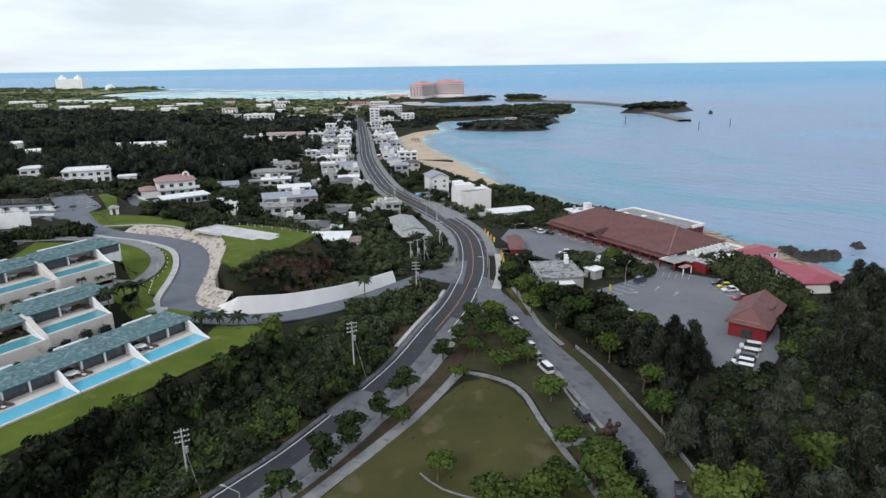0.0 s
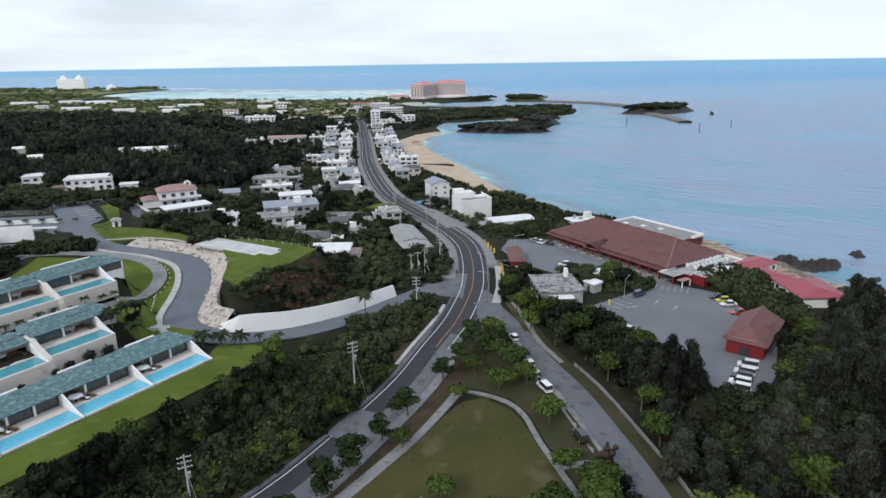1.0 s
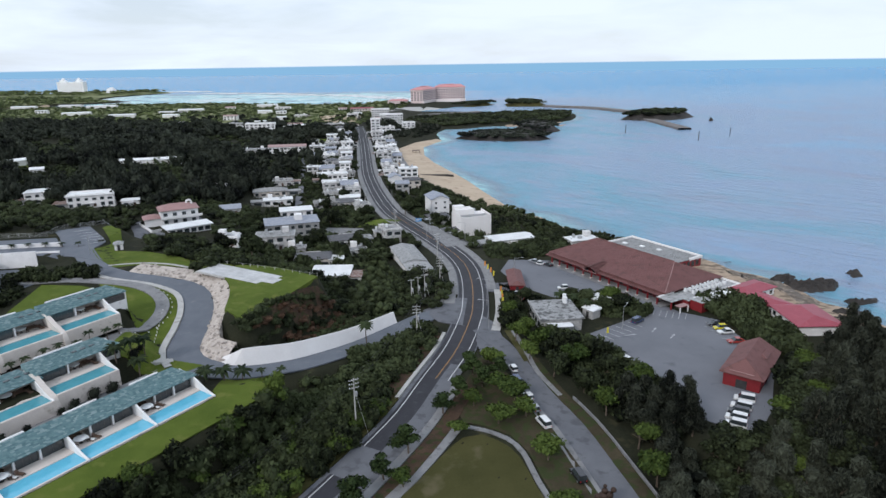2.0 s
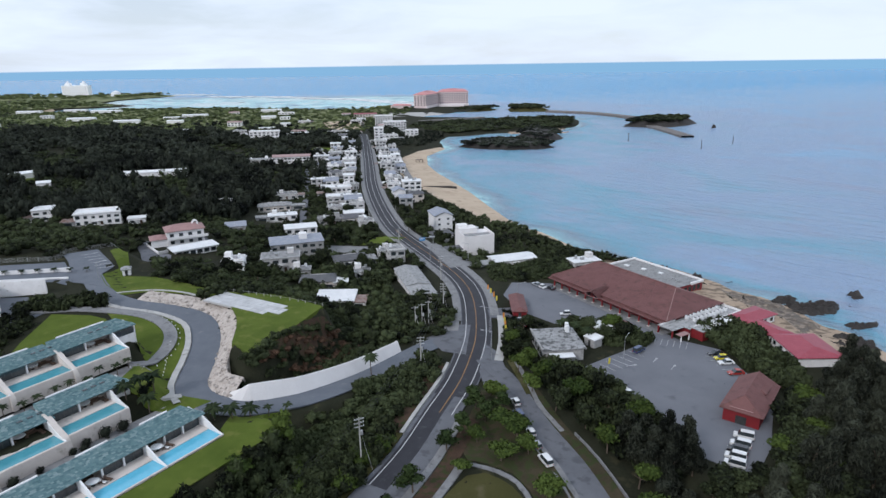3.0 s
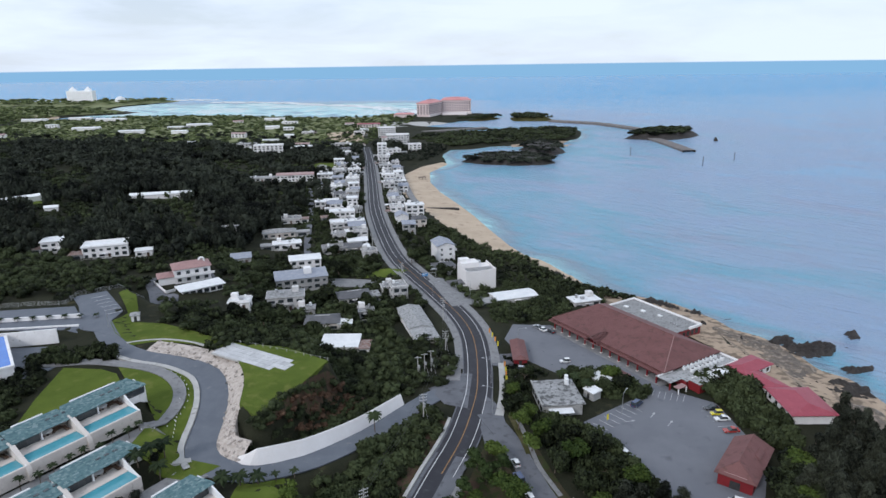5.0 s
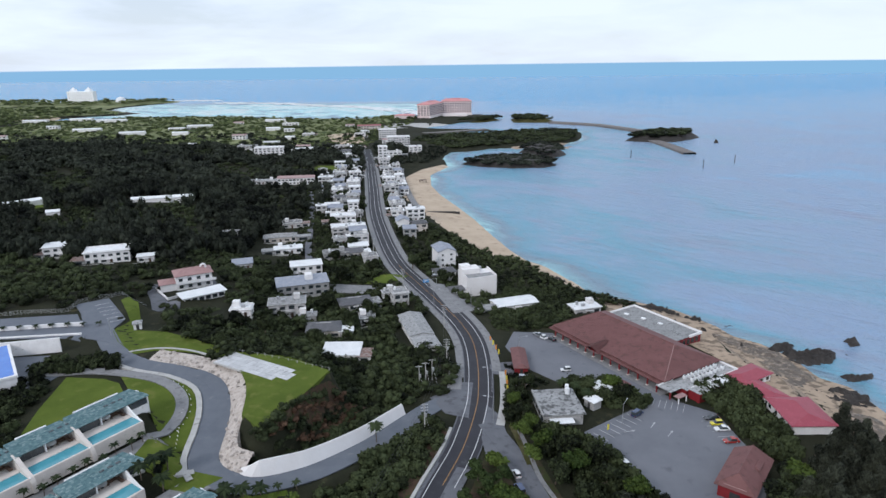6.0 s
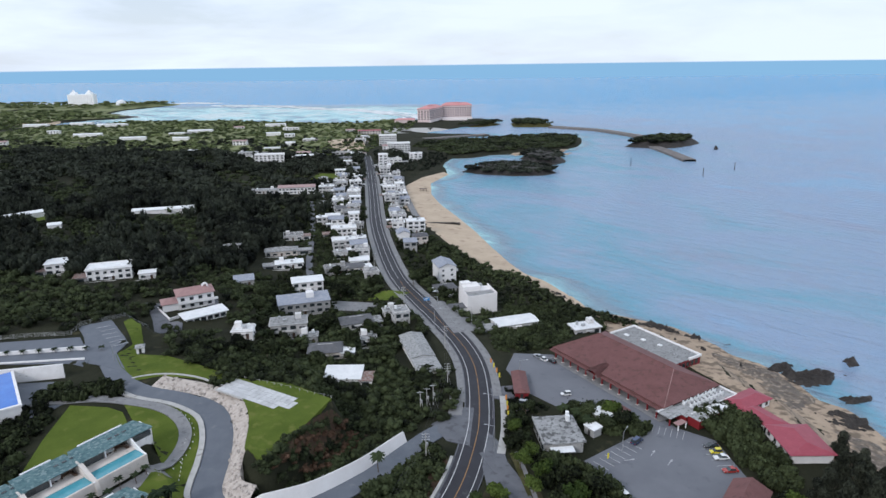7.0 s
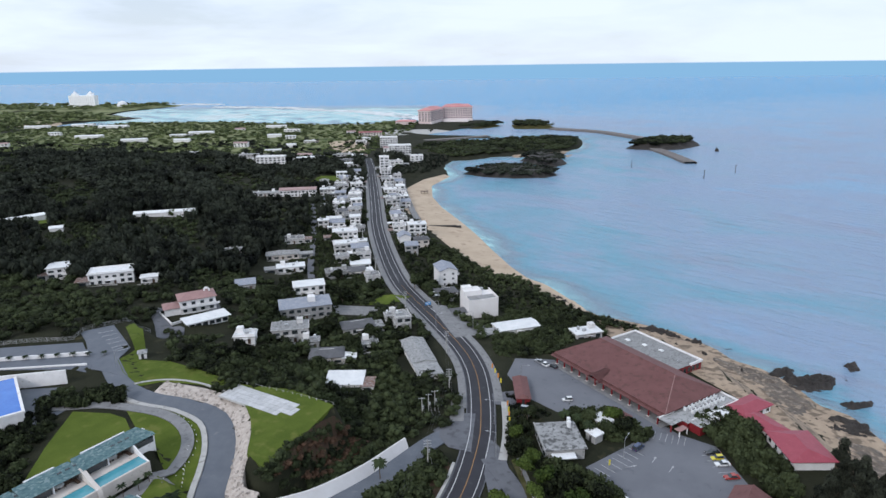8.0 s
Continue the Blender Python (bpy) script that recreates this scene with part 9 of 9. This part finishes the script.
def street_lamp(x, y, high, turn, reach=2.4):
    t = thing("street_lamp", pose(x, y, on_land(x, y), 0, 0, turn), "pale metal street lamp with a curved arm", "street lamp", "street lamps")
    part("pole", tube(0, 0, -0.4, high, 0.1, 0.06, 8), METAL, t)
    part("arm", rod((0, 0, high - 0.1), (reach, 0, high + 0.35), 0.05, 6), METAL, t)
    part("lamp_head", box(reach - 0.1, reach + 0.7, -0.16, 0.16, high + 0.27, high + 0.42, 0.04), METAL, t)


for x, y, h, a in ((-33.0, 73.0, 7.0, 165), (-1.5, 168, 8.5, 180), (-2.6, 186, 8.5, 180), (-31, 262, 8.5, 25), (-15, 268, 8.5, 200), (-62, 350, 8.5, 200), (-80, 410, 8.5, 20), (6, 216, 7, 0), (36, 172, 7, 60), (-132, 188, 6, 40)):
    street_lamp(x, y, h, a)
sign = thing("road_sign", pose(-37.5, 283.5, 12, 0, 0, 25), "blue overhead road direction sign on a steel mast", "road sign")
part("mast", tube(5.4, 0, -0.5, 6.4, 0.12, 0.1, 8), METAL, sign)
part("arm", rod((5.4, 0, 6.2), (-0.6, 0, 6.2), 0.08, 6), METAL, sign)
SIGN_BLUE = surface("road_sign_blue", (0.04, 0.2, 0.45), (0.06, 0.25, 0.52), 0.5, 2, 8, 0.0)
panel = part("panel", box(-1.4, 1.5, -0.06, 0.02, 4.9, 6.5, 0.03), SIGN_BLUE, sign)
part("writing_bar", box(-1.1, 1.2, -0.075, -0.06, 5.9, 6.1), WHITE, panel)
part("writing_bar", box(-1.1, 0.4, -0.075, -0.06, 5.4, 5.6), WHITE, panel)


# palms, clipped bushes, statue
def frond_mesh(seed, count, length, droop):
    g = np.random.default_rng(seed)
    verts, faces = [], []
    for k in range(count):
        a = 2 * math.pi * k / count + g.uniform(-0.2, 0.2)
        lift = g.uniform(-0.1, 0.75)
        prev = None
        for i in range(6):
            s = i / 5
            r = length * s * (1 - 0.12 * s)
            z = lift * length * s * 0.8 - droop * length * s * s
            w = 0.36 * length * 0.42 * math.sin(math.pi * min(0.97, 0.12 + s * 0.88)) + 0.02
            c, t = math.cos(a), math.sin(a)
            row = [(c * r - t * w, t * r + c * w, z - w * 0.5), (c * r, t * r, z), (c * r + t * w, t * r - c * w, z - w * 0.5)]
            n = len(verts)
            verts += row
            if prev is not None:
                faces += [(prev, prev + 1, n + 1, n), (prev + 1, prev + 2, n + 2, n + 1)]
            prev = n
    return mesh_of("fronds", verts, faces, LEAF_PALM)


PALM_A, PALM_B = frond_mesh(1, 22, 2.6, 0.55), frond_mesh(2, 13, 1.5, 0.5)


def palm(x, y, high, big, z=None):
    z = on_land(x, y) if z is None else z
    t = thing("palm_tree", pose(x, y, z, 0, 0, float(rng.uniform(0, 360))), "palm tree with a slender trunk and drooping fronds", "palm", "palms of the resort")
    bm = rod((0, 0, -0.3), (0.1, 0, high * 0.5), 0.16 if big else 0.1, 8, None, 0.13 if big else 0.08)
    rod((0.1, 0, high * 0.5), (0, 0.05, high), 0.13 if big else 0.08, 8, bm, 0.11 if big else 0.07)
    part("trunk", bm, BARK, t)
    shared("fronds", PALM_A if big else PALM_B, t, Matrix.Translation((0, 0.05, high)))


for x, y, h in ((-78, 121.5, 4.6), (-75.5, 119.6, 4.2), (-76.5, 124, 4.4), (-80, 119, 3.8)):
    palm(x, y, h, True)
for x, y, h, b in ((-60.2, 118.9, 3.0, True), (-56.8, 120.2, 3.2, True), (-53.2, 121.6, 3.0, True), (-33, 152.6, 5.6, True), (-62, 121.5, 2.2, False), (-50, 124, 2.4, False), (-46.6, 127, 2.0, False), (27, 184, 4.0, True), (24, 188.5, 4.0, True), (20, 190, 4.2, True)):
    palm(x, y, h, b)
for k in range(9):
    x, y = row_at(3 - k * 3.4, 38.2 - (k % 2) * 1.2)
    palm(x, y, 2.6 + (k % 3) * 0.4, False)
for k in range(8):
    x, y = -176 + k * 5, 186.0 + k * 1.3
    palm(x, y, 1.6, False)
CLIP_V, CLIP_F = foliage([(0, 0, 0.9, 0.95), (0.25, 0.1, 1.25, 0.6)], 380, 0.26, 77, 0.95, 0.2)
CLIPPED = mesh_of("bush_crown", CLIP_V, CLIP_F, LEAF_DARK)


def bush(x, y, s, z=None):
    t = thing("round_bush", Matrix.LocRotScale((x, y, on_land(x, y) if z is None else z), None, (s, s, s)), "rounded dark green garden bush", "bush", "garden bushes")
    shared("crown", CLIPPED, t)
    part("stem", tube(0, 0, -0.2, 0.6, 0.06, 0.05, 6), BARK, t)


for x, y, s in ((22.8, 92.2, 1.5), (23.4, 87.4, 1.7), (21.5, 95.6, 1.3), (24.2, 83.5, 1.6)):
    bush(x, y, s)
for k, (a, b) in enumerate(((-20.4, 19.3), (-17.6, 19.6), (-13.6, 19.8), (-18.8, 18.6), (-31.5, 18.6), (-10.2, 19.0), (-27, 18.4), (-42, 18.2), (-2, 24), (0.5, 25.5))):
    x, y = row_at(a, b)
    bush(x, y, 0.8 + 0.25 * (k % 3))
bm = bmesh.new()
for c, r in (((0, 0, 2.0), 0.7), ((0.7, 0.1, 2.2), 0.55), ((-0.7, 0, 1.9), 0.5), ((1.2, 0.1, 3.0), 0.38), ((0.1, 0, 2.9), 0.42), ((0.1, 0, 3.6), 0.25)):
    bmesh.ops.create_icosphere(bm, subdivisions=2, radius=r, matrix=Matrix.Translation(c))
for x, y in ((0.8, 0.25), (0.9, -0.25), (-0.8, 0.25), (-0.7, -0.25)):
    rod((x, y, 0.9), (x * 0.85, y, 2.0), 0.14, 6, bm)
rod((0, 0, -0.3), (0, 0, 0.9), 1.3, 12, bm, 1.1)
st = part("statue", bm, surface("dark_bronze", (0.03, 0.018, 0.013), (0.06, 0.035, 0.025), 0.6, 2, 8, 0.1, metal=0.3))
st.matrix_basis = Matrix.LocRotScale((20.6, 97.8, on_land(20.6, 97.8)), None, (1.35, 1.35, 1.35))
tagged(st, "dark bronze statue on a round base in the park", "statue")
BANNER_Y, BANNER_O = surface("yellow_cloth", (0.6, 0.5, 0.04), (0.7, 0.6, 0.06), 0.8, 2, 8, 0.05), surface("orange_cloth", (0.6, 0.22, 0.04), (0.7, 0.28, 0.06), 0.8, 2, 8, 0.05)
for k, (x, y) in enumerate(((1.8, 190), (1.6, 193), (1.2, 197), (-1.5, 213), (-2.6, 217), (-3.8, 221), (25, 160), (31, 167.5), (-5, 225), (2, 186.5))):
    t = thing("banner", pose(x, y, on_land(x, y), 0, 0, 20), "narrow upright advertising banner on a thin pole", "banner", "banners beside the road")
    part("pole", tube(0, 0, -0.2, 2.8, 0.025, 0.025, 6), METAL, t)
    part("cloth", box(0.03, 0.6, -0.01, 0.01, 0.9, 2.7), BANNER_Y if k % 2 else BANNER_O, t)
